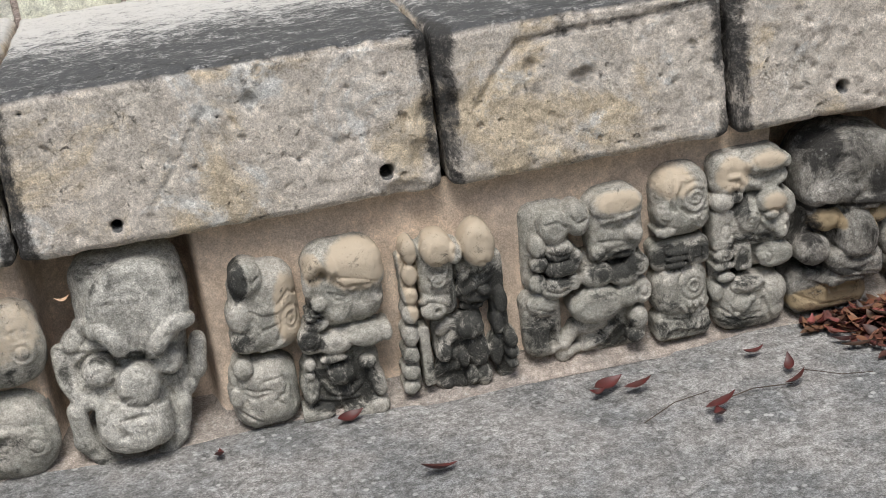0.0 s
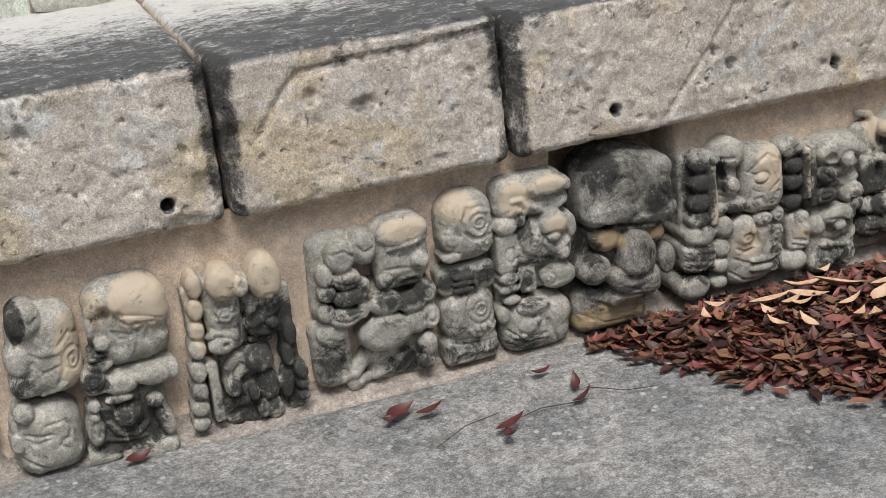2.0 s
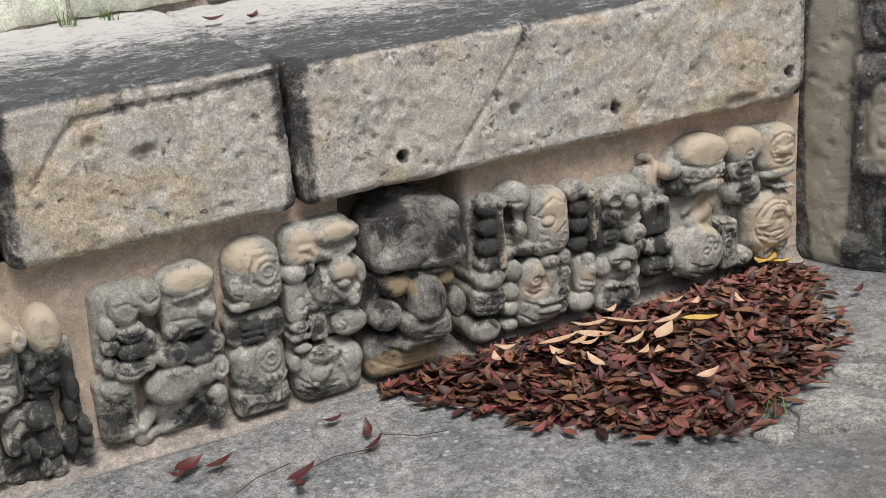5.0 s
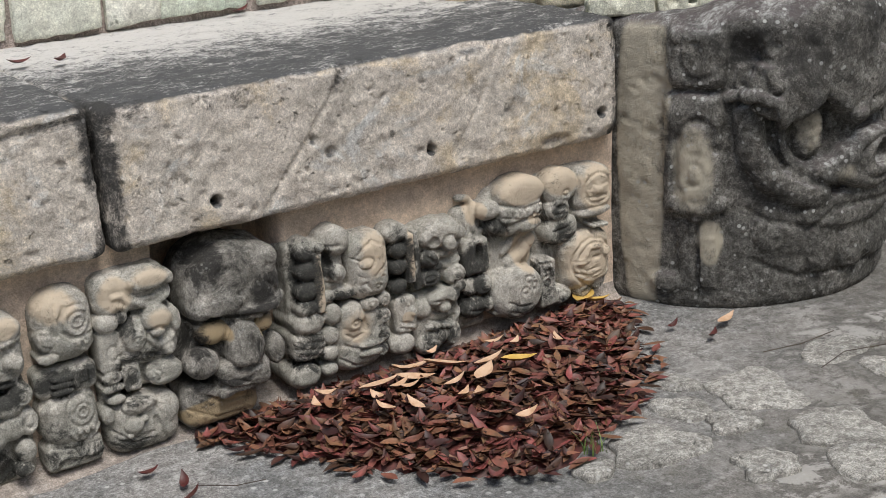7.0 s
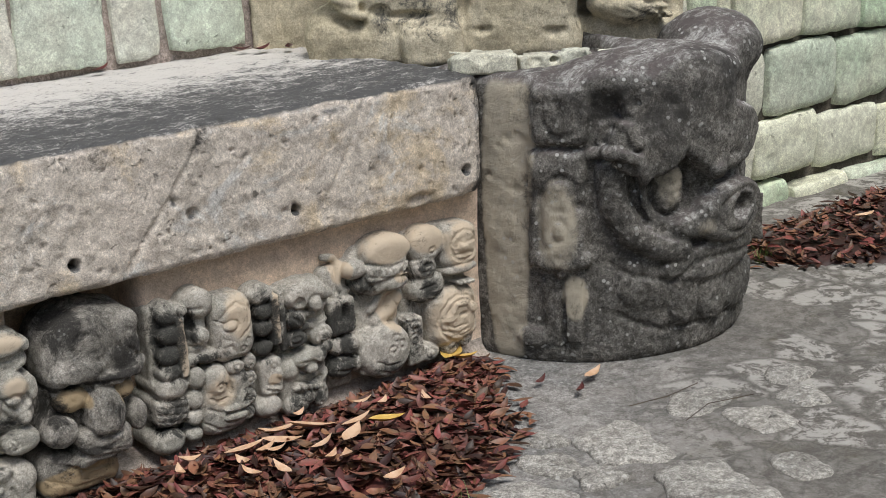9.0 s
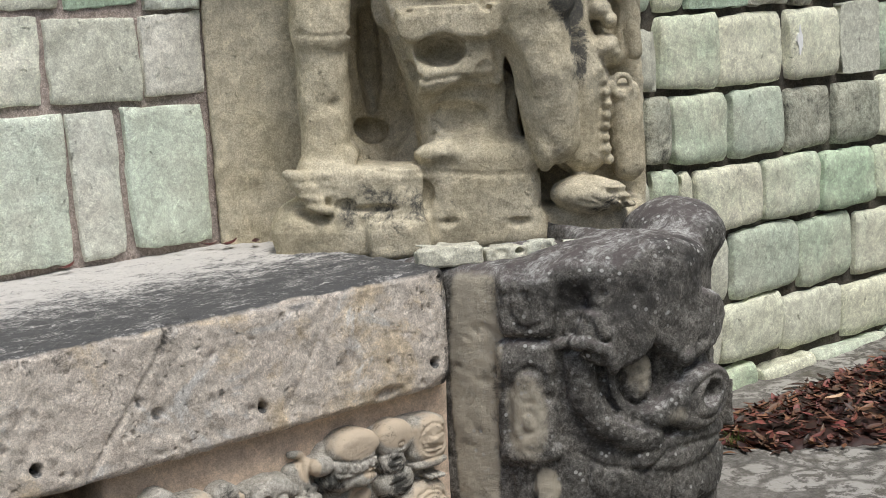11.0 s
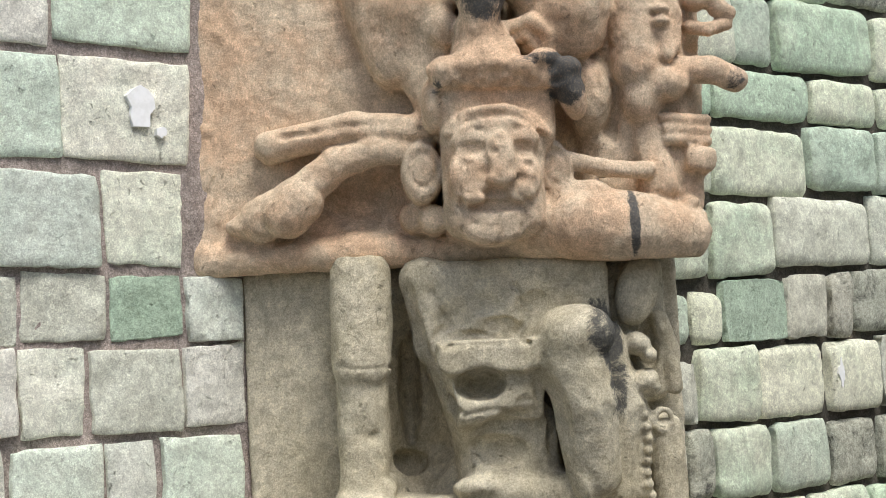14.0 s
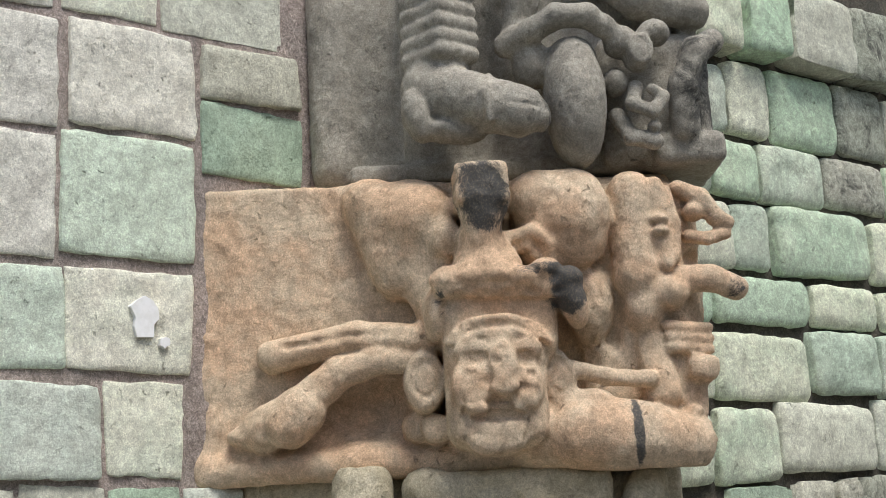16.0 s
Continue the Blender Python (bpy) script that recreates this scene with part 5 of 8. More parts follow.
c.cutline([(-1.375, 0.050), (-1.336, 0.036), (-1.309, 0.039)], 0.0038)
c.cutline([(-1.291, 0.079), (-1.278, 0.040), (-1.262, 0.014)], 0.006)
c.lobe(-1.354, 0.060, 0.013, 0.010, 0.012)
c.lobe(-1.262, 0.090, 0.064, 0.078, 0.002)
c.cutline([(-1.293, 0.122), (-1.280, 0.087)], 0.0038)
c.mark("tan", -1.342, 0, 0.367, 0.037, 0.1, 0.037, 0.8)
c.mark("tan", -1.267, 0, 0.390, 0.043, 0.1, 0.018, 0.6)
c.mark("tan", -1.259, 0, 0.299, 0.031, 0.1, 0.025, 0.6)
c.mark("stain_shade", -1.327, 0, 0.302, 0.025, 0.1, 0.037, 0.8)
c.mark("stain_shade", -1.307, 0, 0.222, 0.050, 0.1, 0.019, 0.6)
c.mark("stain_shade", -1.353, 0, 0.180, 0.038, 0.1, 0.038, 0.7)
c.mark("stain_shade", -1.330, 0, 0.031, 0.064, 0.1, 0.026, 0.6)
c.mark("stain_shade", -1.331, 0, 0.130, 0.038, 0.1, 0.013, 0.6)
glyph_done(c, 7)

# the pale skull-like head
c = Carving((-2.80, -0.16, -0.01), (-2.43, 0.11, 0.47), 0.0036)
c.melt = 0.012
c.slab(-2.586, 0.339, 0.222, 0.194, -0.030, 0.060)
c.lobe(-2.571, 0.324, 0.197, 0.195, 0.018)
c.slab(-2.619, 0.188, 0.251, 0.177, -0.030, 0.050)
c.ridge([(-2.715, 0.257), (-2.679, 0.290), (-2.651, 0.296), (-2.629, 0.271), (-2.617, 0.240)], 0.017)
c.ridge([(-2.563, 0.219), (-2.535, 0.265), (-2.506, 0.286), (-2.484, 0.283)], 0.017)
c.cutline([(-2.705, 0.240), (-2.663, 0.238), (-2.612, 0.219), (-2.566, 0.204), (-2.523, 0.228)], 0.007)
c.dent(-2.670, 0.203, 0.095, 0.073, 0.035)
c.lobe(-2.671, 0.200, 0.068, 0.056, 0.006)
c.dent(-2.534, 0.196, 0.070, 0.076, 0.032)
c.lobe(-2.534, 0.196, 0.057, 0.055, 0.004)
c.cutline([(-2.689, 0.217), (-2.650, 0.195)], 0.0025)
c.cutline([(-2.691, 0.199), (-2.651, 0.218)], 0.0025)
c.cutline([(-2.549, 0.207), (-2.520, 0.188)], 0.0025)
c.cutline([(-2.548, 0.185), (-2.517, 0.202)], 0.0025)
c.ridge([(-2.740, 0.238), (-2.738, 0.179), (-2.711, 0.140), (-2.682, 0.138), (-2.647, 0.168)], 0.02)
c.ridge([(-2.473, 0.217), (-2.483, 0.158), (-2.513, 0.119), (-2.542, 0.113)], 0.018)
c.cutline([(-2.720, 0.211), (-2.710, 0.170), (-2.681, 0.151), (-2.643, 0.175)], 0.004)
c.lobe(-2.599, 0.169, 0.086, 0.086, 0.040)
c.slab(-2.621, 0.091, 0.148, 0.111, 0.036, 0.034)
c.lobe(-2.621, 0.082, 0.127, 0.097, 0.046)
c.dent(-2.610, 0.114, 0.070, 0.016, 0.01)
c.cutline([(-2.569, 0.129), (-2.548, 0.130), (-2.534, 0.100), (-2.539, 0.067)], 0.006)
c.cutline([(-2.664, 0.130), (-2.639, 0.143), (-2.620, 0.157)], 0.006)
c.cutline([(-2.656, 0.059), (-2.626, 0.044), (-2.587, 0.045)], 0.003)
jaw = [(-2.731, 0.121), (-2.729, 0.053), (-2.692, -0.005), (-2.640, -0.025), (-2.579, -0.014), (-2.543, 0.032), (-2.524, 0.097)]
c.path([(x, -0.03, z) for x, z in jaw], 0.02, 0.018, 0.01)
c.slab(-2.644, 0.037, 0.159, 0.098, -0.045, 0.030)
c.dent(-2.589, 0.387, 0.041, 0.018, 0.004)
c.dent(-2.531, 0.351, 0.027, 0.034, 0.004)
c.dent(-2.629, 0.348, 0.031, 0.014, 0.004)
c.dent(-2.566, 0.287, 0.021, 0.035, 0.004)
c.dent(-2.669, 0.261, 0.019, 0.012, 0.004)
c.dent(-2.641, 0.081, 0.021, 0.015, 0.004)
c.dent(-2.591, 0.081, 0.017, 0.019, 0.004)
c.dent(-2.526, 0.266, 0.015, 0.014, 0.004)
c.dent(-2.659, 0.098, 0.013, 0.019, 0.004)
c.mark("stain_shade", -2.650, 0, 0.400, 0.061, 0.1, 0.034, 0.6)
c.mark("stain_shade", -2.498, 0, 0.356, 0.031, 0.1, 0.040, 0.6)
# deep shade under the brow, put into the colour
c.mark("stain_shade", -2.610, 0, 0.230, 0.104, 0.1, 0.012, 0.9)
c.mark("stain_shade", -2.738, 0, 0.215, 0.015, 0.1, 0.058, 0.7)
c.mark("stain_shade", -2.664, 0, 0.022, 0.085, 0.1, 0.037, 0.5)
tagged(c.finish("stone_skull", SKULL_PALE, rough=0.004, grain=34, seed=31), "pale grey carved stone skull with a snub snout in the niche", "carved skull")

# the dark head with tan eyes
c = Carving((-1.24, -0.16, -0.01), (-0.93, 0.11, 0.47), 0.0034)
c.melt = 0.012
c.slab(-1.080, 0.315, 0.209, 0.210, -0.030, 0.060)
c.lobe(-1.081, 0.309, 0.218, 0.216, 0.016)
c.slab(-1.095, 0.197, 0.211, 0.164, -0.026, 0.050)
c.lobe(-1.125, 0.293, 0.120, 0.064, 0.028)
c.ridge([(-1.072, 0.266), (-1.024, 0.255), (-0.977, 0.274)], 0.015)
c.cutline([(-1.165, 0.276), (-1.122, 0.261), (-1.070, 0.257), (-1.018, 0.248), (-0.982, 0.252)], 0.006)
c.dent(-1.138, 0.240, 0.098, 0.067, 0.032)
c.lobe(-1.141, 0.233, 0.070, 0.055, 0.012)
c.dent(-1.023, 0.225, 0.066, 0.058, 0.03)
c.lobe(-1.023, 0.224, 0.050, 0.046, 0.008)
c.cutline([(-1.175, 0.230), (-1.146, 0.197), (-1.100, 0.204)], 0.0038)
c.cutline([(-1.051, 0.213), (-1.026, 0.198), (-1.002, 0.205)], 0.0038)
c.cutline([(-1.169, 0.249), (-1.137, 0.250), (-1.107, 0.229)], 0.0025)
c.lobe(-1.175, 0.169, 0.072, 0.065, 0.026)
c.loop(-1.175, 0.169, 0.055, 0.047, 0.004)
c.lobe(-0.998, 0.156, 0.043, 0.072, 0.012)
c.lobe(-1.078, 0.192, 0.080, 0.106, 0.050)
c.lobe(-1.101, 0.170, 0.033, 0.028, 0.046)
c.slab(-1.086, 0.126, 0.119, 0.072, 0.038, 0.024)
c.dent(-1.077, 0.147, 0.075, 0.018, 0.012)
c.cutline([(-1.131, 0.136), (-1.087, 0.113), (-1.041, 0.107)], 0.003)
c.cutline([(-1.053, 0.403), (-1.055, 0.328), (-1.067, 0.305)], 0.005)
c.cutline([(-1.003, 0.314), (-0.980, 0.282)], 0.005)
c.lobe(-1.011, 0.368, 0.078, 0.062, 0.014)
c.slab(-1.136, 0.067, 0.178, 0.100, 0.000, 0.030)
c.lobe(-1.135, 0.093, 0.033, 0.023, 0.026)
c.cutline([(-1.194, 0.103), (-1.157, 0.082), (-1.119, 0.070), (-1.079, 0.067)], 0.005)
c.cutline([(-1.217, 0.071), (-1.150, 0.036), (-1.070, 0.033)], 0.003)
c.cutline([(-1.196, 0.134), (-1.134, 0.109), (-1.056, 0.095)], 0.006)
c.dent(-1.109, 0.367, 0.037, 0.015, 0.004)
c.dent(-1.036, 0.323, 0.023, 0.032, 0.004)
c.dent(-1.006, 0.354, 0.018, 0.017, 0.004)
c.dent(-1.077, 0.308, 0.023, 0.015, 0.004)
c.dent(-1.073, 0.125, 0.021, 0.010, 0.004)
c.dent(-1.142, 0.313, 0.020, 0.012, 0.004)
c.mark("tan", -1.141, 0, 0.231, 0.034, 0.1, 0.027, 1.4)
c.mark("tan", -1.024, 0, 0.221, 0.026, 0.1, 0.022, 1.2)
c.mark("tan", -1.137, 0, 0.054, 0.096, 0.1, 0.032, 1.2)
c.mark("stain_shade", -1.145, 0, 0.389, 0.043, 0.1, 0.048, 0.9)
c.mark("stain_shade", -1.013, 0, 0.291, 0.039, 0.1, 0.050, 0.7)
# shade below the brow cut, painted as a thin dark band
c.mark("stain_shade", -1.122, 0, 0.264, 0.126, 0.1, 0.010, 0.8)
c.mark("stain_shade", -1.179, 0, 0.221, 0.025, 0.1, 0.037, 0.6)
# darker along the cut between muzzle and jaw
c.mark("stain_shade", -1.133, 0, 0.123, 0.076, 0.1, 0.009, 0.8)
tagged(c.finish("stone_skull", SKULL_DARK, rough=0.004, grain=34, seed=32), "dark carved stone skull with tan eyes and jaw in the niche", "carved skull")

c = glyph(-0.955, -0.685, "blackened bead column beside a pale death's head and a tasselled face")
c.slab(-0.910, 0.224, 0.060, 0.298, -0.034, 0.015)
c.lobe(-0.899, 0.355, 0.054, 0.056, 0.004)
c.lobe(-0.901, 0.308, 0.055, 0.046, 0.006)
c.lobe(-0.906, 0.263, 0.055, 0.046, 0.006)
c.lobe(-0.910, 0.224, 0.052, 0.039, 0.006)
c.lobe(-0.907, 0.187, 0.077, 0.055, 0.008)
c.lobe(-0.927, 0.064, 0.077, 0.059, 0.004)
c.slab(-0.912, 0.136, 0.080, 0.071, 0.004, 0.020)
c.cutline([(-0.943, 0.177), (-0.939, 0.111)], 0.0022)
c.cutline([(-0.928, 0.173), (-0.924, 0.107)], 0.0022)
c.cutline([(-0.913, 0.169), (-0.909, 0.102)], 0.0022)
c.cutline([(-0.898, 0.164), (-0.893, 0.098)], 0.0022)
c.cutline([(-0.883, 0.160), (-0.878, 0.093)], 0.0022)
c.cutline([(-0.947, 0.167), (-0.872, 0.154)], 0.0022)
c.cutline([(-0.949, 0.152), (-0.873, 0.138)], 0.0022)
c.cutline([(-0.950, 0.136), (-0.875, 0.122)], 0.0022)
c.cutline([(-0.952, 0.120), (-0.876, 0.106)], 0.0022)
c.slab(-0.879, 0.278, 0.023, 0.139, 0.006, 0.005)
c.lobe(-0.872, 0.359, 0.027, 0.023, 0.010)
c.slab(-0.834, 0.314, 0.059, 0.145, -0.010, 0.020)
c.lobe(-0.825, 0.361, 0.067, 0.069, 0.012)
c.cutline([(-0.857, 0.357), (-0.825, 0.355)], 0.0038)
c.dent(-0.849, 0.320, 0.022, 0.044, 0.016)
c.lobe(-0.830, 0.291, 0.039, 0.039, 0.014)
c.loop(-0.832, 0.291, 0.028, 0.026, 0.0034)
c.cutline([(-0.856, 0.269), (-0.823, 0.261)], 0.0038)
c.slab(-0.746, 0.286, 0.110, 0.158, 0.014, 0.040)
c.cutline([(-0.786, 0.318), (-0.766, 0.336), (-0.739, 0.347), (-0.717, 0.332)], 0.0038)
c.loop(-0.761, 0.298, 0.040, 0.026, 0.0034)
c.lobe(-0.762, 0.295, 0.026, 0.016, 0.018)
c.cutline([(-0.792, 0.315), (-0.775, 0.306)], 0.0038)
c.cutline([(-0.778, 0.248), (-0.764, 0.252), (-0.755, 0.236)], 0.0038)
c.cutline([(-0.739, 0.264), (-0.723, 0.276), (-0.700, 0.285)], 0.0038)
c.loop(-0.734, 0.236, 0.016, 0.012, 0.0028)
c.loop(-0.719, 0.253, 0.013, 0.012, 0.0028)
c.loop(-0.710, 0.273, 0.012, 0.011, 0.0028)
c.cutline([(-0.716, 0.351), (-0.703, 0.321), (-0.714, 0.294)], 0.0038)
c.cutline([(-0.779, 0.270), (-0.762, 0.263)], 0.0025)
c.slab(-0.854, 0.141, 0.042, 0.199, -0.030, 0.010)
c.lobe(-0.849, 0.194, 0.048, 0.053, 0.008)
c.lobe(-0.858, 0.146, 0.039, 0.045, 0.006)
c.lobe(-0.862, 0.105, 0.040, 0.037, 0.006)
c.lobe(-0.866, 0.065, 0.040, 0.032, 0.004)
c.lobe(-0.855, 0.236, 0.034, 0.029, 0.000)
c.lobe(-0.814, 0.236, 0.065, 0.034, 0.000)
c.slab(-0.783, 0.120, 0.125, 0.159, 0.004, 0.036)
c.lobe(-0.800, 0.173, 0.066, 0.075, 0.012)
c.ridge([(-0.732, 0.178), (-0.731, 0.136), (-0.745, 0.115)], 0.008)
c.cutline([(-0.780, 0.191), (-0.782, 0.137)], 0.0038)
c.loop(-0.798, 0.163, 0.017, 0.013, 0.0034)
c.dent(-0.772, 0.152, 0.015, 0.035, 0.008)
c.cutline([(-0.821, 0.138), (-0.804, 0.125), (-0.780, 0.131)], 0.0038)
c.cutline([(-0.829, 0.113), (-0.799, 0.099), (-0.782, 0.106)], 0.0038)
c.lobe(-0.760, 0.103, 0.068, 0.015, 0.014)
c.lobe(-0.762, 0.082, 0.062, 0.018, 0.013)
c.lobe(-0.754, 0.197, 0.044, 0.029, 0.014)
c.loop(-0.753, 0.196, 0.020, 0.016, 0.0034)
c.cutline([(-0.838, 0.081), (-0.803, 0.057), (-0.751, 0.050)], 0.0038)
c.slab(-0.721, 0.133, 0.033, 0.163, -0.030, 0.008)
c.lobe(-0.714, 0.195, 0.039, 0.040, 0.004)
c.loop(-0.714, 0.195, 0.016, 0.016, 0.0026)
c.lobe(-0.716, 0.154, 0.042, 0.041, 0.004)
c.loop(-0.716, 0.154, 0.016, 0.016, 0.0026)
c.lobe(-0.720, 0.113, 0.039, 0.041, 0.004)
c.loop(-0.720, 0.113, 0.016, 0.016, 0.0026)
c.lobe(-0.728, 0.076, 0.039, 0.038, 0.002)
c.loop(-0.728, 0.076, 0.016, 0.016, 0.0026)
c.mark("tan", -0.879, 0, 0.276, 0.011, 0.1, 0.065, 1.4)
c.mark("tan", -0.735, 0, 0.313, 0.044, 0.1, 0.059, 0.6)
c.mark("tan", -0.794, 0, 0.151, 0.043, 0.1, 0.047, 0.5)
c.mark("stain_shade", -0.906, 0, 0.289, 0.034, 0.1, 0.090, 1.1)
c.mark("stain_shade", -0.914, 0, 0.117, 0.041, 0.1, 0.059, 0.8)
# darker in and around the hollow left of the face
c.mark("stain_shade", -0.851, 0, 0.315, 0.017, 0.1, 0.039, 1.0)
c.mark("stain_shade", -0.721, 0, 0.137, 0.022, 0.1, 0.082, 0.7)
c.mark("stain_shade", -0.823, 0, 0.234, 0.042, 0.1, 0.016, 0.9)
glyph_done(c, 8)

c = glyph(-0.69, -0.475, "dark carved stone with a barred column and two snouted masks")
c.slab(-0.674, 0.201, 0.063, 0.299, -0.034, 0.012)
c.lobe(-0.662, 0.300, 0.045, 0.040, 0.002)
c.lobe(-0.666, 0.260, 0.045, 0.038, 0.002)
c.lobe(-0.669, 0.214, 0.045, 0.038, 0.002)
c.lobe(-0.665, 0.342, 0.068, 0.048, 0.000)
c.slab(-0.638, 0.279, 0.020, 0.119, 0.006, 0.004)
c.slab(-0.617, 0.267, 0.015, 0.146, 0.000, 0.004)
c.slab(-0.657, 0.141, 0.061, 0.094, 0.002, 0.016)
c.loop(-0.653, 0.168, 0.015, 0.015, 0.0028)
c.lobe(-0.641, 0.148, 0.021, 0.025, 0.008)
c.cutline([(-0.675, 0.129), (-0.645, 0.118)], 0.0038)
c.cutline([(-0.676, 0.115), (-0.645, 0.103)], 0.0038)
c.lobe(-0.672, 0.072, 0.073, 0.056, 0.008)
c.slab(-0.552, 0.197, 0.138, 0.298, -0.036, 0.030)
c.slab(-0.546, 0.270, 0.131, 0.153, -0.014, 0.030)
c.lobe(-0.550, 0.315, 0.118, 0.073, 0.012)
c.lobe(-0.532, 0.291, 0.038, 0.038, 0.020)
c.loop(-0.532, 0.291, 0.044, 0.044, 0.0034)
c.ridge([(-0.565, 0.268), (-0.534, 0.262), (-0.505, 0.276), (-0.477, 0.286)], 0.009)
c.ridge([(-0.568, 0.235), (-0.533, 0.233), (-0.497, 0.240)], 0.008)
c.cutline([(-0.563, 0.252), (-0.516, 0.245), (-0.482, 0.258)], 0.005)
c.lobe(-0.512, 0.207, 0.061, 0.053, 0.008)
c.loop(-0.512, 0.207, 0.038, 0.033, 0.0034)
c.lobe(-0.578, 0.260, 0.056, 0.049, 0.004)
c.cutline([(-0.593, 0.271), (-0.571, 0.251)], 0.0038)
c.lobe(-0.585, 0.212, 0.065, 0.039, 0.004)
c.loop(-0.585, 0.212, 0.034, 0.018, 0.0034)
c.lobe(-0.495, 0.307, 0.035, 0.033, 0.008)
c.dent(-0.575, 0.301, 0.031, 0.030, 0.012)
c.slab(-0.563, 0.112, 0.139, 0.140, -0.012, 0.030)
c.lobe(-0.551, 0.160, 0.088, 0.047, 0.014)
c.loop(-0.555, 0.137, 0.051, 0.028, 0.0034)
c.lobe(-0.555, 0.137, 0.032, 0.021, 0.016)
c.cutline([(-0.587, 0.158), (-0.555, 0.156), (-0.521, 0.138)], 0.0038)
c.ridge([(-0.595, 0.092), (-0.561, 0.080), (-0.528, 0.086), (-0.498, 0.111)], 0.007)
c.cutline([(-0.591, 0.108), (-0.556, 0.096), (-0.520, 0.103)], 0.005)
c.lobe(-0.607, 0.141, 0.053, 0.047, 0.000)
c.lobe(-0.505, 0.178, 0.045, 0.042, 0.006)
c.lobe(-0.595, 0.051, 0.072, 0.054, 0.004)
c.loop(-0.595, 0.051, 0.038, 0.028, 0.0034)
c.lobe(-0.529, 0.061, 0.051, 0.066, 0.004)
c.loop(-0.528, 0.060, 0.026, 0.037, 0.0034)
c.lobe(-0.562, 0.063, 0.032, 0.037, 0.004)
c.lobe(-0.576, 0.094, 0.013, 0.014, 0.008)
c.lobe(-0.560, 0.090, 0.013, 0.014, 0.008)
c.lobe(-0.544, 0.085, 0.013, 0.014, 0.008)
c.mark("tan", -0.637, 0, 0.289, 0.011, 0.1, 0.054, 1.4)
c.mark("tan", -0.654, 0, 0.137, 0.018, 0.1, 0.014, 1.0)
c.mark("stain_shade", -0.665, 0, 0.268, 0.037, 0.1, 0.087, 1.0)
c.mark("stain_shade", -0.581, 0, 0.233, 0.039, 0.1, 0.055, 0.9)
c.mark("stain_shade", -0.570, 0, 0.066, 0.063, 0.1, 0.042, 0.7)
c.mark("stain_shade", -0.618, 0, 0.242, 0.012, 0.1, 0.068, 0.8)
c.mark("stain_shade", -0.504, 0, 0.185, 0.024, 0.1, 0.042, 0.6)
glyph_done(c, 9)

c = glyph(-0.49, -0.235, "carved stone with a curled crest, banded cap and round pitted face")
c.slab(-0.450, 0.200, 0.085, 0.310, -0.036, 0.020)
c.ridge([(-0.469, 0.376), (-0.442, 0.371), (-0.430, 0.351), (-0.444, 0.312), (-0.434, 0.287), (-0.411, 0.283)], 0.01)
c.ridge([(-0.424, 0.273), (-0.456, 0.284), (-0.459, 0.336)], 0.008)
c.lobe(-0.403, 0.338, 0.065, 0.047, 0.000)
c.slab(-0.330, 0.228, 0.153, 0.315, -0.036, 0.030)
c.lobe(-0.309, 0.363, 0.138, 0.084, 0.010)
c.slab(-0.316, 0.320, 0.125, 0.045, 0.010, 0.012)
c.cutline([(-0.374, 0.348), (-0.311, 0.327), (-0.252, 0.335)], 0.0038)
c.cutline([(-0.376, 0.316), (-0.312, 0.299), (-0.253, 0.308)], 0.0038)
c.cutline([(-0.358, 0.339), (-0.347, 0.312)], 0.0024)
c.cutline([(-0.336, 0.336), (-0.325, 0.310)], 0.0024)
c.cutline([(-0.314, 0.333), (-0.303, 0.308)], 0.0024)
c.cutline([(-0.292, 0.330), (-0.281, 0.306)], 0.0024)
c.cutline([(-0.269, 0.328), (-0.258, 0.304)], 0.0024)
c.cutline([(-0.347, 0.312), (-0.336, 0.337)], 0.0024)
c.cutline([(-0.325, 0.310), (-0.314, 0.334)], 0.0024)
c.cutline([(-0.303, 0.308), (-0.292, 0.331)], 0.0024)
c.cutline([(-0.281, 0.306), (-0.269, 0.328)], 0.0024)
c.lobe(-0.345, 0.292, 0.111, 0.065, 0.000)
c.lobe(-0.293, 0.282, 0.079, 0.037, 0.006)
c.cutline([(-0.367, 0.294), (-0.357, 0.270)], 0.0038)
c.ridge([(-0.257, 0.260), (-0.306, 0.257), (-0.355, 0.219)], 0.01)
c.ridge([(-0.274, 0.240), (-0.300, 0.206), (-0.340, 0.183)], 0.019)
c.cutline([(-0.315, 0.250), (-0.335, 0.214), (-0.361, 0.199)], 0.0038)
c.cutline([(-0.267, 0.212), (-0.280, 0.174), (-0.310, 0.164)], 0.0038)
c.cutline([(-0.295, 0.234), (-0.279, 0.215)], 0.003)
c.slab(-0.445, 0.231, 0.078, 0.090, -0.008, 0.012)
c.dent(-0.438, 0.240, 0.021, 0.051, 0.022)
c.cutline([(-0.407, 0.275), (-0.411, 0.183)], 0.0038)
c.cutline([(-0.462, 0.274), (-0.466, 0.211)], 0.0038)
c.cutline([(-0.419, 0.271), (-0.424, 0.193)], 0.003)
c.lobe(-0.432, 0.157, 0.059, 0.051, 0.000)
c.lobe(-0.466, 0.161, 0.042, 0.048, -0.004)
c.lobe(-0.457, 0.106, 0.075, 0.060, -0.002)
c.lobe(-0.418, 0.104, 0.040, 0.037, -0.006)
c.loop(-0.432, 0.157, 0.026, 0.026, 0.0034)
c.cutline([(-0.479, 0.128), (-0.434, 0.120)], 0.0038)
c.cutline([(-0.474, 0.102), (-0.431, 0.093)], 0.0038)
c.lobe(-0.333, 0.117, 0.151, 0.134, 0.018)
c.slab(-0.337, 0.118, 0.137, 0.122, -0.006, 0.035)
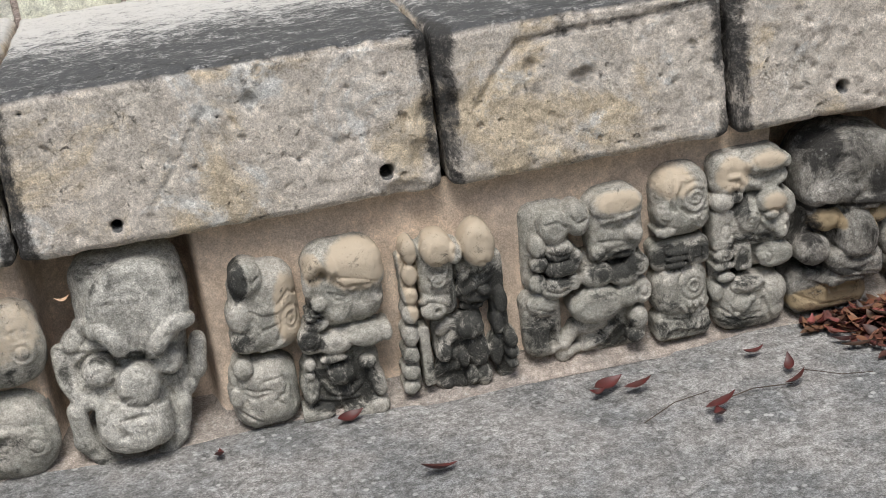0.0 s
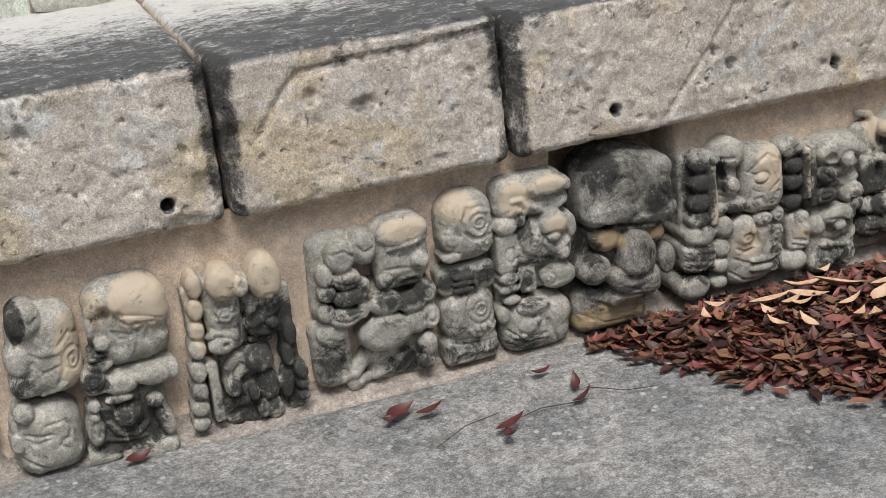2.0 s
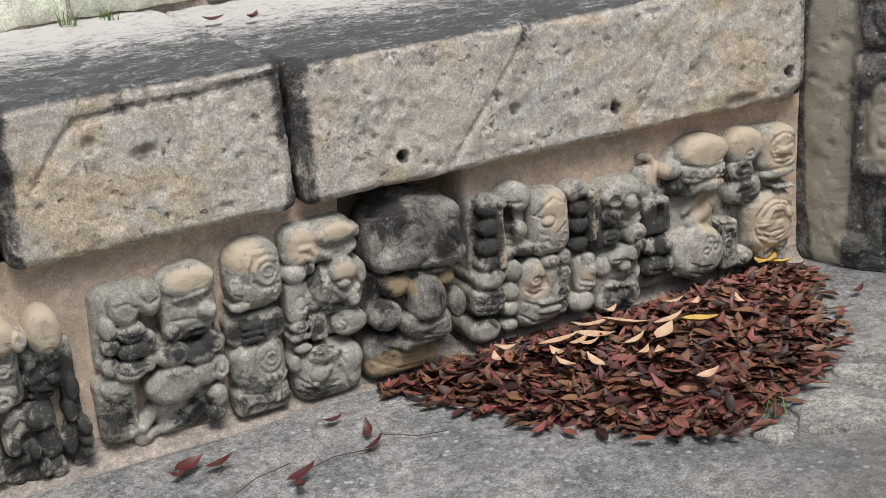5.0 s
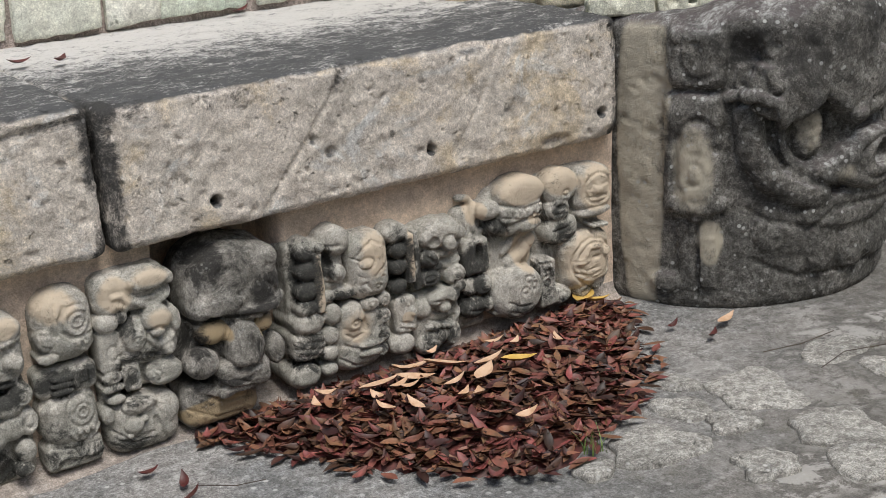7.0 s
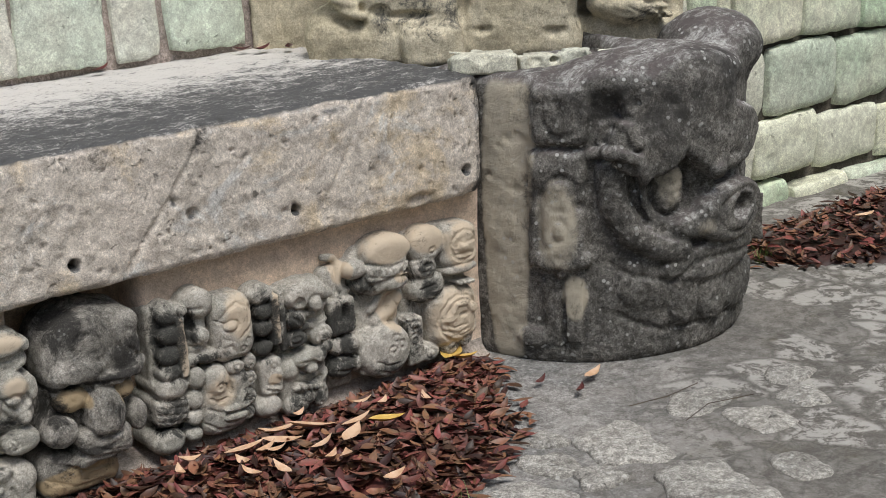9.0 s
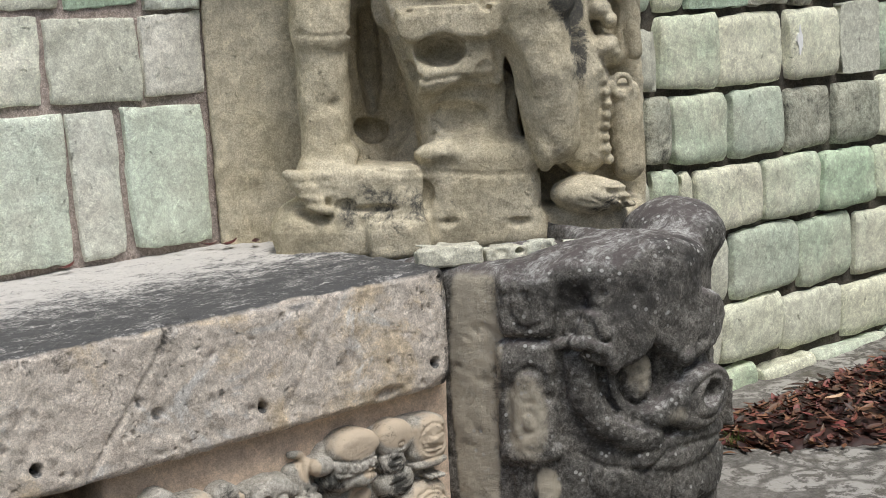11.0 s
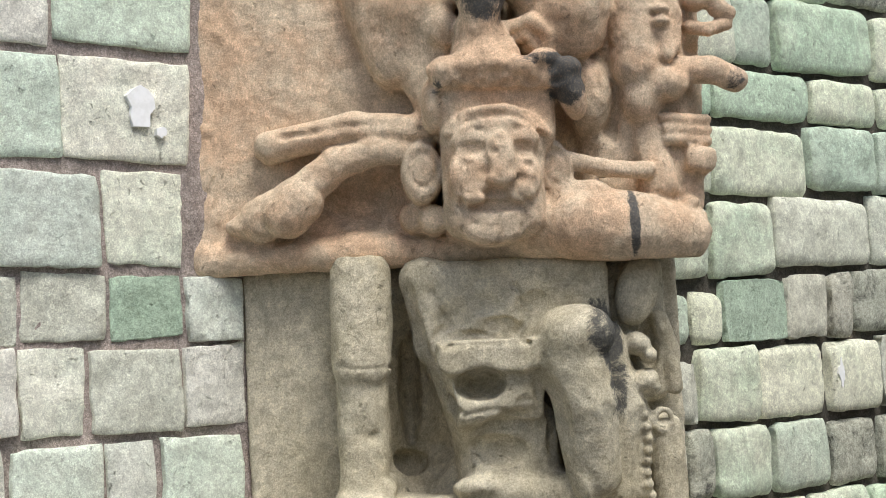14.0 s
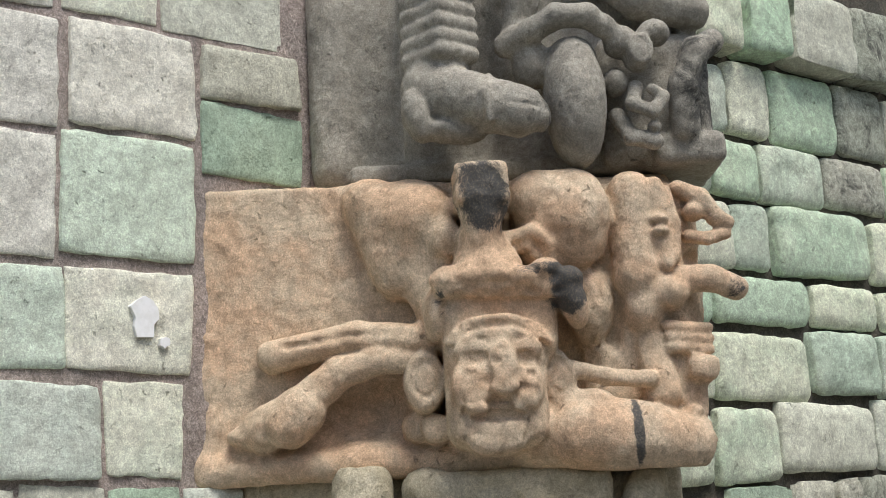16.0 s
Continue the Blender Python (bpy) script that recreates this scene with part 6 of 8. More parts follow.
c.loop(-0.311, 0.148, 0.021, 0.017, 0.0034)
c.loop(-0.324, 0.122, 0.022, 0.016, 0.0034)
c.loop(-0.294, 0.129, 0.016, 0.019, 0.0034)
c.cutline([(-0.372, 0.102), (-0.342, 0.085), (-0.308, 0.082)], 0.0038)
c.cutline([(-0.286, 0.161), (-0.269, 0.116), (-0.286, 0.081)], 0.0038)
c.cutline([(-0.369, 0.076), (-0.326, 0.059)], 0.003)
c.lobe(-0.377, 0.076, 0.051, 0.029, -0.006)
c.mark("tan", -0.308, 0, 0.373, 0.067, 0.1, 0.035, 1.0)
c.mark("tan", -0.297, 0, 0.212, 0.040, 0.1, 0.050, 1.0)
c.mark("tan", -0.440, 0, 0.346, 0.024, 0.1, 0.041, 0.8)
c.mark("tan", -0.278, 0, 0.295, 0.021, 0.1, 0.014, 1.0)
c.mark("stain_shade", -0.449, 0, 0.221, 0.049, 0.1, 0.056, 1.1)
c.mark("stain_shade", -0.456, 0, 0.122, 0.049, 0.1, 0.050, 0.9)
c.mark("stain_shade", -0.381, 0, 0.283, 0.033, 0.1, 0.035, 0.7)
c.mark("stain_shade", -0.343, 0, 0.069, 0.051, 0.1, 0.022, 0.4)
glyph_done(c, 10)

c = glyph(-0.245, -0.008, "cream carved stone with two framed faces in oval cartouches")
c.slab(-0.148, 0.236, 0.213, 0.309, -0.040, 0.030)
c.lobe(-0.184, 0.351, 0.109, 0.095, 0.002)
c.loop(-0.177, 0.338, 0.021, 0.016, 0.0034)
c.lobe(-0.197, 0.296, 0.078, 0.069, 0.004)
c.cutline([(-0.218, 0.312), (-0.189, 0.313), (-0.169, 0.292)], 0.0038)
c.dent(-0.195, 0.304, 0.030, 0.012, 0.01)
c.cutline([(-0.215, 0.288), (-0.183, 0.287)], 0.003)
c.lobe(-0.193, 0.242, 0.099, 0.079, 0.002)
c.cutline([(-0.219, 0.245), (-0.174, 0.249)], 0.0038)
c.lobe(-0.160, 0.246, 0.043, 0.059, 0.000)
c.slab(-0.087, 0.330, 0.113, 0.114, 0.010, 0.030)
c.loop(-0.081, 0.332, 0.088, 0.079, 0.004)
c.lobe(-0.081, 0.330, 0.070, 0.061, 0.014)
c.cutline([(-0.104, 0.348), (-0.088, 0.341)], 0.003)
c.cutline([(-0.079, 0.340), (-0.047, 0.342)], 0.003)
c.lobe(-0.083, 0.328, 0.024, 0.020, 0.020)
c.loop(-0.108, 0.338, 0.014, 0.012, 0.0022)
c.loop(-0.109, 0.317, 0.016, 0.012, 0.0022)
c.cutline([(-0.102, 0.311), (-0.080, 0.311), (-0.056, 0.309)], 0.0038)
c.lobe(-0.091, 0.272, 0.106, 0.027, 0.006)
c.ridge([(-0.132, 0.260), (-0.092, 0.236), (-0.050, 0.234), (-0.034, 0.250)], 0.008)
c.ridge([(-0.129, 0.237), (-0.084, 0.216), (-0.046, 0.218)], 0.006)
c.lobe(-0.098, 0.236, 0.011, 0.010, 0.014)
c.lobe(-0.085, 0.235, 0.011, 0.010, 0.014)
c.lobe(-0.072, 0.234, 0.011, 0.010, 0.014)
c.lobe(-0.059, 0.234, 0.011, 0.010, 0.014)
c.slab(-0.115, 0.150, 0.154, 0.153, 0.014, 0.042)
c.loop(-0.109, 0.147, 0.129, 0.123, 0.0042)
c.loop(-0.103, 0.147, 0.103, 0.096, 0.0034)
c.ridge([(-0.132, 0.164), (-0.119, 0.185), (-0.085, 0.183), (-0.071, 0.159)], 0.005)
c.dent(-0.097, 0.156, 0.030, 0.012, 0.006)
c.lobe(-0.065, 0.165, 0.026, 0.030, 0.020)
c.cutline([(-0.161, 0.141), (-0.128, 0.126), (-0.091, 0.127)], 0.0038)
c.cutline([(-0.162, 0.125), (-0.116, 0.109), (-0.084, 0.114)], 0.0038)
c.lobe(-0.142, 0.152, 0.040, 0.021, 0.019)
c.cutline([(-0.164, 0.157), (-0.133, 0.153)], 0.003)
c.slab(-0.242, 0.117, 0.056, 0.124, 0.000, 0.010)
c.loop(-0.240, 0.158, 0.032, 0.022, 0.0034)
c.loop(-0.242, 0.121, 0.032, 0.030, 0.0034)
c.dent(-0.242, 0.121, 0.014, 0.013, 0.008)
c.cutline([(-0.260, 0.178), (-0.266, 0.066)], 0.0038)
c.lobe(-0.236, 0.160, 0.014, 0.010, 0.008)
c.lobe(-0.197, 0.072, 0.072, 0.051, 0.000)
c.loop(-0.197, 0.072, 0.029, 0.023, 0.0034)
c.lobe(-0.127, 0.073, 0.063, 0.055, 0.000)
c.loop(-0.127, 0.073, 0.029, 0.023, 0.0034)
c.lobe(-0.078, 0.081, 0.056, 0.049, 0.000)
c.loop(-0.078, 0.081, 0.030, 0.023, 0.0034)
c.mark("tan", -0.083, 0, 0.332, 0.055, 0.1, 0.059, 0.9)
c.mark("tan", -0.114, 0, 0.153, 0.083, 0.1, 0.075, 0.8)
c.mark("tan", -0.186, 0, 0.369, 0.053, 0.1, 0.036, 0.8)
c.mark("stain_shade", -0.199, 0, 0.284, 0.044, 0.1, 0.043, 0.7)
c.mark("stain_shade", -0.193, 0, 0.224, 0.053, 0.1, 0.037, 0.6)
c.mark("stain_shade", -0.244, 0, 0.117, 0.035, 0.1, 0.059, 0.7)
c.mark("stain_shade", -0.137, 0, 0.059, 0.083, 0.1, 0.023, 0.7)
glyph_done(c, 11)


# ---- the great mask at the bench's end ----
def build_mask():
    """Carved as a flat relief along s, then bent round the drum that stands at the bench's end."""
    cx, cd, radius = 0.46, -0.12, 0.44
    c = Carving((-0.22, -0.44, -0.03), (1.34, 0.13, 0.86), 0.0066)
    c.melt = 0.006
    c.box(-0.17, 1.30, -0.43, 0.0, -0.02, 0.745, r=0.05, k=0.001)
    c.slab(0.641, 0.624, 0.332, 0.264, 0.030, 0.050)
    c.lobe(0.506, 0.569, 0.196, 0.168, 0.065)
    c.lobe(0.736, 0.556, 0.282, 0.174, 0.060)
    c.lobe(0.601, 0.662, 0.320, 0.180, 0.060)
    c.lobe(0.632, 0.748, 0.203, 0.082, 0.050)
    c.slab(0.296, 0.648, 0.146, 0.155, 0.030, 0.030)
    c.cutline([(0.261, 0.696), (0.256, 0.641), (0.276, 0.602), (0.309, 0.596), (0.335, 0.613), (0.341, 0.668)], 0.008)
    c.cutline([(0.296, 0.683), (0.302, 0.641)], 0.005)
    c.slab(0.284, 0.404, 0.150, 0.325, 0.024, 0.030)
    c.lobe(0.288, 0.501, 0.146, 0.128, 0.034)
    c.cutline([(0.241, 0.252), (0.247, 0.428), (0.265, 0.479), (0.301, 0.499), (0.333, 0.479), (0.337, 0.416)], 0.009)
    c.lobe(0.292, 0.365, 0.086, 0.262, 0.036)
    c.dent(0.291, 0.365, 0.046, 0.073, 0.008)
    c.lobe(0.292, 0.361, 0.032, 0.049, 0.040)
    c.lobe(0.293, 0.282, 0.151, 0.074, 0.032)
    c.cutline([(0.223, 0.258), (0.285, 0.247), (0.353, 0.256)], 0.006)
    c.slab(0.265, 0.141, 0.061, 0.197, 0.006, 0.014)
    c.slab(0.323, 0.151, 0.054, 0.196, 0.012, 0.014)
    c.lobe(0.216, 0.068, 0.096, 0.071, 0.016)
    c.slab(0.359, 0.106, 0.032, 0.167, 0.004, 0.010)
    c.cutline([(0.296, 0.225), (0.292, 0.044)], 0.007)
    c.cutline([(0.348, 0.226), (0.346, 0.045)], 0.006)
    c.cutline([(0.238, 0.207), (0.239, 0.101)], 0.006)
    c.ridge([(0.390, 0.581), (0.398, 0.617), (0.425, 0.632), (0.454, 0.619), (0.464, 0.577)], 0.012)
    c.lobe(0.427, 0.589, 0.052, 0.056, 0.020)
    c.ridge([(0.416, 0.499), (0.426, 0.420), (0.467, 0.349), (0.528, 0.308), (0.596, 0.283)], 0.04)
    c.ridge([(0.369, 0.549), (0.419, 0.560), (0.464, 0.543), (0.485, 0.491), (0.497, 0.419), (0.527, 0.366), (0.576, 0.343), (0.652, 0.337)], 0.017)
    c.cutline([(0.380, 0.534), (0.425, 0.542), (0.457, 0.526), (0.474, 0.469), (0.484, 0.403), (0.519, 0.348), (0.576, 0.321)], 0.008)
    c.dent(0.577, 0.454, 0.125, 0.172, 0.055)
    c.lobe(0.575, 0.446, 0.103, 0.141, 0.008)
    c.cutline([(0.537, 0.471), (0.574, 0.449), (0.619, 0.459)], 0.005)
    c.cutline([(0.547, 0.444), (0.577, 0.426), (0.616, 0.437)], 0.005)
    c.cutline([(0.552, 0.408), (0.578, 0.394), (0.610, 0.402)], 0.004)
    c.dent(0.822, 0.418, 0.158, 0.137, 0.055)
    c.lobe(0.829, 0.416, 0.128, 0.107, 0.004)
    c.ridge([(0.683, 0.487), (0.696, 0.390)], 0.022)
    c.lobe(0.770, 0.356, 0.286, 0.158, 0.058)
    c.loop(0.779, 0.357, 0.183, 0.112, 0.008)
    c.dent(0.781, 0.366, 0.092, 0.070, 0.045)
    c.lobe(0.625, 0.345, 0.114, 0.068, 0.046)
    c.lobe(0.987, 0.278, -0.008, 0.133, 0.050)
    c.slab(0.646, 0.207, 0.441, 0.182, 0.012, 0.050)
    c.lobe(0.738, 0.238, 0.389, 0.107, 0.034)
    c.lobe(0.488, 0.203, 0.128, 0.119, 0.018)
    c.lobe(0.612, 0.154, 0.096, 0.152, 0.022)
    c.lobe(0.712, 0.143, 0.120, 0.155, 0.024)
    c.lobe(0.861, 0.134, 0.244, 0.147, 0.022)
    c.cutline([(0.570, 0.199), (0.636, 0.247), (0.763, 0.243), (0.987, 0.203)], 0.009)
    c.cutline([(0.420, 0.134), (0.549, 0.074), (0.710, 0.069), (0.916, 0.068)], 0.008)
    c.cutline([(0.406, 0.269), (0.460, 0.236), (0.562, 0.208)], 0.007)
    c.mark("tan", 0.144, 0, 0.376, 0.063, 0.1, 0.414, 1.2)
    c.mark("tan", 0.193, 0, 0.568, 0.043, 0.1, 0.213, 0.7)
    c.mark("tan", 0.287, 0, 0.372, 0.054, 0.1, 0.123, 0.55)
    c.mark("tan", 0.325, 0, 0.181, 0.034, 0.1, 0.060, 0.7)
    c.mark("tan", 0.574, 0, 0.455, 0.047, 0.1, 0.065, 0.4)
    c.mark("tan", 0.651, 0, 0.340, 0.037, 0.1, 0.030, 0.4)
    c.mark("stain_shade", 0.585, 0, 0.678, 0.256, 0.1, 0.124, 0.5)
    c.mark("stain_shade", 0.473, 0, 0.337, 0.111, 0.1, 0.102, 0.5)
    c.mark("stain_shade", 0.219, 0, 0.427, 0.021, 0.1, 0.145, 0.4)
    # worn crown, its back rising towards the wall
    c.ball(0.60, -0.10, 0.72, 0.34, 0.16, 0.07, 0.03)
    c.ball(1.02, -0.10, 0.74, 0.20, 0.14, 0.10, 0.03)
    rng = random.Random(6)
    for _ in range(60):
        s, z, r = rng.uniform(0.1, 1.1), rng.uniform(0.03, 0.72), rng.uniform(0.006, 0.018)
        c.dent(s, z, r * 2.4, r * 1.6, rng.uniform(0.003, 0.007))

    def bend(v):
        a, r = v[:, 0] / radius, radius + v[:, 1]
        return np.stack([cx - r * np.cos(a), -(cd + r * np.sin(a)), v[:, 2]], 1)
    ob = c.finish("stone_mask", MASK, rough=0.006, grain=32, chips=0.006, seed=41, bend=bend)
    return tagged(ob, "huge blackened stone mask with goggle eyes and curling bands", "carved mask")


build_mask()

# ---- the crouching figure: three carved courses over the mask ----
UX, UY = 0.78801, -0.61566
NX, NY = -0.61566, -0.78801
FIG = 0.97
FIG_BASIS = Matrix((
    (UX * FIG, NX * FIG, 0, -0.12 + 0.12 * NX + UX * 0.47 * (1 - FIG)),
    (UY * FIG, NY * FIG, 0, 0.80 + 0.12 * NY + UY * 0.47 * (1 - FIG)),
    (0, 0, FIG, 1.39 * (1 - FIG)),
    (0, 0, 0, 1)))


def build_figure_low():
    c = Carving((-0.12, -0.62, 0.66), (1.30, 0.36, 1.64), 0.0075)
    c.box(-0.05, 1.22, -0.58, -0.15, 0.70, 1.615, r=0.02, k=0.01)
    c.box(0.30, 1.20, -0.58, -0.02, 0.68, 0.80, r=0.03, k=0.02)
    # deep hollows beside the legs
    c.ball(0.44, -0.10, 1.22, 0.075, 0.16, 0.30, 0.03, cut=True)
    c.ball(0.43, -0.08, 1.05, 0.08, 0.14, 0.08, 0.02, cut=True)
    # the standing limb with the edge of a kilt
    c.path([(0.30, -0.06, 1.58), (0.295, -0.02, 1.33)], 0.088, 0.085, 0.012)
    c.path([(0.295, -0.035, 1.36), (0.29, -0.02, 1.14), (0.29, -0.01, 1.05)], 0.077, 0.066, 0.004)
    c.ball(0.275, 0.05, 1.14, 0.05, 0.012, 0.06, 0.012, 40, cut=True)
    c.box(0.212, 0.375, -0.2, -0.03, 1.30, 1.605, r=0.06, k=0.02)
    c.box(0.215, 0.365, -0.2, -0.04, 1.02, 1.3, r=0.05, k=0.01)
    c.bar((0.29, -0.01, 1.08), (0.285, 0.01, 0.93), 0.066, 0.07, 0.012)
    # its foot on a broken block
    c.box(0.135, 0.54, -0.15, 0.12, 0.70, 0.815, r=0.035, k=0.015)
    c.ball(0.21, 0.04, 0.79, 0.09, 0.09, 0.09, 0.02)
    c.box(0.29, 0.55, -0.15, 0.115, 0.79, 0.955, r=0.03, k=0.015, turn=-2)
    c.box(0.20, 0.36, -0.15, 0.10, 0.84, 0.985, r=0.045, k=0.02)
    for i in range(4):
        c.ball(0.205 + 0.018 * i, 0.105 + 0.004 * i, 0.945 - 0.030 * i, 0.042, 0.028, 0.018, 0.005, -18)
    c.ball(0.235, 0.125, 0.835, 0.06, 0.03, 0.016, 0.010, -20, cut=True)
    c.box(0.39, 0.56, 0.02, 0.15, 0.70, 0.815, r=0.025, k=0.012, turn=4)
    c.ball(0.46, 0.16, 0.82, 0.10, 0.04, 0.018, 0.010, -6, cut=True)
    c.ball(0.52, 0.14, 0.90, 0.05, 0.04, 0.05, 0.012, 30, cut=True)
    # trunk, broken chest plate and the belt block with its socket
    c.box(0.44, 1.0, -0.35, 0.02, 1.33, 1.61, r=0.04, k=0.02)
    c.bar((0.48, -0.06, 1.56), (0.60, -0.04, 1.16), 0.07, 0.075, 0.02)
    c.box(0.505, 0.80, -0.3, 0.115, 1.29, 1.385, r=0.012, k=0.008)
    c.box(0.525, 0.80, -0.3, 0.085, 1.165, 1.35, r=0.025, k=0.012, turn=-3)
    c.ball(0.58, 0.04, 1.19, 0.07, 0.06, 0.05, 0.015)
    c.ball(0.53, 0.06, 1.19, 0.03, 0.06, 0.05, 0.01, cut=True)
    c.ball(0.72, 0.09, 1.16, 0.09, 0.06, 0.035, 0.008, 12, cut=True)
    c.ball(0.52, 0.10, 1.25, 0.025, 0.05, 0.06, 0.008, 20, cut=True)
    c.ball(0.622, 0.10, 1.262, 0.072, 0.11, 0.047, 0.006, cut=True)
    for x, z, r in ((0.56, 1.45, 0.07), (0.66, 1.52, 0.09), (0.78, 1.47, 0.06), (0.72, 1.40, 0.05)):
        c.ball(x, 0.045, z, r * 1.1, 0.045, r * 0.8, 0.012, 30, cut=True)
    c.box(0.62, 0.74, -0.1, 0.015, 1.42, 1.56, r=0.02, k=0.01, turn=8)
    c.bar((0.415, 0.0, 1.52), (0.475, 0.0, 1.08), 0.03, 0.085, 0.02, cut=True)
    c.bar((0.42, -0.12, 1.45), (0.45, -0.16, 1.08), 0.05, 0.10, 0.02, cut=True)
    # lower trunk and the seat between the legs
    c.bar((0.66, -0.12, 1.16), (0.69, -0.10, 0.98), 0.13, 0.13, 0.03)
    c.box(0.552, 0.885, -0.3, 0.055, 0.68, 1.0, r=0.05, k=0.03)
    c.box(0.57, 0.84, -0.3, 0.0, 0.95, 1.2, r=0.06, k=0.03)
    c.ball(0.60, 0.03, 0.98, 0.07, 0.05, 0.03, 0.02)
    c.box(0.80, 0.90, -0.2, 0.05, 0.70, 0.80, r=0.03, k=0.02)
    # bent knee
    c.path([(0.875, 0.06, 1.36), (0.905, 0.07, 1.20), (0.925, 0.03, 1.0)], 0.105, 0.076, 0.008)
    c.ball(0.895, 0.09, 1.385, 0.105, 0.09, 0.085, 0.012)
    c.ball(0.80, 0.13, 1.18, 0.055, 0.08, 0.13, 0.015, 15, cut=True)
    c.path([(0.97, -0.04, 1.36), (1.02, -0.03, 1.17), (0.99, -0.05, 0.95)], 0.07, 0.06, 0.008)
    c.groove([(0.965, 0.09, 1.40), (0.995, 0.07, 1.22), (0.97, 0.05, 1.03)], 0.012, 0.01)
    c.ball(0.895, 0.06, 0.97, 0.03, 0.05, 0.06, 0.015)
    # small profile face under a hood, bead string, roundel
    c.box(1.0, 1.17, -0.3, -0.08, 1.18, 1.60, r=0.04, k=0.02)
    c.ball(1.085, -0.05, 1.50, 0.06, 0.05, 0.10, 0.02, -15)
    c.ball(1.12, -0.06, 1.345, 0.03, 0.07, 0.085, 0.008, cut=True)
    c.ball(1.075, -0.04, 1.35, 0.04, 0.06, 0.035, 0.01, -20)
    c.ball(1.105, -0.03, 1.315, 0.025, 0.045, 0.025, 0.008)
    c.ball(1.085, -0.03, 1.245, 0.045, 0.05, 0.035, 0.012, 20)
    c.ball(1.115, -0.03, 1.225, 0.02, 0.03, 0.018, 0.006)
    c.path([(1.15, -0.08, 1.42), (1.18, -0.1, 1.33), (1.185, -0.1, 1.22)], 0.025, 0.025, 0.01)
    for i in range(9):
        c.ball(1.065 + 0.012 * math.sin(i * 0.7) + 0.004 * i, -0.02, 1.18 - 0.032 * i, 0.016, 0.03, 0.017, 0.003)
    c.path([(1.15, -0.10, 1.10), (1.155, -0.09, 0.90)], 0.05, 0.048, 0.012)
    c.ring(1.14, -0.055, 1.13, 0.025, 0.03, 0.010, 0.005)
    c.path([(1.05, -0.08, 1.15), (1.02, -0.06, 0.95)], 0.06, 0.07, 0.015)
    # the other foot
    c.box(0.91, 1.14, -0.25, 0.02, 0.70, 0.80, r=0.04, k=0.02)
    c.ball(1.02, 0.0, 0.83, 0.11, 0.09, 0.055, 0.015, -6)
    for i in range(3):
        c.ball(1.085 + 0.012 * i, 0.03, 0.855 - 0.025 * i, 0.045, 0.05, 0.016, 0.005, -8)
    c.groove([(0.95, 0.085, 0.83), (1.06, 0.09, 0.80), (1.12, 0.06, 0.80)], 0.008)
    # broken chest, chipped belt block and knee, worn foot
    c.melt = 0.008
    c.dent(0.422, 1.252, 0.072, 0.360, 0.07)
    c.dent(0.406, 1.032, 0.132, 0.082, 0.06)
    c.dent(0.660, 1.074, 0.204, 0.094, 0.04)
    c.cutline([(0.499, 1.526), (0.546, 1.430), (0.508, 1.404), (0.538, 1.368)], 0.012)
    c.cutline([(0.734, 1.529), (0.766, 1.440), (0.731, 1.398), (0.754, 1.363)], 0.01)
    c.dent(0.642, 1.483, 0.094, 0.062, 0.014)
    c.dent(0.583, 1.400, 0.141, 0.025, 0.016)
    c.dent(0.687, 1.426, 0.094, 0.041, 0.014)
    c.cutline([(0.538, 1.374), (0.645, 1.375), (0.762, 1.372)], 0.007)
    c.cutline([(0.501, 1.334), (0.516, 1.259), (0.572, 1.181), (0.654, 1.192), (0.744, 1.171)], 0.008)
    c.dent(0.534, 1.214, 0.078, 0.063, 0.022)
    c.dent(0.746, 1.203, 0.063, 0.047, 0.014)
    c.dent(0.802, 1.200, 0.069, 0.204, 0.026)
    c.dent(0.820, 1.104, 0.047, 0.110, 0.018)
    c.cutline([(0.800, 1.341), (0.773, 1.264), (0.784, 1.169)], 0.007)
    c.cutline([(0.232, 1.331), (0.297, 1.318), (0.379, 1.323)], 0.006)
    c.dent(0.333, 1.131, 0.063, 0.038, 0.01)
    c.lobe(0.302, 0.983, 0.150, 0.094, 0.050)
    c.cutline([(0.418, 0.953), (0.511, 0.932), (0.574, 0.934)], 0.007)
    c.dent(0.555, 0.866, 0.057, 0.079, 0.02)
    c.dent(0.412, 0.842, 0.141, 0.025, 0.022)
    c.cutline([(0.349, 0.854), (0.378, 0.796), (0.472, 0.791)], 0.006)
    c.dent(0.334, 0.854, 0.063, 0.041, 0.018)
    c.lobe(0.257, 0.943, 0.091, 0.027, 0.115)
    c.lobe(0.260, 0.917, 0.091, 0.027, 0.115)
    c.lobe(0.264, 0.892, 0.091, 0.027, 0.115)
    c.cutline([(0.606, 0.926), (0.731, 0.910), (0.889, 0.910)], 0.006)
    c.dent(0.819, 0.771, 0.079, 0.032, 0.014)
    c.dent(0.614, 0.783, 0.063, 0.025, 0.012)
    c.dent(0.953, 0.907, 0.063, 0.038, 0.02)
    c.cutline([(1.030, 0.863), (1.092, 0.835), (1.122, 0.802)], 0.007)
    c.cutline([(1.020, 0.831), (1.075, 0.804), (1.105, 0.779)], 0.006)
    c.mark("stain_shade", 0.97, 0.10, 1.40, 0.075, 0.2, 0.10, 1.3)
    c.mark("stain_shade", 1.0, 0.05, 1.28, 0.04, 0.2, 0.16, 0.9)
    c.mark("stain_shade", 0.44, 0.1, 0.84, 0.14, 0.2, 0.08, 0.8)
    c.mark("stain_shade", 1.08, 0.02, 0.82, 0.10, 0.2, 0.07, 0.7)
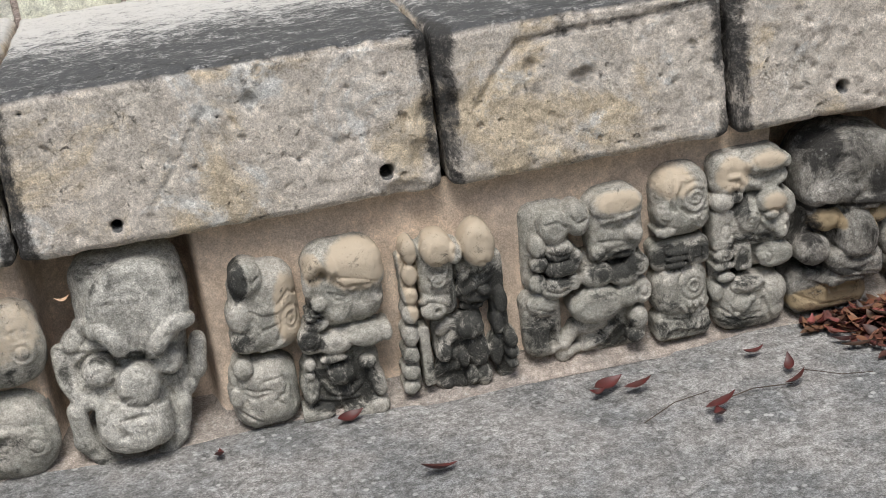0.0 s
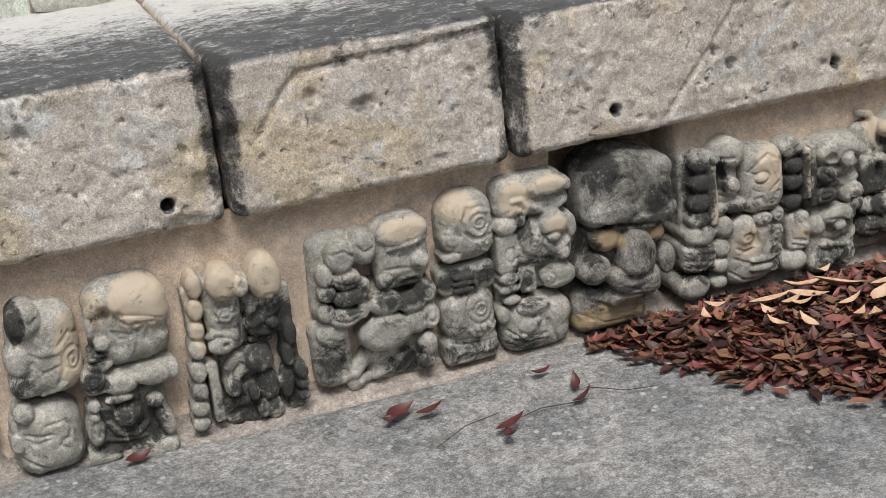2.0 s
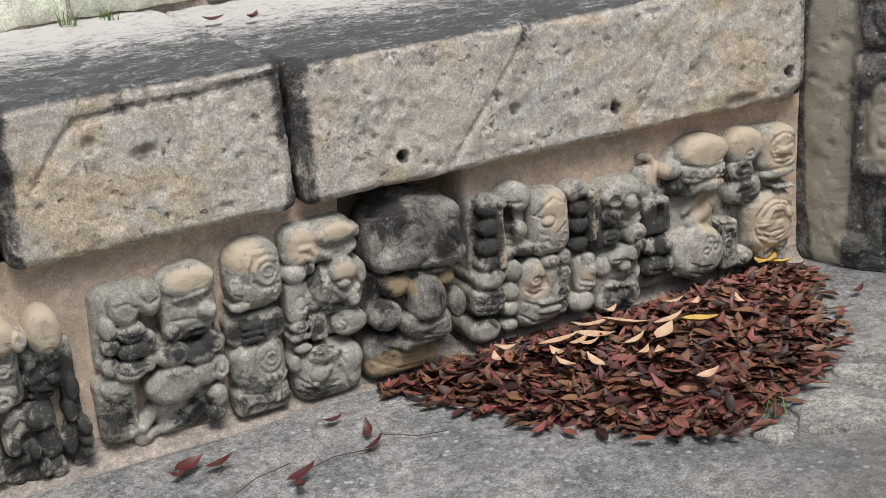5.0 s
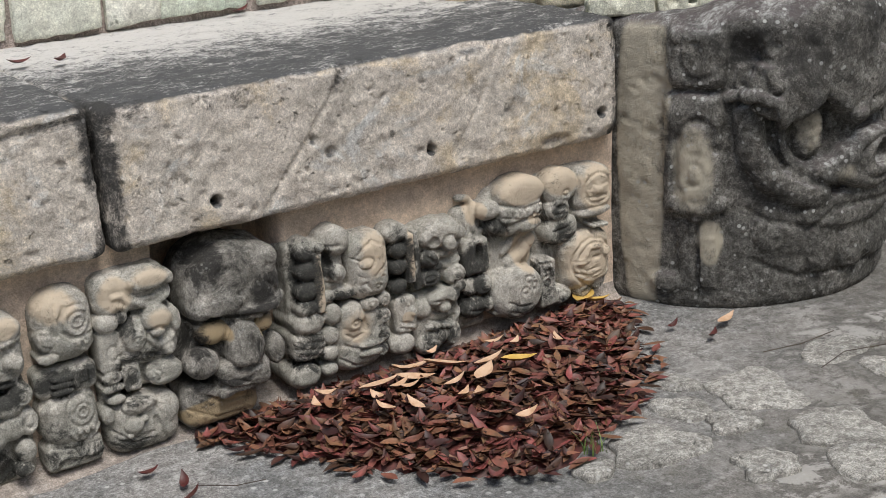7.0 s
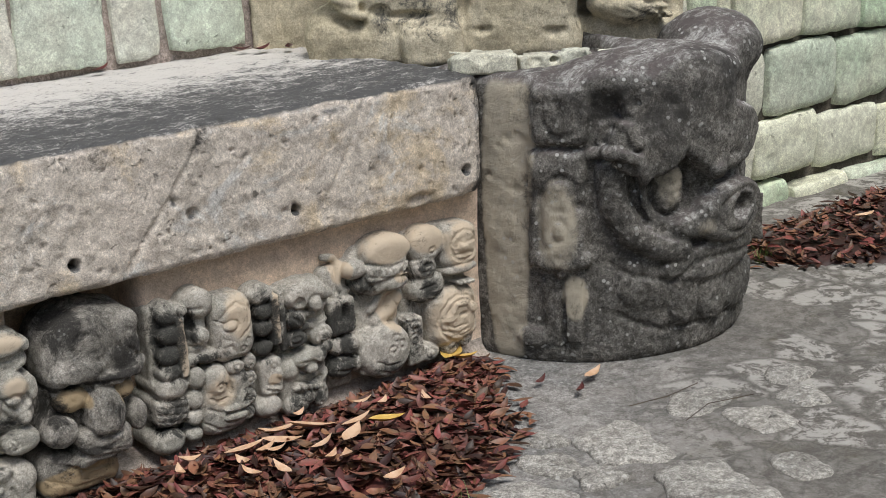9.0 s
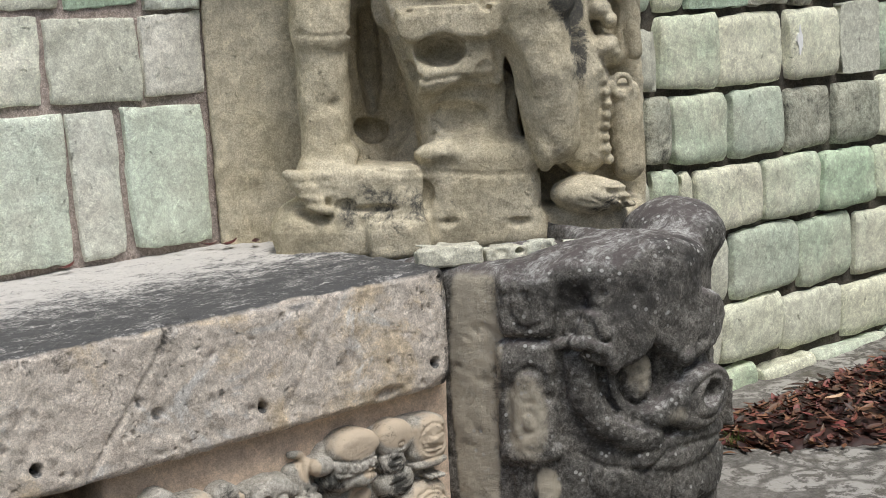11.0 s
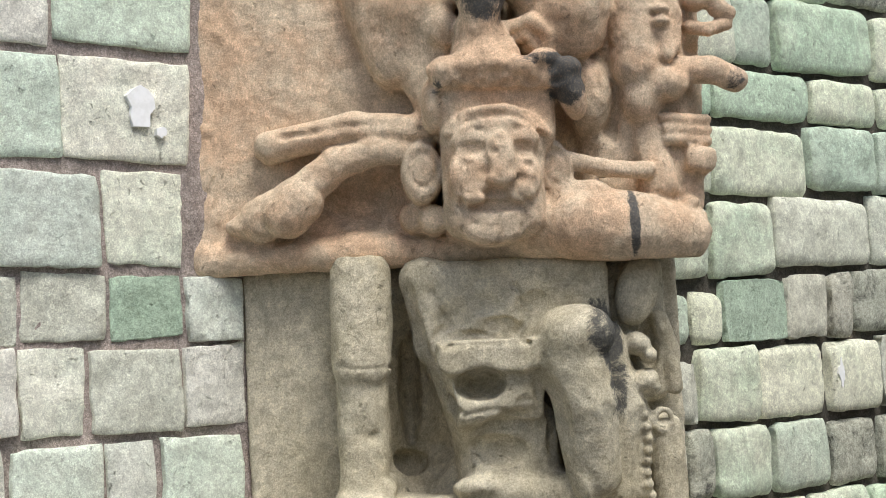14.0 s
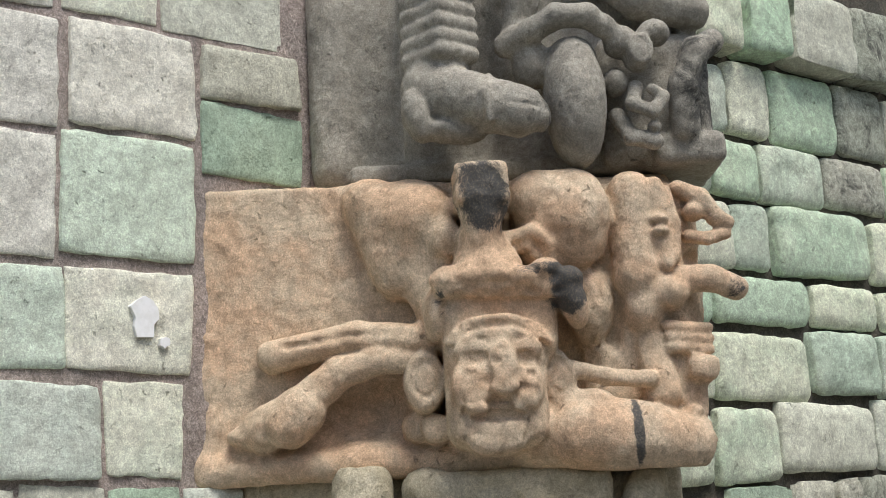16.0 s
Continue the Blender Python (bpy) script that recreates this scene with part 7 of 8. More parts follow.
    ob = c.finish("crouching_figure", FIG_LOW, FIG_BASIS, rough=0.005, grain=42, chips=0.006, seed=51)
    return tagged(ob, "olive tuff statue block with the legs of a crouching figure", "statue", "courses of the figure")


build_figure_low()


def build_figure_mid():
    c = Carving((-0.26, -0.62, 1.58), (1.48, 0.40, 2.53), 0.0078)
    c.box(-0.17, 1.20, -0.58, -0.11, 1.61, 2.47, r=0.02, k=0.005, turn=-1.0)
    c.box(0.55, 1.26, -0.58, -0.13, 1.61, 2.47, r=0.03, k=0.01)
    c.box(-0.19, -0.10, -0.5, -0.10, 1.61, 2.05, r=0.02, k=0.008)
    c.path([(-0.14, -0.11, 1.645), (0.30, -0.085, 1.65), (0.85, -0.06, 1.635)], 0.042, 0.05, 0.05)
    c.groove([(-0.105, -0.10, 2.25), (-0.085, -0.10, 2.10), (-0.12, -0.10, 2.0), (-0.10, -0.10, 1.90), (-0.14, -0.10, 1.83)], 0.007, 0.006)
    # knotted band sweeping to the left
    c.path([(0.50, -0.02, 1.985), (0.30, -0.03, 2.005), (0.06, -0.075, 1.965)], 0.045, 0.05, 0.012)
    c.groove([(0.10, -0.025, 1.985), (0.28, 0.018, 2.005), (0.46, 0.03, 2.005)], 0.010, 0.008)
    c.path([(0.50, -0.02, 1.925), (0.36, -0.02, 1.935), (0.25, -0.03, 1.90), (0.14, -0.04, 1.815), (0.03, -0.07, 1.755)], 0.036, 0.068, 0.010)
    c.bar((0.14, -0.03, 1.80), (0.10, -0.03, 1.765), 0.075, 0.07, 0.004)
    c.groove([(0.10, 0.03, 1.86), (0.16, 0.052, 1.835), (0.185, 0.03, 1.77)], 0.006)
    c.ball(-0.02, -0.08, 1.74, 0.06, 0.05, 0.035, 0.015)
    c.ball(0.32, -0.10, 1.82, 0.14, 0.07, 0.09, 0.03, cut=True)
    # solid masses behind the head
    c.box(0.95, 1.30, -0.45, -0.035, 1.72, 2.43, r=0.07, k=0.03)
    c.box(0.77, 1.035, -0.3, 0.085, 2.16, 2.46, r=0.085, k=0.02)
    c.box(0.34, 0.62, -0.3, 0.01, 2.13, 2.46, r=0.10, k=0.03, turn=12)
    c.ball(1.02, -0.03, 2.06, 0.045, 0.06, 0.14, 0.02, 10, cut=True)
    c.ball(0.96, 0.0, 1.90, 0.05, 0.06, 0.04, 0.02, cut=True)
    # the worn head with its broken nose and mouth
    c.melt = 0.010
    c.ball(0.70, 0.05, 1.87, 0.15, 0.12, 0.175, 0.01)
    c.box(0.55, 0.87, -0.2, 0.135, 1.90, 2.10, r=0.05, k=0.02)
    c.slab(0.686, 1.834, 0.282, 0.348, 0.155, 0.060)
    c.lobe(0.692, 1.934, 0.246, 0.170, 0.180)
    c.lobe(0.621, 1.829, 0.122, 0.169, 0.185)
    c.lobe(0.759, 1.822, 0.113, 0.154, 0.182)
    c.lobe(0.678, 1.696, 0.183, 0.116, 0.165)
    c.ridge([(0.560, 1.948), (0.584, 1.987), (0.650, 2.009), (0.727, 2.012), (0.800, 1.989), (0.834, 1.944)], 0.012)
    c.cutline([(0.569, 1.935), (0.593, 1.968), (0.651, 1.987), (0.726, 1.990), (0.794, 1.968), (0.821, 1.932)], 0.008)
    c.dent(0.625, 1.902, 0.101, 0.046, 0.016)
    c.dent(0.766, 1.895, 0.083, 0.046, 0.016)
    c.lobe(0.704, 1.879, 0.080, 0.142, 0.205)
    c.dent(0.682, 1.890, 0.025, 0.022, 0.012)
    c.dent(0.711, 1.925, 0.046, 0.025, 0.008)
    c.lobe(0.705, 1.820, 0.092, 0.046, 0.205)
    c.dent(0.754, 1.815, 0.052, 0.025, 0.012)
    c.cutline([(0.593, 1.754), (0.637, 1.775), (0.683, 1.785), (0.737, 1.777), (0.781, 1.749)], 0.009)
    c.dent(0.681, 1.745, 0.159, 0.040, 0.02)
    c.lobe(0.629, 1.767, 0.061, 0.031, 0.190)
    c.cutline([(0.781, 1.744), (0.771, 1.703), (0.754, 1.677)], 0.007)
    c.cutline([(0.584, 1.793), (0.597, 1.738), (0.625, 1.698)], 0.006)
    c.dent(0.611, 1.861, 0.037, 0.022, 0.007)
    c.dent(0.656, 1.835, 0.028, 0.031, 0.007)
    c.dent(0.779, 1.852, 0.031, 0.022, 0.007)
    c.dent(0.730, 1.793, 0.034, 0.018, 0.007)
    c.dent(0.646, 1.952, 0.040, 0.015, 0.007)
    c.dent(0.754, 1.951, 0.031, 0.019, 0.007)
    c.dent(0.665, 1.719, 0.030, 0.015, 0.007)
    c.dent(0.791, 1.798, 0.021, 0.040, 0.007)
    c.dent(0.589, 1.885, 0.018, 0.031, 0.007)
    # ear ornaments
    c.melt = 0.005
    c.lobe(0.491, 1.859, 0.116, 0.177, 0.070)
    c.loop(0.496, 1.865, 0.076, 0.101, 0.009)
    c.lobe(0.498, 1.868, 0.038, 0.054, 0.072)
    c.lobe(0.516, 1.728, 0.091, 0.085, 0.040)
    c.lobe(0.466, 1.738, 0.094, 0.094, 0.000)
    c.lobe(0.866, 1.840, 0.095, 0.177, 0.080)
    c.loop(0.866, 1.850, 0.057, 0.095, 0.008)
    c.lobe(0.850, 1.714, 0.079, 0.069, 0.050)
    # headdress: ragged band, stem, dark broken plume
    c.box(0.53, 0.935, -0.2, 0.17, 2.065, 2.155, r=0.03, k=0.012, turn=-3)
    for x in (0.56, 0.63, 0.70, 0.77, 0.84, 0.90):
        c.ball(x, 0.15 - 0.5 * (x - 0.73) ** 2, 2.13 + 0.015 * math.sin(x * 40), 0.045, 0.045, 0.03, 0.01)
        c.ball(x + 0.03, 0.18, 2.075, 0.025, 0.03, 0.018, 0.008, cut=True)
    c.ball(0.91, 0.10, 2.06, 0.04, 0.07, 0.085, 0.015, 15)
    c.ball(0.53, 0.06, 2.04, 0.035, 0.08, 0.08, 0.015)
    c.box(0.52, 0.60, -0.2, 0.03, 1.95, 2.30, r=0.03, k=0.02)
    c.box(0.60, 0.75, -0.2, 0.20, 2.33, 2.45, r=0.02, k=0.01)
    c.bar((0.675, 0.13, 2.35), (0.67, 0.13, 2.24), 0.078, 0.045, 0.012)
    c.bar((0.67, 0.08, 2.24), (0.68, 0.08, 2.17), 0.07, 0.10, 0.02)
    c.path([(0.74, 0.06, 2.25), (0.81, 0.08, 2.265), (0.865, 0.07, 2.23), (0.86, 0.06, 2.18)], 0.024, 0.02, 0.006)
    c.path([(0.75, 0.04, 2.22), (0.80, 0.07, 2.225), (0.83, 0.06, 2.19)], 0.018, 0.016, 0.006)
    c.ball(0.57, 0.02, 2.26, 0.05, 0.06, 0.06, 0.02)
    # drapery masses behind
    c.bar((0.36, -0.10, 2.40), (0.42, -0.06, 2.18), 0.085, 0.06, 0.03)
    c.bar((0.46, -0.07, 2.36), (0.53, -0.03, 2.05), 0.10, 0.05, 0.03)
    c.ball(0.50, -0.02, 2.34, 0.10, 0.09, 0.10, 0.03)
    c.ball(0.93, -0.02, 2.32, 0.125, 0.14, 0.12, 0.02)
    c.ball(0.82, 0.02, 2.37, 0.07, 0.08, 0.07, 0.02)
    c.groove([(0.86, 0.10, 2.41), (0.88, 0.12, 2.30), (0.93, 0.11, 2.22)], 0.008, 0.01)
    c.ball(0.98, -0.07, 2.07, 0.07, 0.10, 0.12, 0.02)
    c.ball(0.93, 0.02, 1.93, 0.045, 0.05, 0.05, 0.02, cut=True)
    # great roll at the foot with its dark joint
    c.path([(0.80, -0.02, 1.70), (0.92, 0.02, 1.70), (1.055, 0.02, 1.675)], 0.10, 0.108, 0.015)
    c.path([(1.08, 0.015, 1.675), (1.22, -0.03, 1.655)], 0.10, 0.085, 0.008)
    c.ball(0.95, 0.03, 1.79, 0.06, 0.06, 0.03, 0.02)
    # right-hand profile mask, bracelets and hand
    c.box(1.06, 1.22, -0.5, -0.06, 1.62, 2.44, r=0.04, k=0.02)
    c.bar((1.12, -0.03, 2.38), (1.12, -0.02, 2.14), 0.07, 0.075, 0.015)
    c.path([(1.185, 0.0, 2.40), (1.19, 0.01, 2.27), (1.20, 0.02, 2.16)], 0.026, 0.024, 0.008)
    for z in (2.29, 2.255):
        c.ball(1.185, 0.03, z, 0.03, 0.03, 0.018, 0.005)
    c.path([(1.215, -0.01, 2.38), (1.235, 0.0, 2.28), (1.225, 0.01, 2.18)], 0.02, 0.02, 0.005)
    c.box(1.18, 1.32, -0.45, -0.08, 1.98, 2.42, r=0.04, k=0.02)
    c.path([(1.26, -0.04, 2.395), (1.32, -0.02, 2.36), (1.36, -0.03, 2.30), (1.39, -0.04, 2.285)], 0.028, 0.026, 0.008)
    c.ball(1.30, -0.03, 2.32, 0.035, 0.04, 0.03, 0.008)
    c.path([(1.28, -0.03, 2.25), (1.33, -0.02, 2.235), (1.385, -0.04, 2.255)], 0.022, 0.022, 0.006)
    c.ball(1.31, -0.06, 2.19, 0.055, 0.06, 0.03, 0.008, cut=True)
    c.path([(1.24, -0.02, 2.12), (1.33, 0.0, 2.115), (1.40, -0.03, 2.09)], 0.042, 0.036, 0.012)
    c.ball(1.20, 0.0, 2.08, 0.06, 0.06, 0.05, 0.02)
    c.ball(1.13, -0.02, 2.05, 0.06, 0.06, 0.08, 0.02)
    c.bar((1.14, -0.05, 2.0), (1.16, -0.03, 1.80), 0.045, 0.06, 0.015)
    for z in (1.955, 1.925, 1.985):
        c.bar((1.19, 0.0, z), (1.31, -0.03, z - 0.008), 0.018, 0.018, 0.004)
    c.box(1.24, 1.325, -0.3, 0.01, 1.83, 1.90, r=0.015, k=0.006, turn=-8)
    c.box(1.18, 1.30, -0.4, -0.03, 1.70, 1.94, r=0.04, k=0.02)
    c.path([(0.90, 0.05, 1.87), (1.0, 0.04, 1.845), (1.12, 0.03, 1.835)], 0.026, 0.026, 0.01)
    for x, z in ((1.25, 1.74), (1.27, 1.70), (1.28, 1.66), (1.255, 1.63)):
        c.ball(x, -0.03, z, 0.03, 0.04, 0.025, 0.006)
    c.mark("stain_shade", 0.675, 0.15, 2.36, 0.085, 0.2, 0.13, 1.6)
    c.mark("stain_shade", 0.90, 0.12, 2.09, 0.07, 0.2, 0.09, 1.5)
    c.mark("stain_shade", 0.80, 0.15, 2.14, 0.10, 0.2, 0.02, 1.0)
    c.mark("stain_shade", 0.54, 0.1, 2.05, 0.02, 0.2, 0.07, 0.8)
    c.mark("stain_shade", 1.066, 0.05, 1.69, 0.016, 0.2, 0.13, 1.5)
    c.mark("stain_shade", 1.39, -0.02, 2.09, 0.04, 0.1, 0.04, 1.0)
    ob = c.finish("reclining_figure", FIG_MID, FIG_BASIS, rough=0.0055, grain=42, chips=0.006, seed=52)
    return tagged(ob, "orange tuff statue block with a worn head and headdress", "statue", "courses of the figure")


build_figure_mid()


def build_figure_top():
    c = Carving((0.10, -0.62, 2.42), (1.52, 0.34, 3.24), 0.0082)
    c.box(0.20, 1.36, -0.58, -0.30, 2.50, 3.20, r=0.05, k=0.01)
    c.box(0.47, 1.36, -0.58, -0.16, 2.50, 3.20, r=0.05, k=0.03)
    c.box(0.30, 1.30, -0.58, -0.14, 2.48, 2.54, r=0.02, k=0.02)
    c.bar((0.24, -0.36, 3.2), (0.26, -0.34, 2.58), 0.07, 0.09, 0.03)
    # banded ankle and sandalled foot
    c.bar((0.585, -0.06, 3.2), (0.58, -0.04, 2.72), 0.10, 0.10, 0.015)
    for i in range(5):
        z = 2.815 + 0.045 * i
        c.path([(0.495, -0.01, z - 0.004), (0.585, 0.065, z + 0.006), (0.675, 0.01, z + 0.002)], 0.026, 0.026, 0.006)
    c.groove([(0.59, 0.11, 2.79), (0.585, 0.11, 3.1)], 0.008)
    c.path([(0.56, -0.02, 2.72), (0.66, 0.05, 2.665), (0.80, 0.10, 2.61)], 0.095, 0.075, 0.015)
    c.ball(0.51, 0.03, 2.63, 0.045, 0.06, 0.085, 0.012, 15)
    c.ball(0.60, 0.03, 2.58, 0.11, 0.06, 0.035, 0.012, -8)
    c.path([(0.72, 0.10, 2.72), (0.70, 0.15, 2.66), (0.715, 0.14, 2.58)], 0.012, 0.012, 0.004)
    c.groove([(0.73, 0.165, 2.665), (0.77, 0.175, 2.645), (0.83, 0.165, 2.635)], 0.006)
    c.groove([(0.74, 0.165, 2.63), (0.80, 0.175, 2.615), (0.86, 0.15, 2.61)], 0.006)
    c.ball(0.86, 0.10, 2.59, 0.03, 0.05, 0.045, 0.012)
    # folded cloth and hanging pendant
    c.path([(0.79, -0.04, 2.86), (0.86, 0.02, 2.88), (0.93, 0.05, 2.91), (1.02, 0.06, 2.905), (1.08, 0.03, 2.87)], 0.04, 0.035, 0.012)
    c.ball(0.86, -0.05, 2.80, 0.06, 0.07, 0.08, 0.02)
    c.path([(0.80, -0.06, 3.15), (0.84, -0.04, 3.0), (0.82, -0.06, 2.88)], 0.06, 0.05, 0.015)
    c.ball(0.975, 0.0, 2.66, 0.092, 0.13, 0.20, 0.012)
    c.box(0.90, 1.05, -0.3, 0.04, 2.66, 2.86, r=0.06, k=0.02)
    c.groove([(0.93, 0.11, 2.85), (0.925, 0.12, 2.7), (0.95, 0.11, 2.54)], 0.004)
    for i in range(4):
        c.groove([(0.93 + 0.03 * i, 0.10, 2.93), (0.945 + 0.025 * i, 0.11, 2.865)], 0.006)
    # serpent head with volutes at the edge
    c.box(1.06, 1.40, -0.5, -0.08, 2.48, 2.90, r=0.05, k=0.02)
    c.ball(1.12, 0.0, 2.84, 0.05, 0.06, 0.05, 0.01)
    c.ball(1.17, 0.0, 2.80, 0.045, 0.06, 0.06, 0.008)
    c.ring(1.175, 0.05, 2.80, 0.028, 0.04, 0.008, 0.005)
    c.path([(1.16, -0.01, 2.70), (1.14, 0.02, 2.64), (1.20, 0.03, 2.61), (1.23, 0.02, 2.66), (1.20, 0.03, 2.68)], 0.022, 0.018, 0.006)
    c.ball(1.10, -0.02, 2.72, 0.035, 0.05, 0.04, 0.008)
    c.path([(1.30, -0.04, 2.58), (1.30, -0.01, 2.70), (1.34, -0.01, 2.80), (1.40, -0.04, 2.84)], 0.045, 0.04, 0.012)
    for i in range(4):
        c.groove([(1.24 + 0.02 * i, 0.03, 2.60), (1.26 + 0.022 * i, 0.045, 2.72), (1.29 + 0.025 * i, 0.04, 2.82)], 0.005)
    c.ball(1.22, 0.0, 2.86, 0.05, 0.06, 0.04, 0.01)
    c.box(1.20, 1.42, -0.4, -0.03, 2.47, 2.57, r=0.03, k=0.015)
    c.ball(1.355, 0.0, 2.64, 0.03, 0.07, 0.016, 0.008, cut=True)
    c.path([(1.10, -0.03, 2.62), (1.13, -0.01, 2.55), (1.20, 0.0, 2.53)], 0.025, 0.025, 0.01)
    c.ball(1.20, 0.01, 2.57, 0.02, 0.03, 0.02, 0.005)
    c.path([(1.05, -0.1, 3.15), (1.2, -0.08, 3.0), (1.36, -0.1, 2.96)], 0.07, 0.06, 0.02)
    c.mark("stain_shade", 1.36, 0, 2.72, 0.10, 0.3, 0.20, 0.9)
    c.mark("stain_shade", 0.85, 0.1, 2.60, 0.07, 0.2, 0.07, 0.6)
    ob = c.finish("upper_figure", FIG_TOP, FIG_BASIS, rough=0.005, grain=42, chips=0.006, seed=53)
    return tagged(ob, "grey tuff statue block with a sandalled foot and serpent head", "statue", "courses of the figure")


build_figure_top()


# ---- fallen leaves, twigs and small stones ----
def leaf_shape(rng, length, width, curl):
    """Points and faces of a pointed, folded and curled leaf along x."""
    pts, faces = [], []
    n = 6
    for i in range(n + 1):
        t = i / n
        w = width * math.sin(math.pi * min(t * 1.05, 1)) ** 0.8 * (1 - 0.25 * t) + 0.0008
        x = length * (t - 0.5)
        lift = curl * (2 * t - 1) ** 2
        fold = w * 0.45
        pts += [(x, -w, lift + fold), (x, 0, lift), (x, w, lift + fold)]
    for i in range(n):
        a = 3 * i
        faces += [(a, a + 3, a + 4, a + 1), (a + 1, a + 4, a + 5, a + 2)]
    return pts, faces


def inside(x, y, poly):
    hit = False
    for i in range(len(poly)):
        (ax, ay), (bx, by) = poly[i], poly[i - 1]
        if (ay > y) != (by > y) and x < (bx - ax) * (y - ay) / (by - ay) + ax:
            hit = not hit
    return hit


def edge_gap(x, y, poly):
    best = 9.0
    for i in range(len(poly)):
        (ax, ay), (bx, by) = poly[i], poly[i - 1]
        t = max(0, min(1, ((x - ax) * (bx - ax) + (y - ay) * (by - ay)) / ((bx - ax) ** 2 + (by - ay) ** 2)))
        best = min(best, math.hypot(x - ax - t * (bx - ax), y - ay - t * (by - ay)))
    return best


def leaf_pile(poly, count, height, seed, label):
    rng = random.Random(seed)
    xs, ys = [p[0] for p in poly], [p[1] for p in poly]
    verts, faces = [], []
    made = 0
    while made < count:
        x, y = rng.uniform(min(xs) - 0.05, max(xs) + 0.05), rng.uniform(min(ys) - 0.05, max(ys) + 0.05)
        ins = inside(x, y, poly)
        gap = edge_gap(x, y, poly)
        if not ins and (gap > 0.045 or rng.random() < 0.7):
            continue
        rise = height * min(1, gap / 0.14) ** 0.8 if ins else 0.0
        layer = rng.random() ** 0.45
        pts, fs = leaf_shape(rng, rng.uniform(0.034, 0.07), rng.uniform(0.0065, 0.0125), rng.uniform(-0.004, 0.012))
        steep = 28 if ins else 8
        m = pose(x, y, 0.006 + rise * layer + 0.004 * rng.random(), rng.uniform(-steep, steep), rng.uniform(-steep, steep), rng.uniform(0, 360))
        base = len(verts)
        for p in pts:
            q = m @ Vector(p)
            verts.append((q.x, q.y, max(q.z, 0.003)))
        faces += [tuple(base + k for k in f) for f in fs]
        made += 1
    n = 40
    base = len(verts)
    for j in range(n + 1):
        for i in range(n + 1):
            x, y = min(xs) + (max(xs) - min(xs)) * i / n, min(ys) + (max(ys) - min(ys)) * j / n
            g = edge_gap(x, y, poly)
            verts.append((x, y, height * 0.7 * min(1, g / 0.14) ** 0.8 if inside(x, y, poly) else -0.03))
    faces += [(base + j * (n + 1) + i, base + j * (n + 1) + i + 1, base + (j + 1) * (n + 1) + i + 1, base + (j + 1) * (n + 1) + i) for j in range(n) for i in range(n)]
    return tagged(link_mesh("leaf_pile", verts, faces, LEAF), label, "leaf pile", kind="stuff")


PILE = [(-1.17, -0.03), (-1.05, 0.02), (-0.72, 0.0), (-0.45, 0.01), (-0.13, 0.06), (-0.02, -0.02), (-0.15, -0.20), (-0.22, -0.34), (-0.41, -0.48), (-0.68, -0.60), (-0.84, -0.52), (-0.98, -0.38), (-1.10, -0.16)]
leaf_pile(PILE, 2300, 0.05, 3, "heap of dry red-brown leaves on the floor")
leaf_pile([(1.08, 0.03), (1.25, 0.19), (1.7, 0.23), (2.4, 0.24), (3.0, 0.1), (2.6, -0.3), (1.9, -0.35), (1.45, -0.30), (1.2, -0.14)], 1700, 0.05, 4, "drift of dry red-brown leaves beside the wall")


def loose_leaf(x, y, z, length, width, turn, material, label, seed, tilt=10.0, curl=0.012, group="loose leaves"):
    rng = random.Random(seed)
    pts, fs = leaf_shape(rng, length, width, curl)
    ob = link_mesh("leaf", pts, fs, material)
    ob.matrix_world = pose(x, y, z, rng.uniform(-tilt, tilt), rng.uniform(-tilt, tilt), turn)
    return tagged(ob, label, "leaf", group)


rng_tan = random.Random(44)
TAN_LEAVES = [(-0.83, -0.15, 0.10, 20), (-0.75, -0.17, 0.09, -10), (-0.66, -0.15, 0.115, 5), (-0.62, -0.25, 0.10, 60), (-0.57, -0.20, 0.085, 30), (-0.69, -0.33, 0.075, 80), (-0.72, -0.12, 0.09, 30)]
for _ in range(26):
    px, py = rng_tan.uniform(-1.0, -0.25), rng_tan.uniform(-0.5, -0.03)
    if inside(px, py, PILE) and edge_gap(px, py, PILE) > 0.06:
        TAN_LEAVES.append((px, py, rng_tan.uniform(0.04, 0.065), rng_tan.uniform(0, 180)))
for i, (x, y, s, turn) in enumerate(TAN_LEAVES):
    loose_leaf(x, y, 0.066, s, s * 0.2, turn - 25, LEAF_T, "pale tan fallen leaf on the leaf heap", 160 + i, 14)
for i, (x, y, s, turn) in enumerate(((-0.53, -0.26, 0.085, -20), (-0.13, 0.0, 0.10, 30), (-0.12, -0.04, 0.07, -20))):
    loose_leaf(x, y, 0.075 if i == 0 else 0.05, s, s * 0.3, turn, LEAF_Y, "bright yellow fallen leaf on the leaf heap", 80 + i, 18)
for i, (x, y, s, turn) in enumerate(((-1.316, -0.182, 0.05, 70), (-1.33, -0.25, 0.055, 20), (-1.36, -0.10, 0.05, 10), (-1.68, -0.11, 0.075, 25), (-1.62, -0.14, 0.06, -10),
                                     (-1.708, -0.135, 0.035, 0), (-2.47, -0.07, 0.05, 85), (-2.07, -0.30, 0.08, 15), (-1.52, -0.32, 0.06, 80), (-1.50, -0.28, 0.07, 10),
                                     (0.0, -0.33, 0.05, 30), (-0.03, -0.22, 0.04, 10), (-1.17, -0.03, 0.06, 60), (-2.20, -0.02, 0.06, 20))):
    loose_leaf(x, y, 0.012, s, s * 0.22, turn, LEAF_R, "small curled maroon leaf on the floor", 90 + i, 25)
loose_leaf(0.09, -0.28, 0.012, 0.075, 0.014, 15, LEAF_T, "tan curled leaf at the mask's foot", 120, 8)
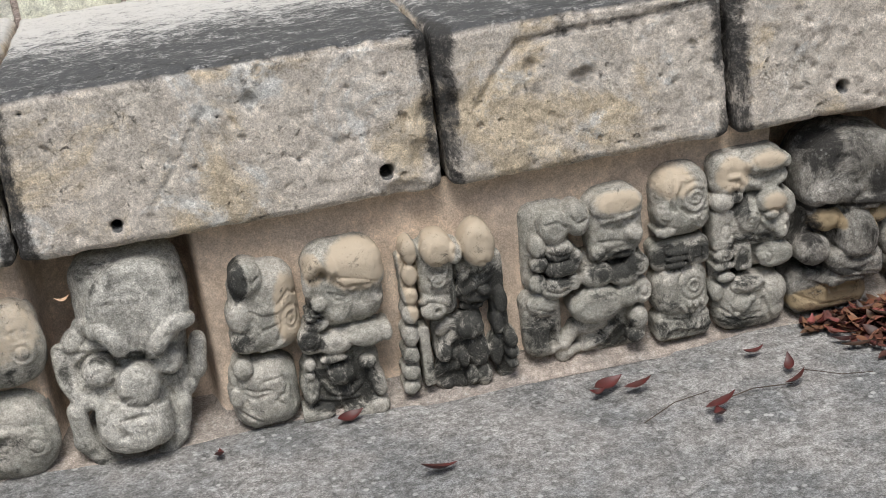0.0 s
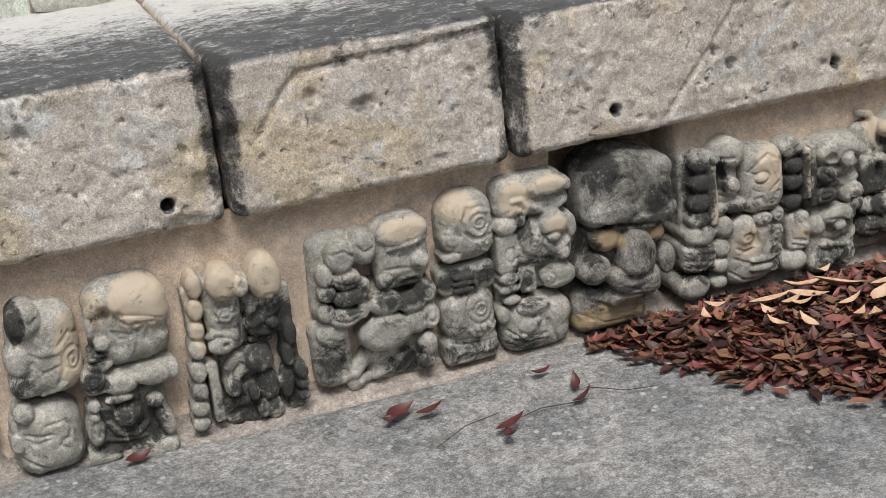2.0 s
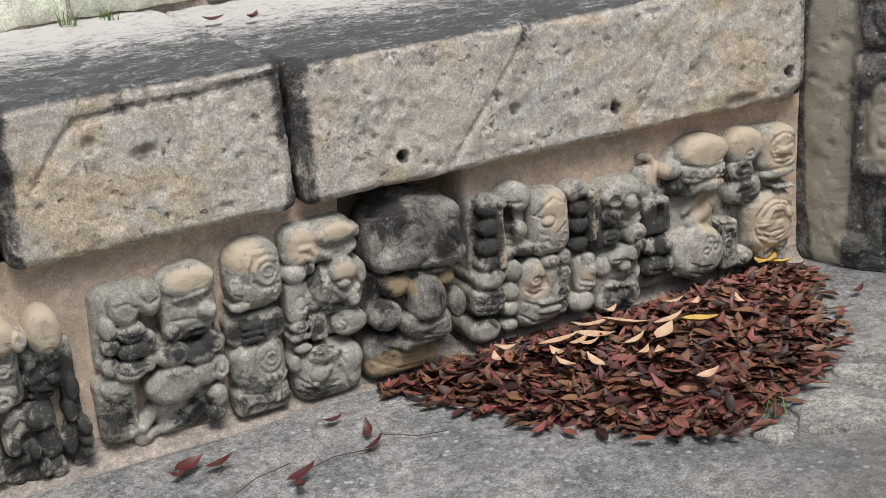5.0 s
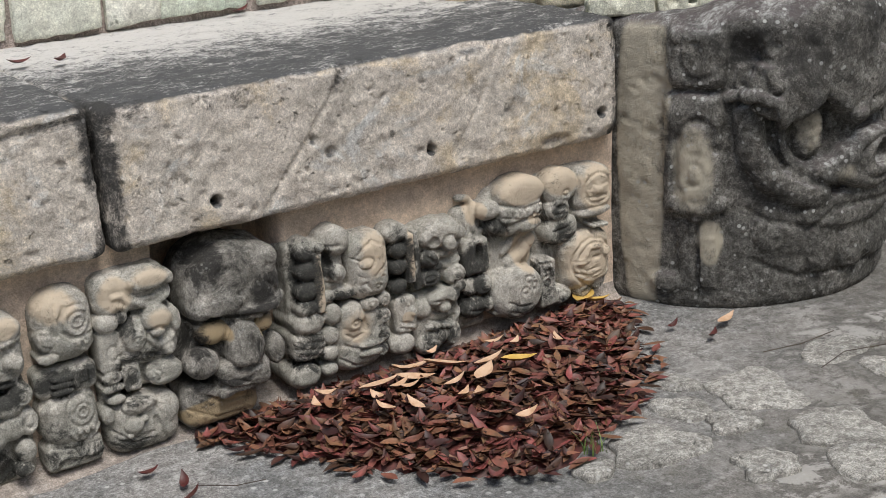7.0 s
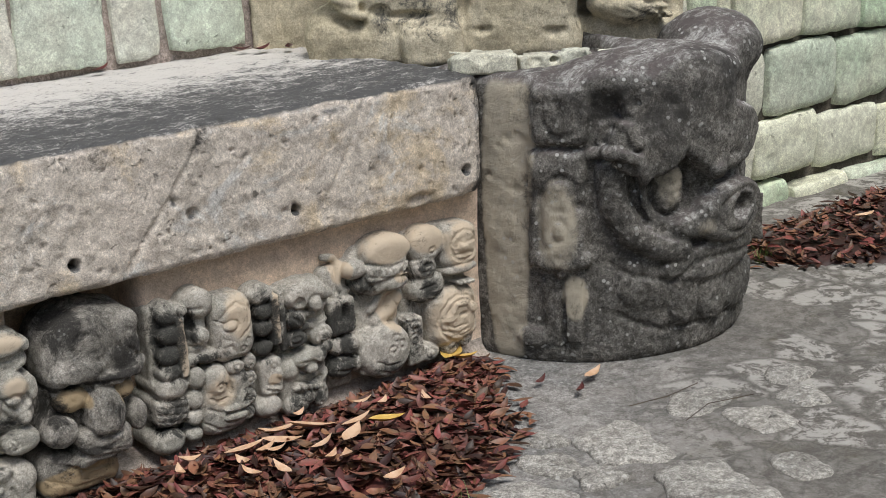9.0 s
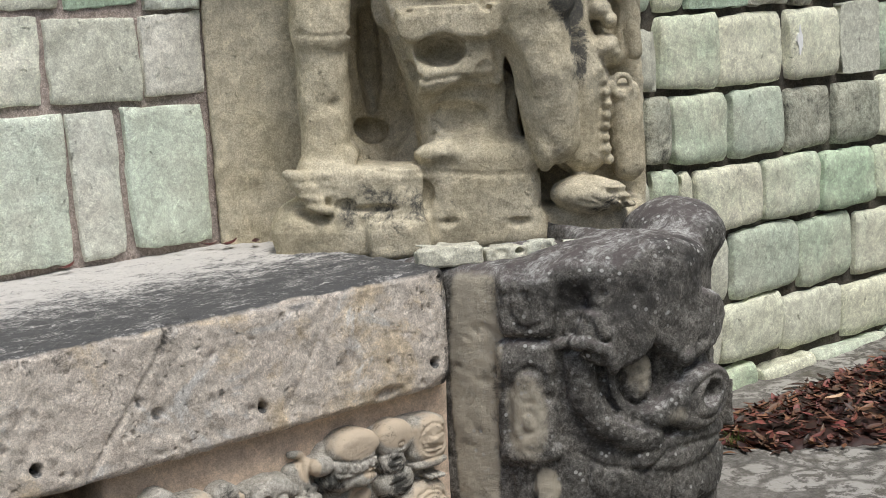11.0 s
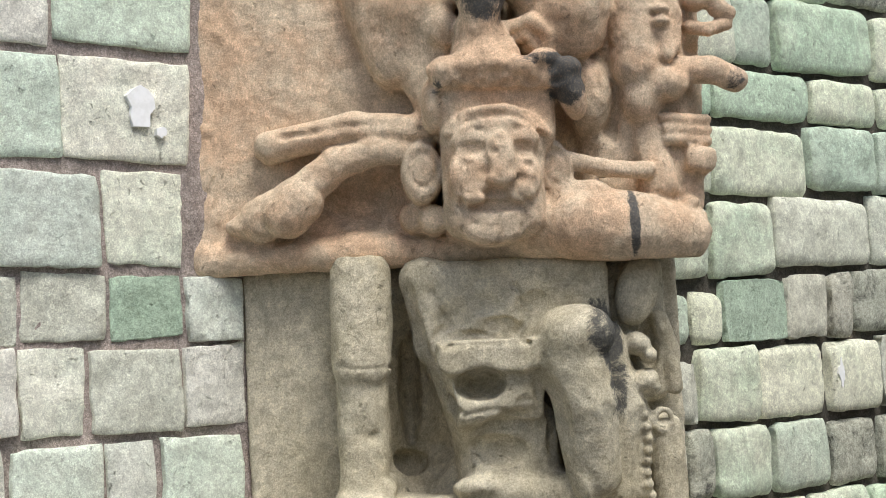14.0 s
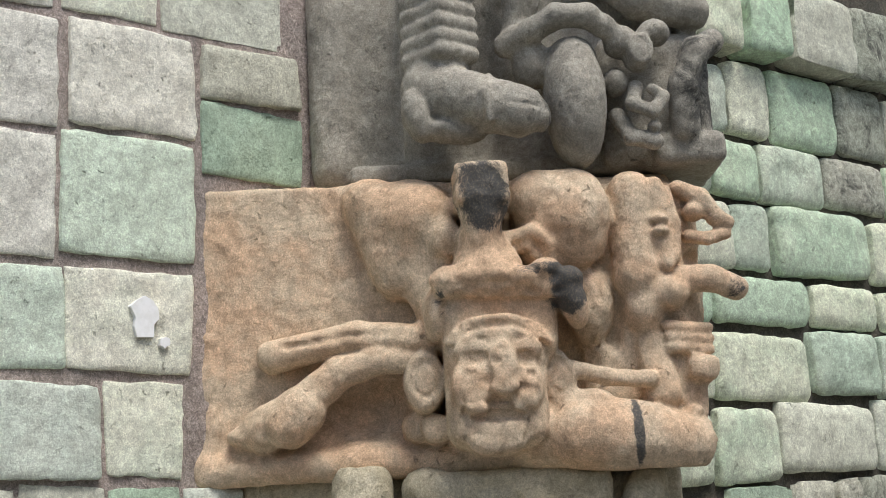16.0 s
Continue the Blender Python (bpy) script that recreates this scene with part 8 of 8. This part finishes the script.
loose_leaf(1.55, -0.05, 0.07, 0.10, 0.022, 0, LEAF_T, "tan curled leaf on the leaf drift", 121, 8)
loose_leaf(-2.71, 0.02, 0.36, 0.032, 0.009, 20, LEAF_T, "small pale leaf caught on the skull", 122, 30)
for i, (x, y, turn) in enumerate(((-0.16, 0.74, 10), (-0.10, 0.70, 60), (-0.20, 0.78, -30), (-0.04, 0.66, 20), (-0.62, 0.80, 15), (-1.3, 0.55, 10), (-1.22, 0.5, 50))):
    loose_leaf(x, y, TOP_Z + 0.014, 0.06, 0.013, turn, LEAF_R, "dry maroon leaf on the bench top", 130 + i, 15)


def twig(pts, r, label="thin dry twig on the floor"):
    cu = bpy.data.curves.new("twig", "CURVE")
    cu.dimensions = "3D"
    cu.bevel_depth, cu.bevel_resolution = r, 1
    sp = cu.splines.new("POLY")
    sp.points.add(len(pts) - 1)
    for p, q in zip(sp.points, pts):
        p.co = (*q, 1)
    cu.materials.append(TWIG)
    return tagged(new("twig", cu), label, "twig", "twigs")


twig([(-1.50, -0.26, 0.006), (-1.42, -0.24, 0.008), (-1.34, -0.25, 0.006)], 0.0012)
twig([(-1.66, -0.28, 0.005), (-1.58, -0.23, 0.008), (-1.50, -0.21, 0.006)], 0.001)
twig([(-1.30, -0.20, 0.006), (-1.24, -0.26, 0.009), (-1.18, -0.27, 0.006)], 0.001)
twig([(0.02, -0.47, 0.006), (0.12, -0.50, 0.010), (0.24, -0.49, 0.006)], 0.0012)
twig([(0.05, -0.62, 0.006), (0.15, -0.60, 0.012), (0.28, -0.63, 0.006)], 0.0012)


def tuft(x, y, z, n, h, seed, label):
    rng = random.Random(seed)
    bm = bmesh.new()
    for _ in range(n):
        a, lean, hh = rng.uniform(0, 6.28), rng.uniform(0.2, 0.9), h * rng.uniform(0.5, 1.1)
        bx, by = x + rng.uniform(-0.02, 0.02), y + rng.uniform(-0.02, 0.02)
        w = 0.0016
        rows = []
        for k in range(4):
            t = k / 3
            ox, oy = math.cos(a) * lean * hh * t * t, math.sin(a) * lean * hh * t * t
            ww = w * (1 - t) + 0.0002
            rows.append((bm.verts.new((bx + ox - math.sin(a) * ww, by + oy + math.cos(a) * ww, z + hh * t)), bm.verts.new((bx + ox + math.sin(a) * ww, by + oy - math.cos(a) * ww, z + hh * t))))
        for k in range(3):
            bm.faces.new((rows[k][0], rows[k][1], rows[k + 1][1], rows[k + 1][0]))
    return tagged(part("grass_tuft", bm, GRASS), label, "grass", kind="stuff")


tuft(-0.60, -0.60, 0.0, 16, 0.05, 5, "small green grass tuft by the leaf heap")
tuft(1.12, 0.02, 0.0, 18, 0.07, 6, "green grass tuft by the wall")
tuft(-1.58, 0.80, TOP_Z, 30, 0.06, 7, "green grass tuft on the bench top")
tuft(-1.48, 0.81, TOP_Z, 24, 0.05, 8, "green grass tuft on the bench top")


def cobble(x, y, z, rx, ry, rz, turn, material, label, seed):
    small = min(rx, ry, rz)
    c = Carving((-rx * 1.4, -ry * 1.4, -rz * 1.5), (rx * 1.4, ry * 1.4, rz * 1.5), small / 5)
    c.box(-rx, rx, -ry, ry, -rz, rz, r=small * 0.4)
    rng = random.Random(seed)
    for _ in range(9):
        a = rng.uniform(0, 6.28)
        c.ball(rx * 1.05 * math.cos(a), ry * 1.05 * math.sin(a), rz * rng.uniform(0.2, 1.3), rx * rng.uniform(0.2, 0.45), ry * rng.uniform(0.3, 0.6), rz * rng.uniform(0.4, 0.9), 0.006, cut=True)
    ob = c.finish("loose_stone", material, pose(x, y, z, 0, 0, turn), rough=0.005, grain=40, seed=seed)
    return tagged(ob, label, "stone", "packing stones")


cobble(0.07, 0.075, TOP_Z + 0.010, 0.085, 0.05, 0.026, -35, BLOCK_P, "pale flat packing stone under the statue", 71)
cobble(0.19, 0.01, TOP_Z + 0.002, 0.055, 0.045, 0.018, -20, BLOCK_P, "small pale packing stone under the statue", 72)
cobble(0.27, -0.05, TOP_Z + 0.006, 0.035, 0.04, 0.022, 30, BLOCK_P, "small pale packing stone under the statue", 73)
cobble(0.36, -0.09, TOP_Z + 0.002, 0.05, 0.03, 0.016, -50, BLOCK_P, "small pale packing stone under the statue", 74)



def splash(x, z, w, h, seed, y=YL - 0.012):
    """A daub of white plaster on the wall."""
    rng = random.Random(seed)
    bm = bmesh.new()
    n = 12
    ring = []
    for i in range(n):
        a = 2 * math.pi * i / n
        k = rng.uniform(0.6, 1.15)
        ring.append((x + w * k * math.cos(a), z + h * k * math.sin(a)))
    front = [bm.verts.new((a, y, b)) for a, b in ring]
    back = [bm.verts.new((a, y + 0.03, b)) for a, b in ring]
    bm.faces.new(front)
    for i in range(n):
        bm.faces.new((back[i], back[(i + 1) % n], front[(i + 1) % n], front[i]))
    bmesh.ops.recalc_face_normals(bm, faces=bm.faces)
    return tagged(part("plaster_daub", bm, WHITE), "white plaster daub on a green block", "plaster")


splash(-0.425, 2.06, 0.045, 0.055, 5)
splash(-0.367, 1.996, 0.016, 0.018, 6)
splash(2.085, 1.19, 0.018, 0.055, 9, YR - 0.012)
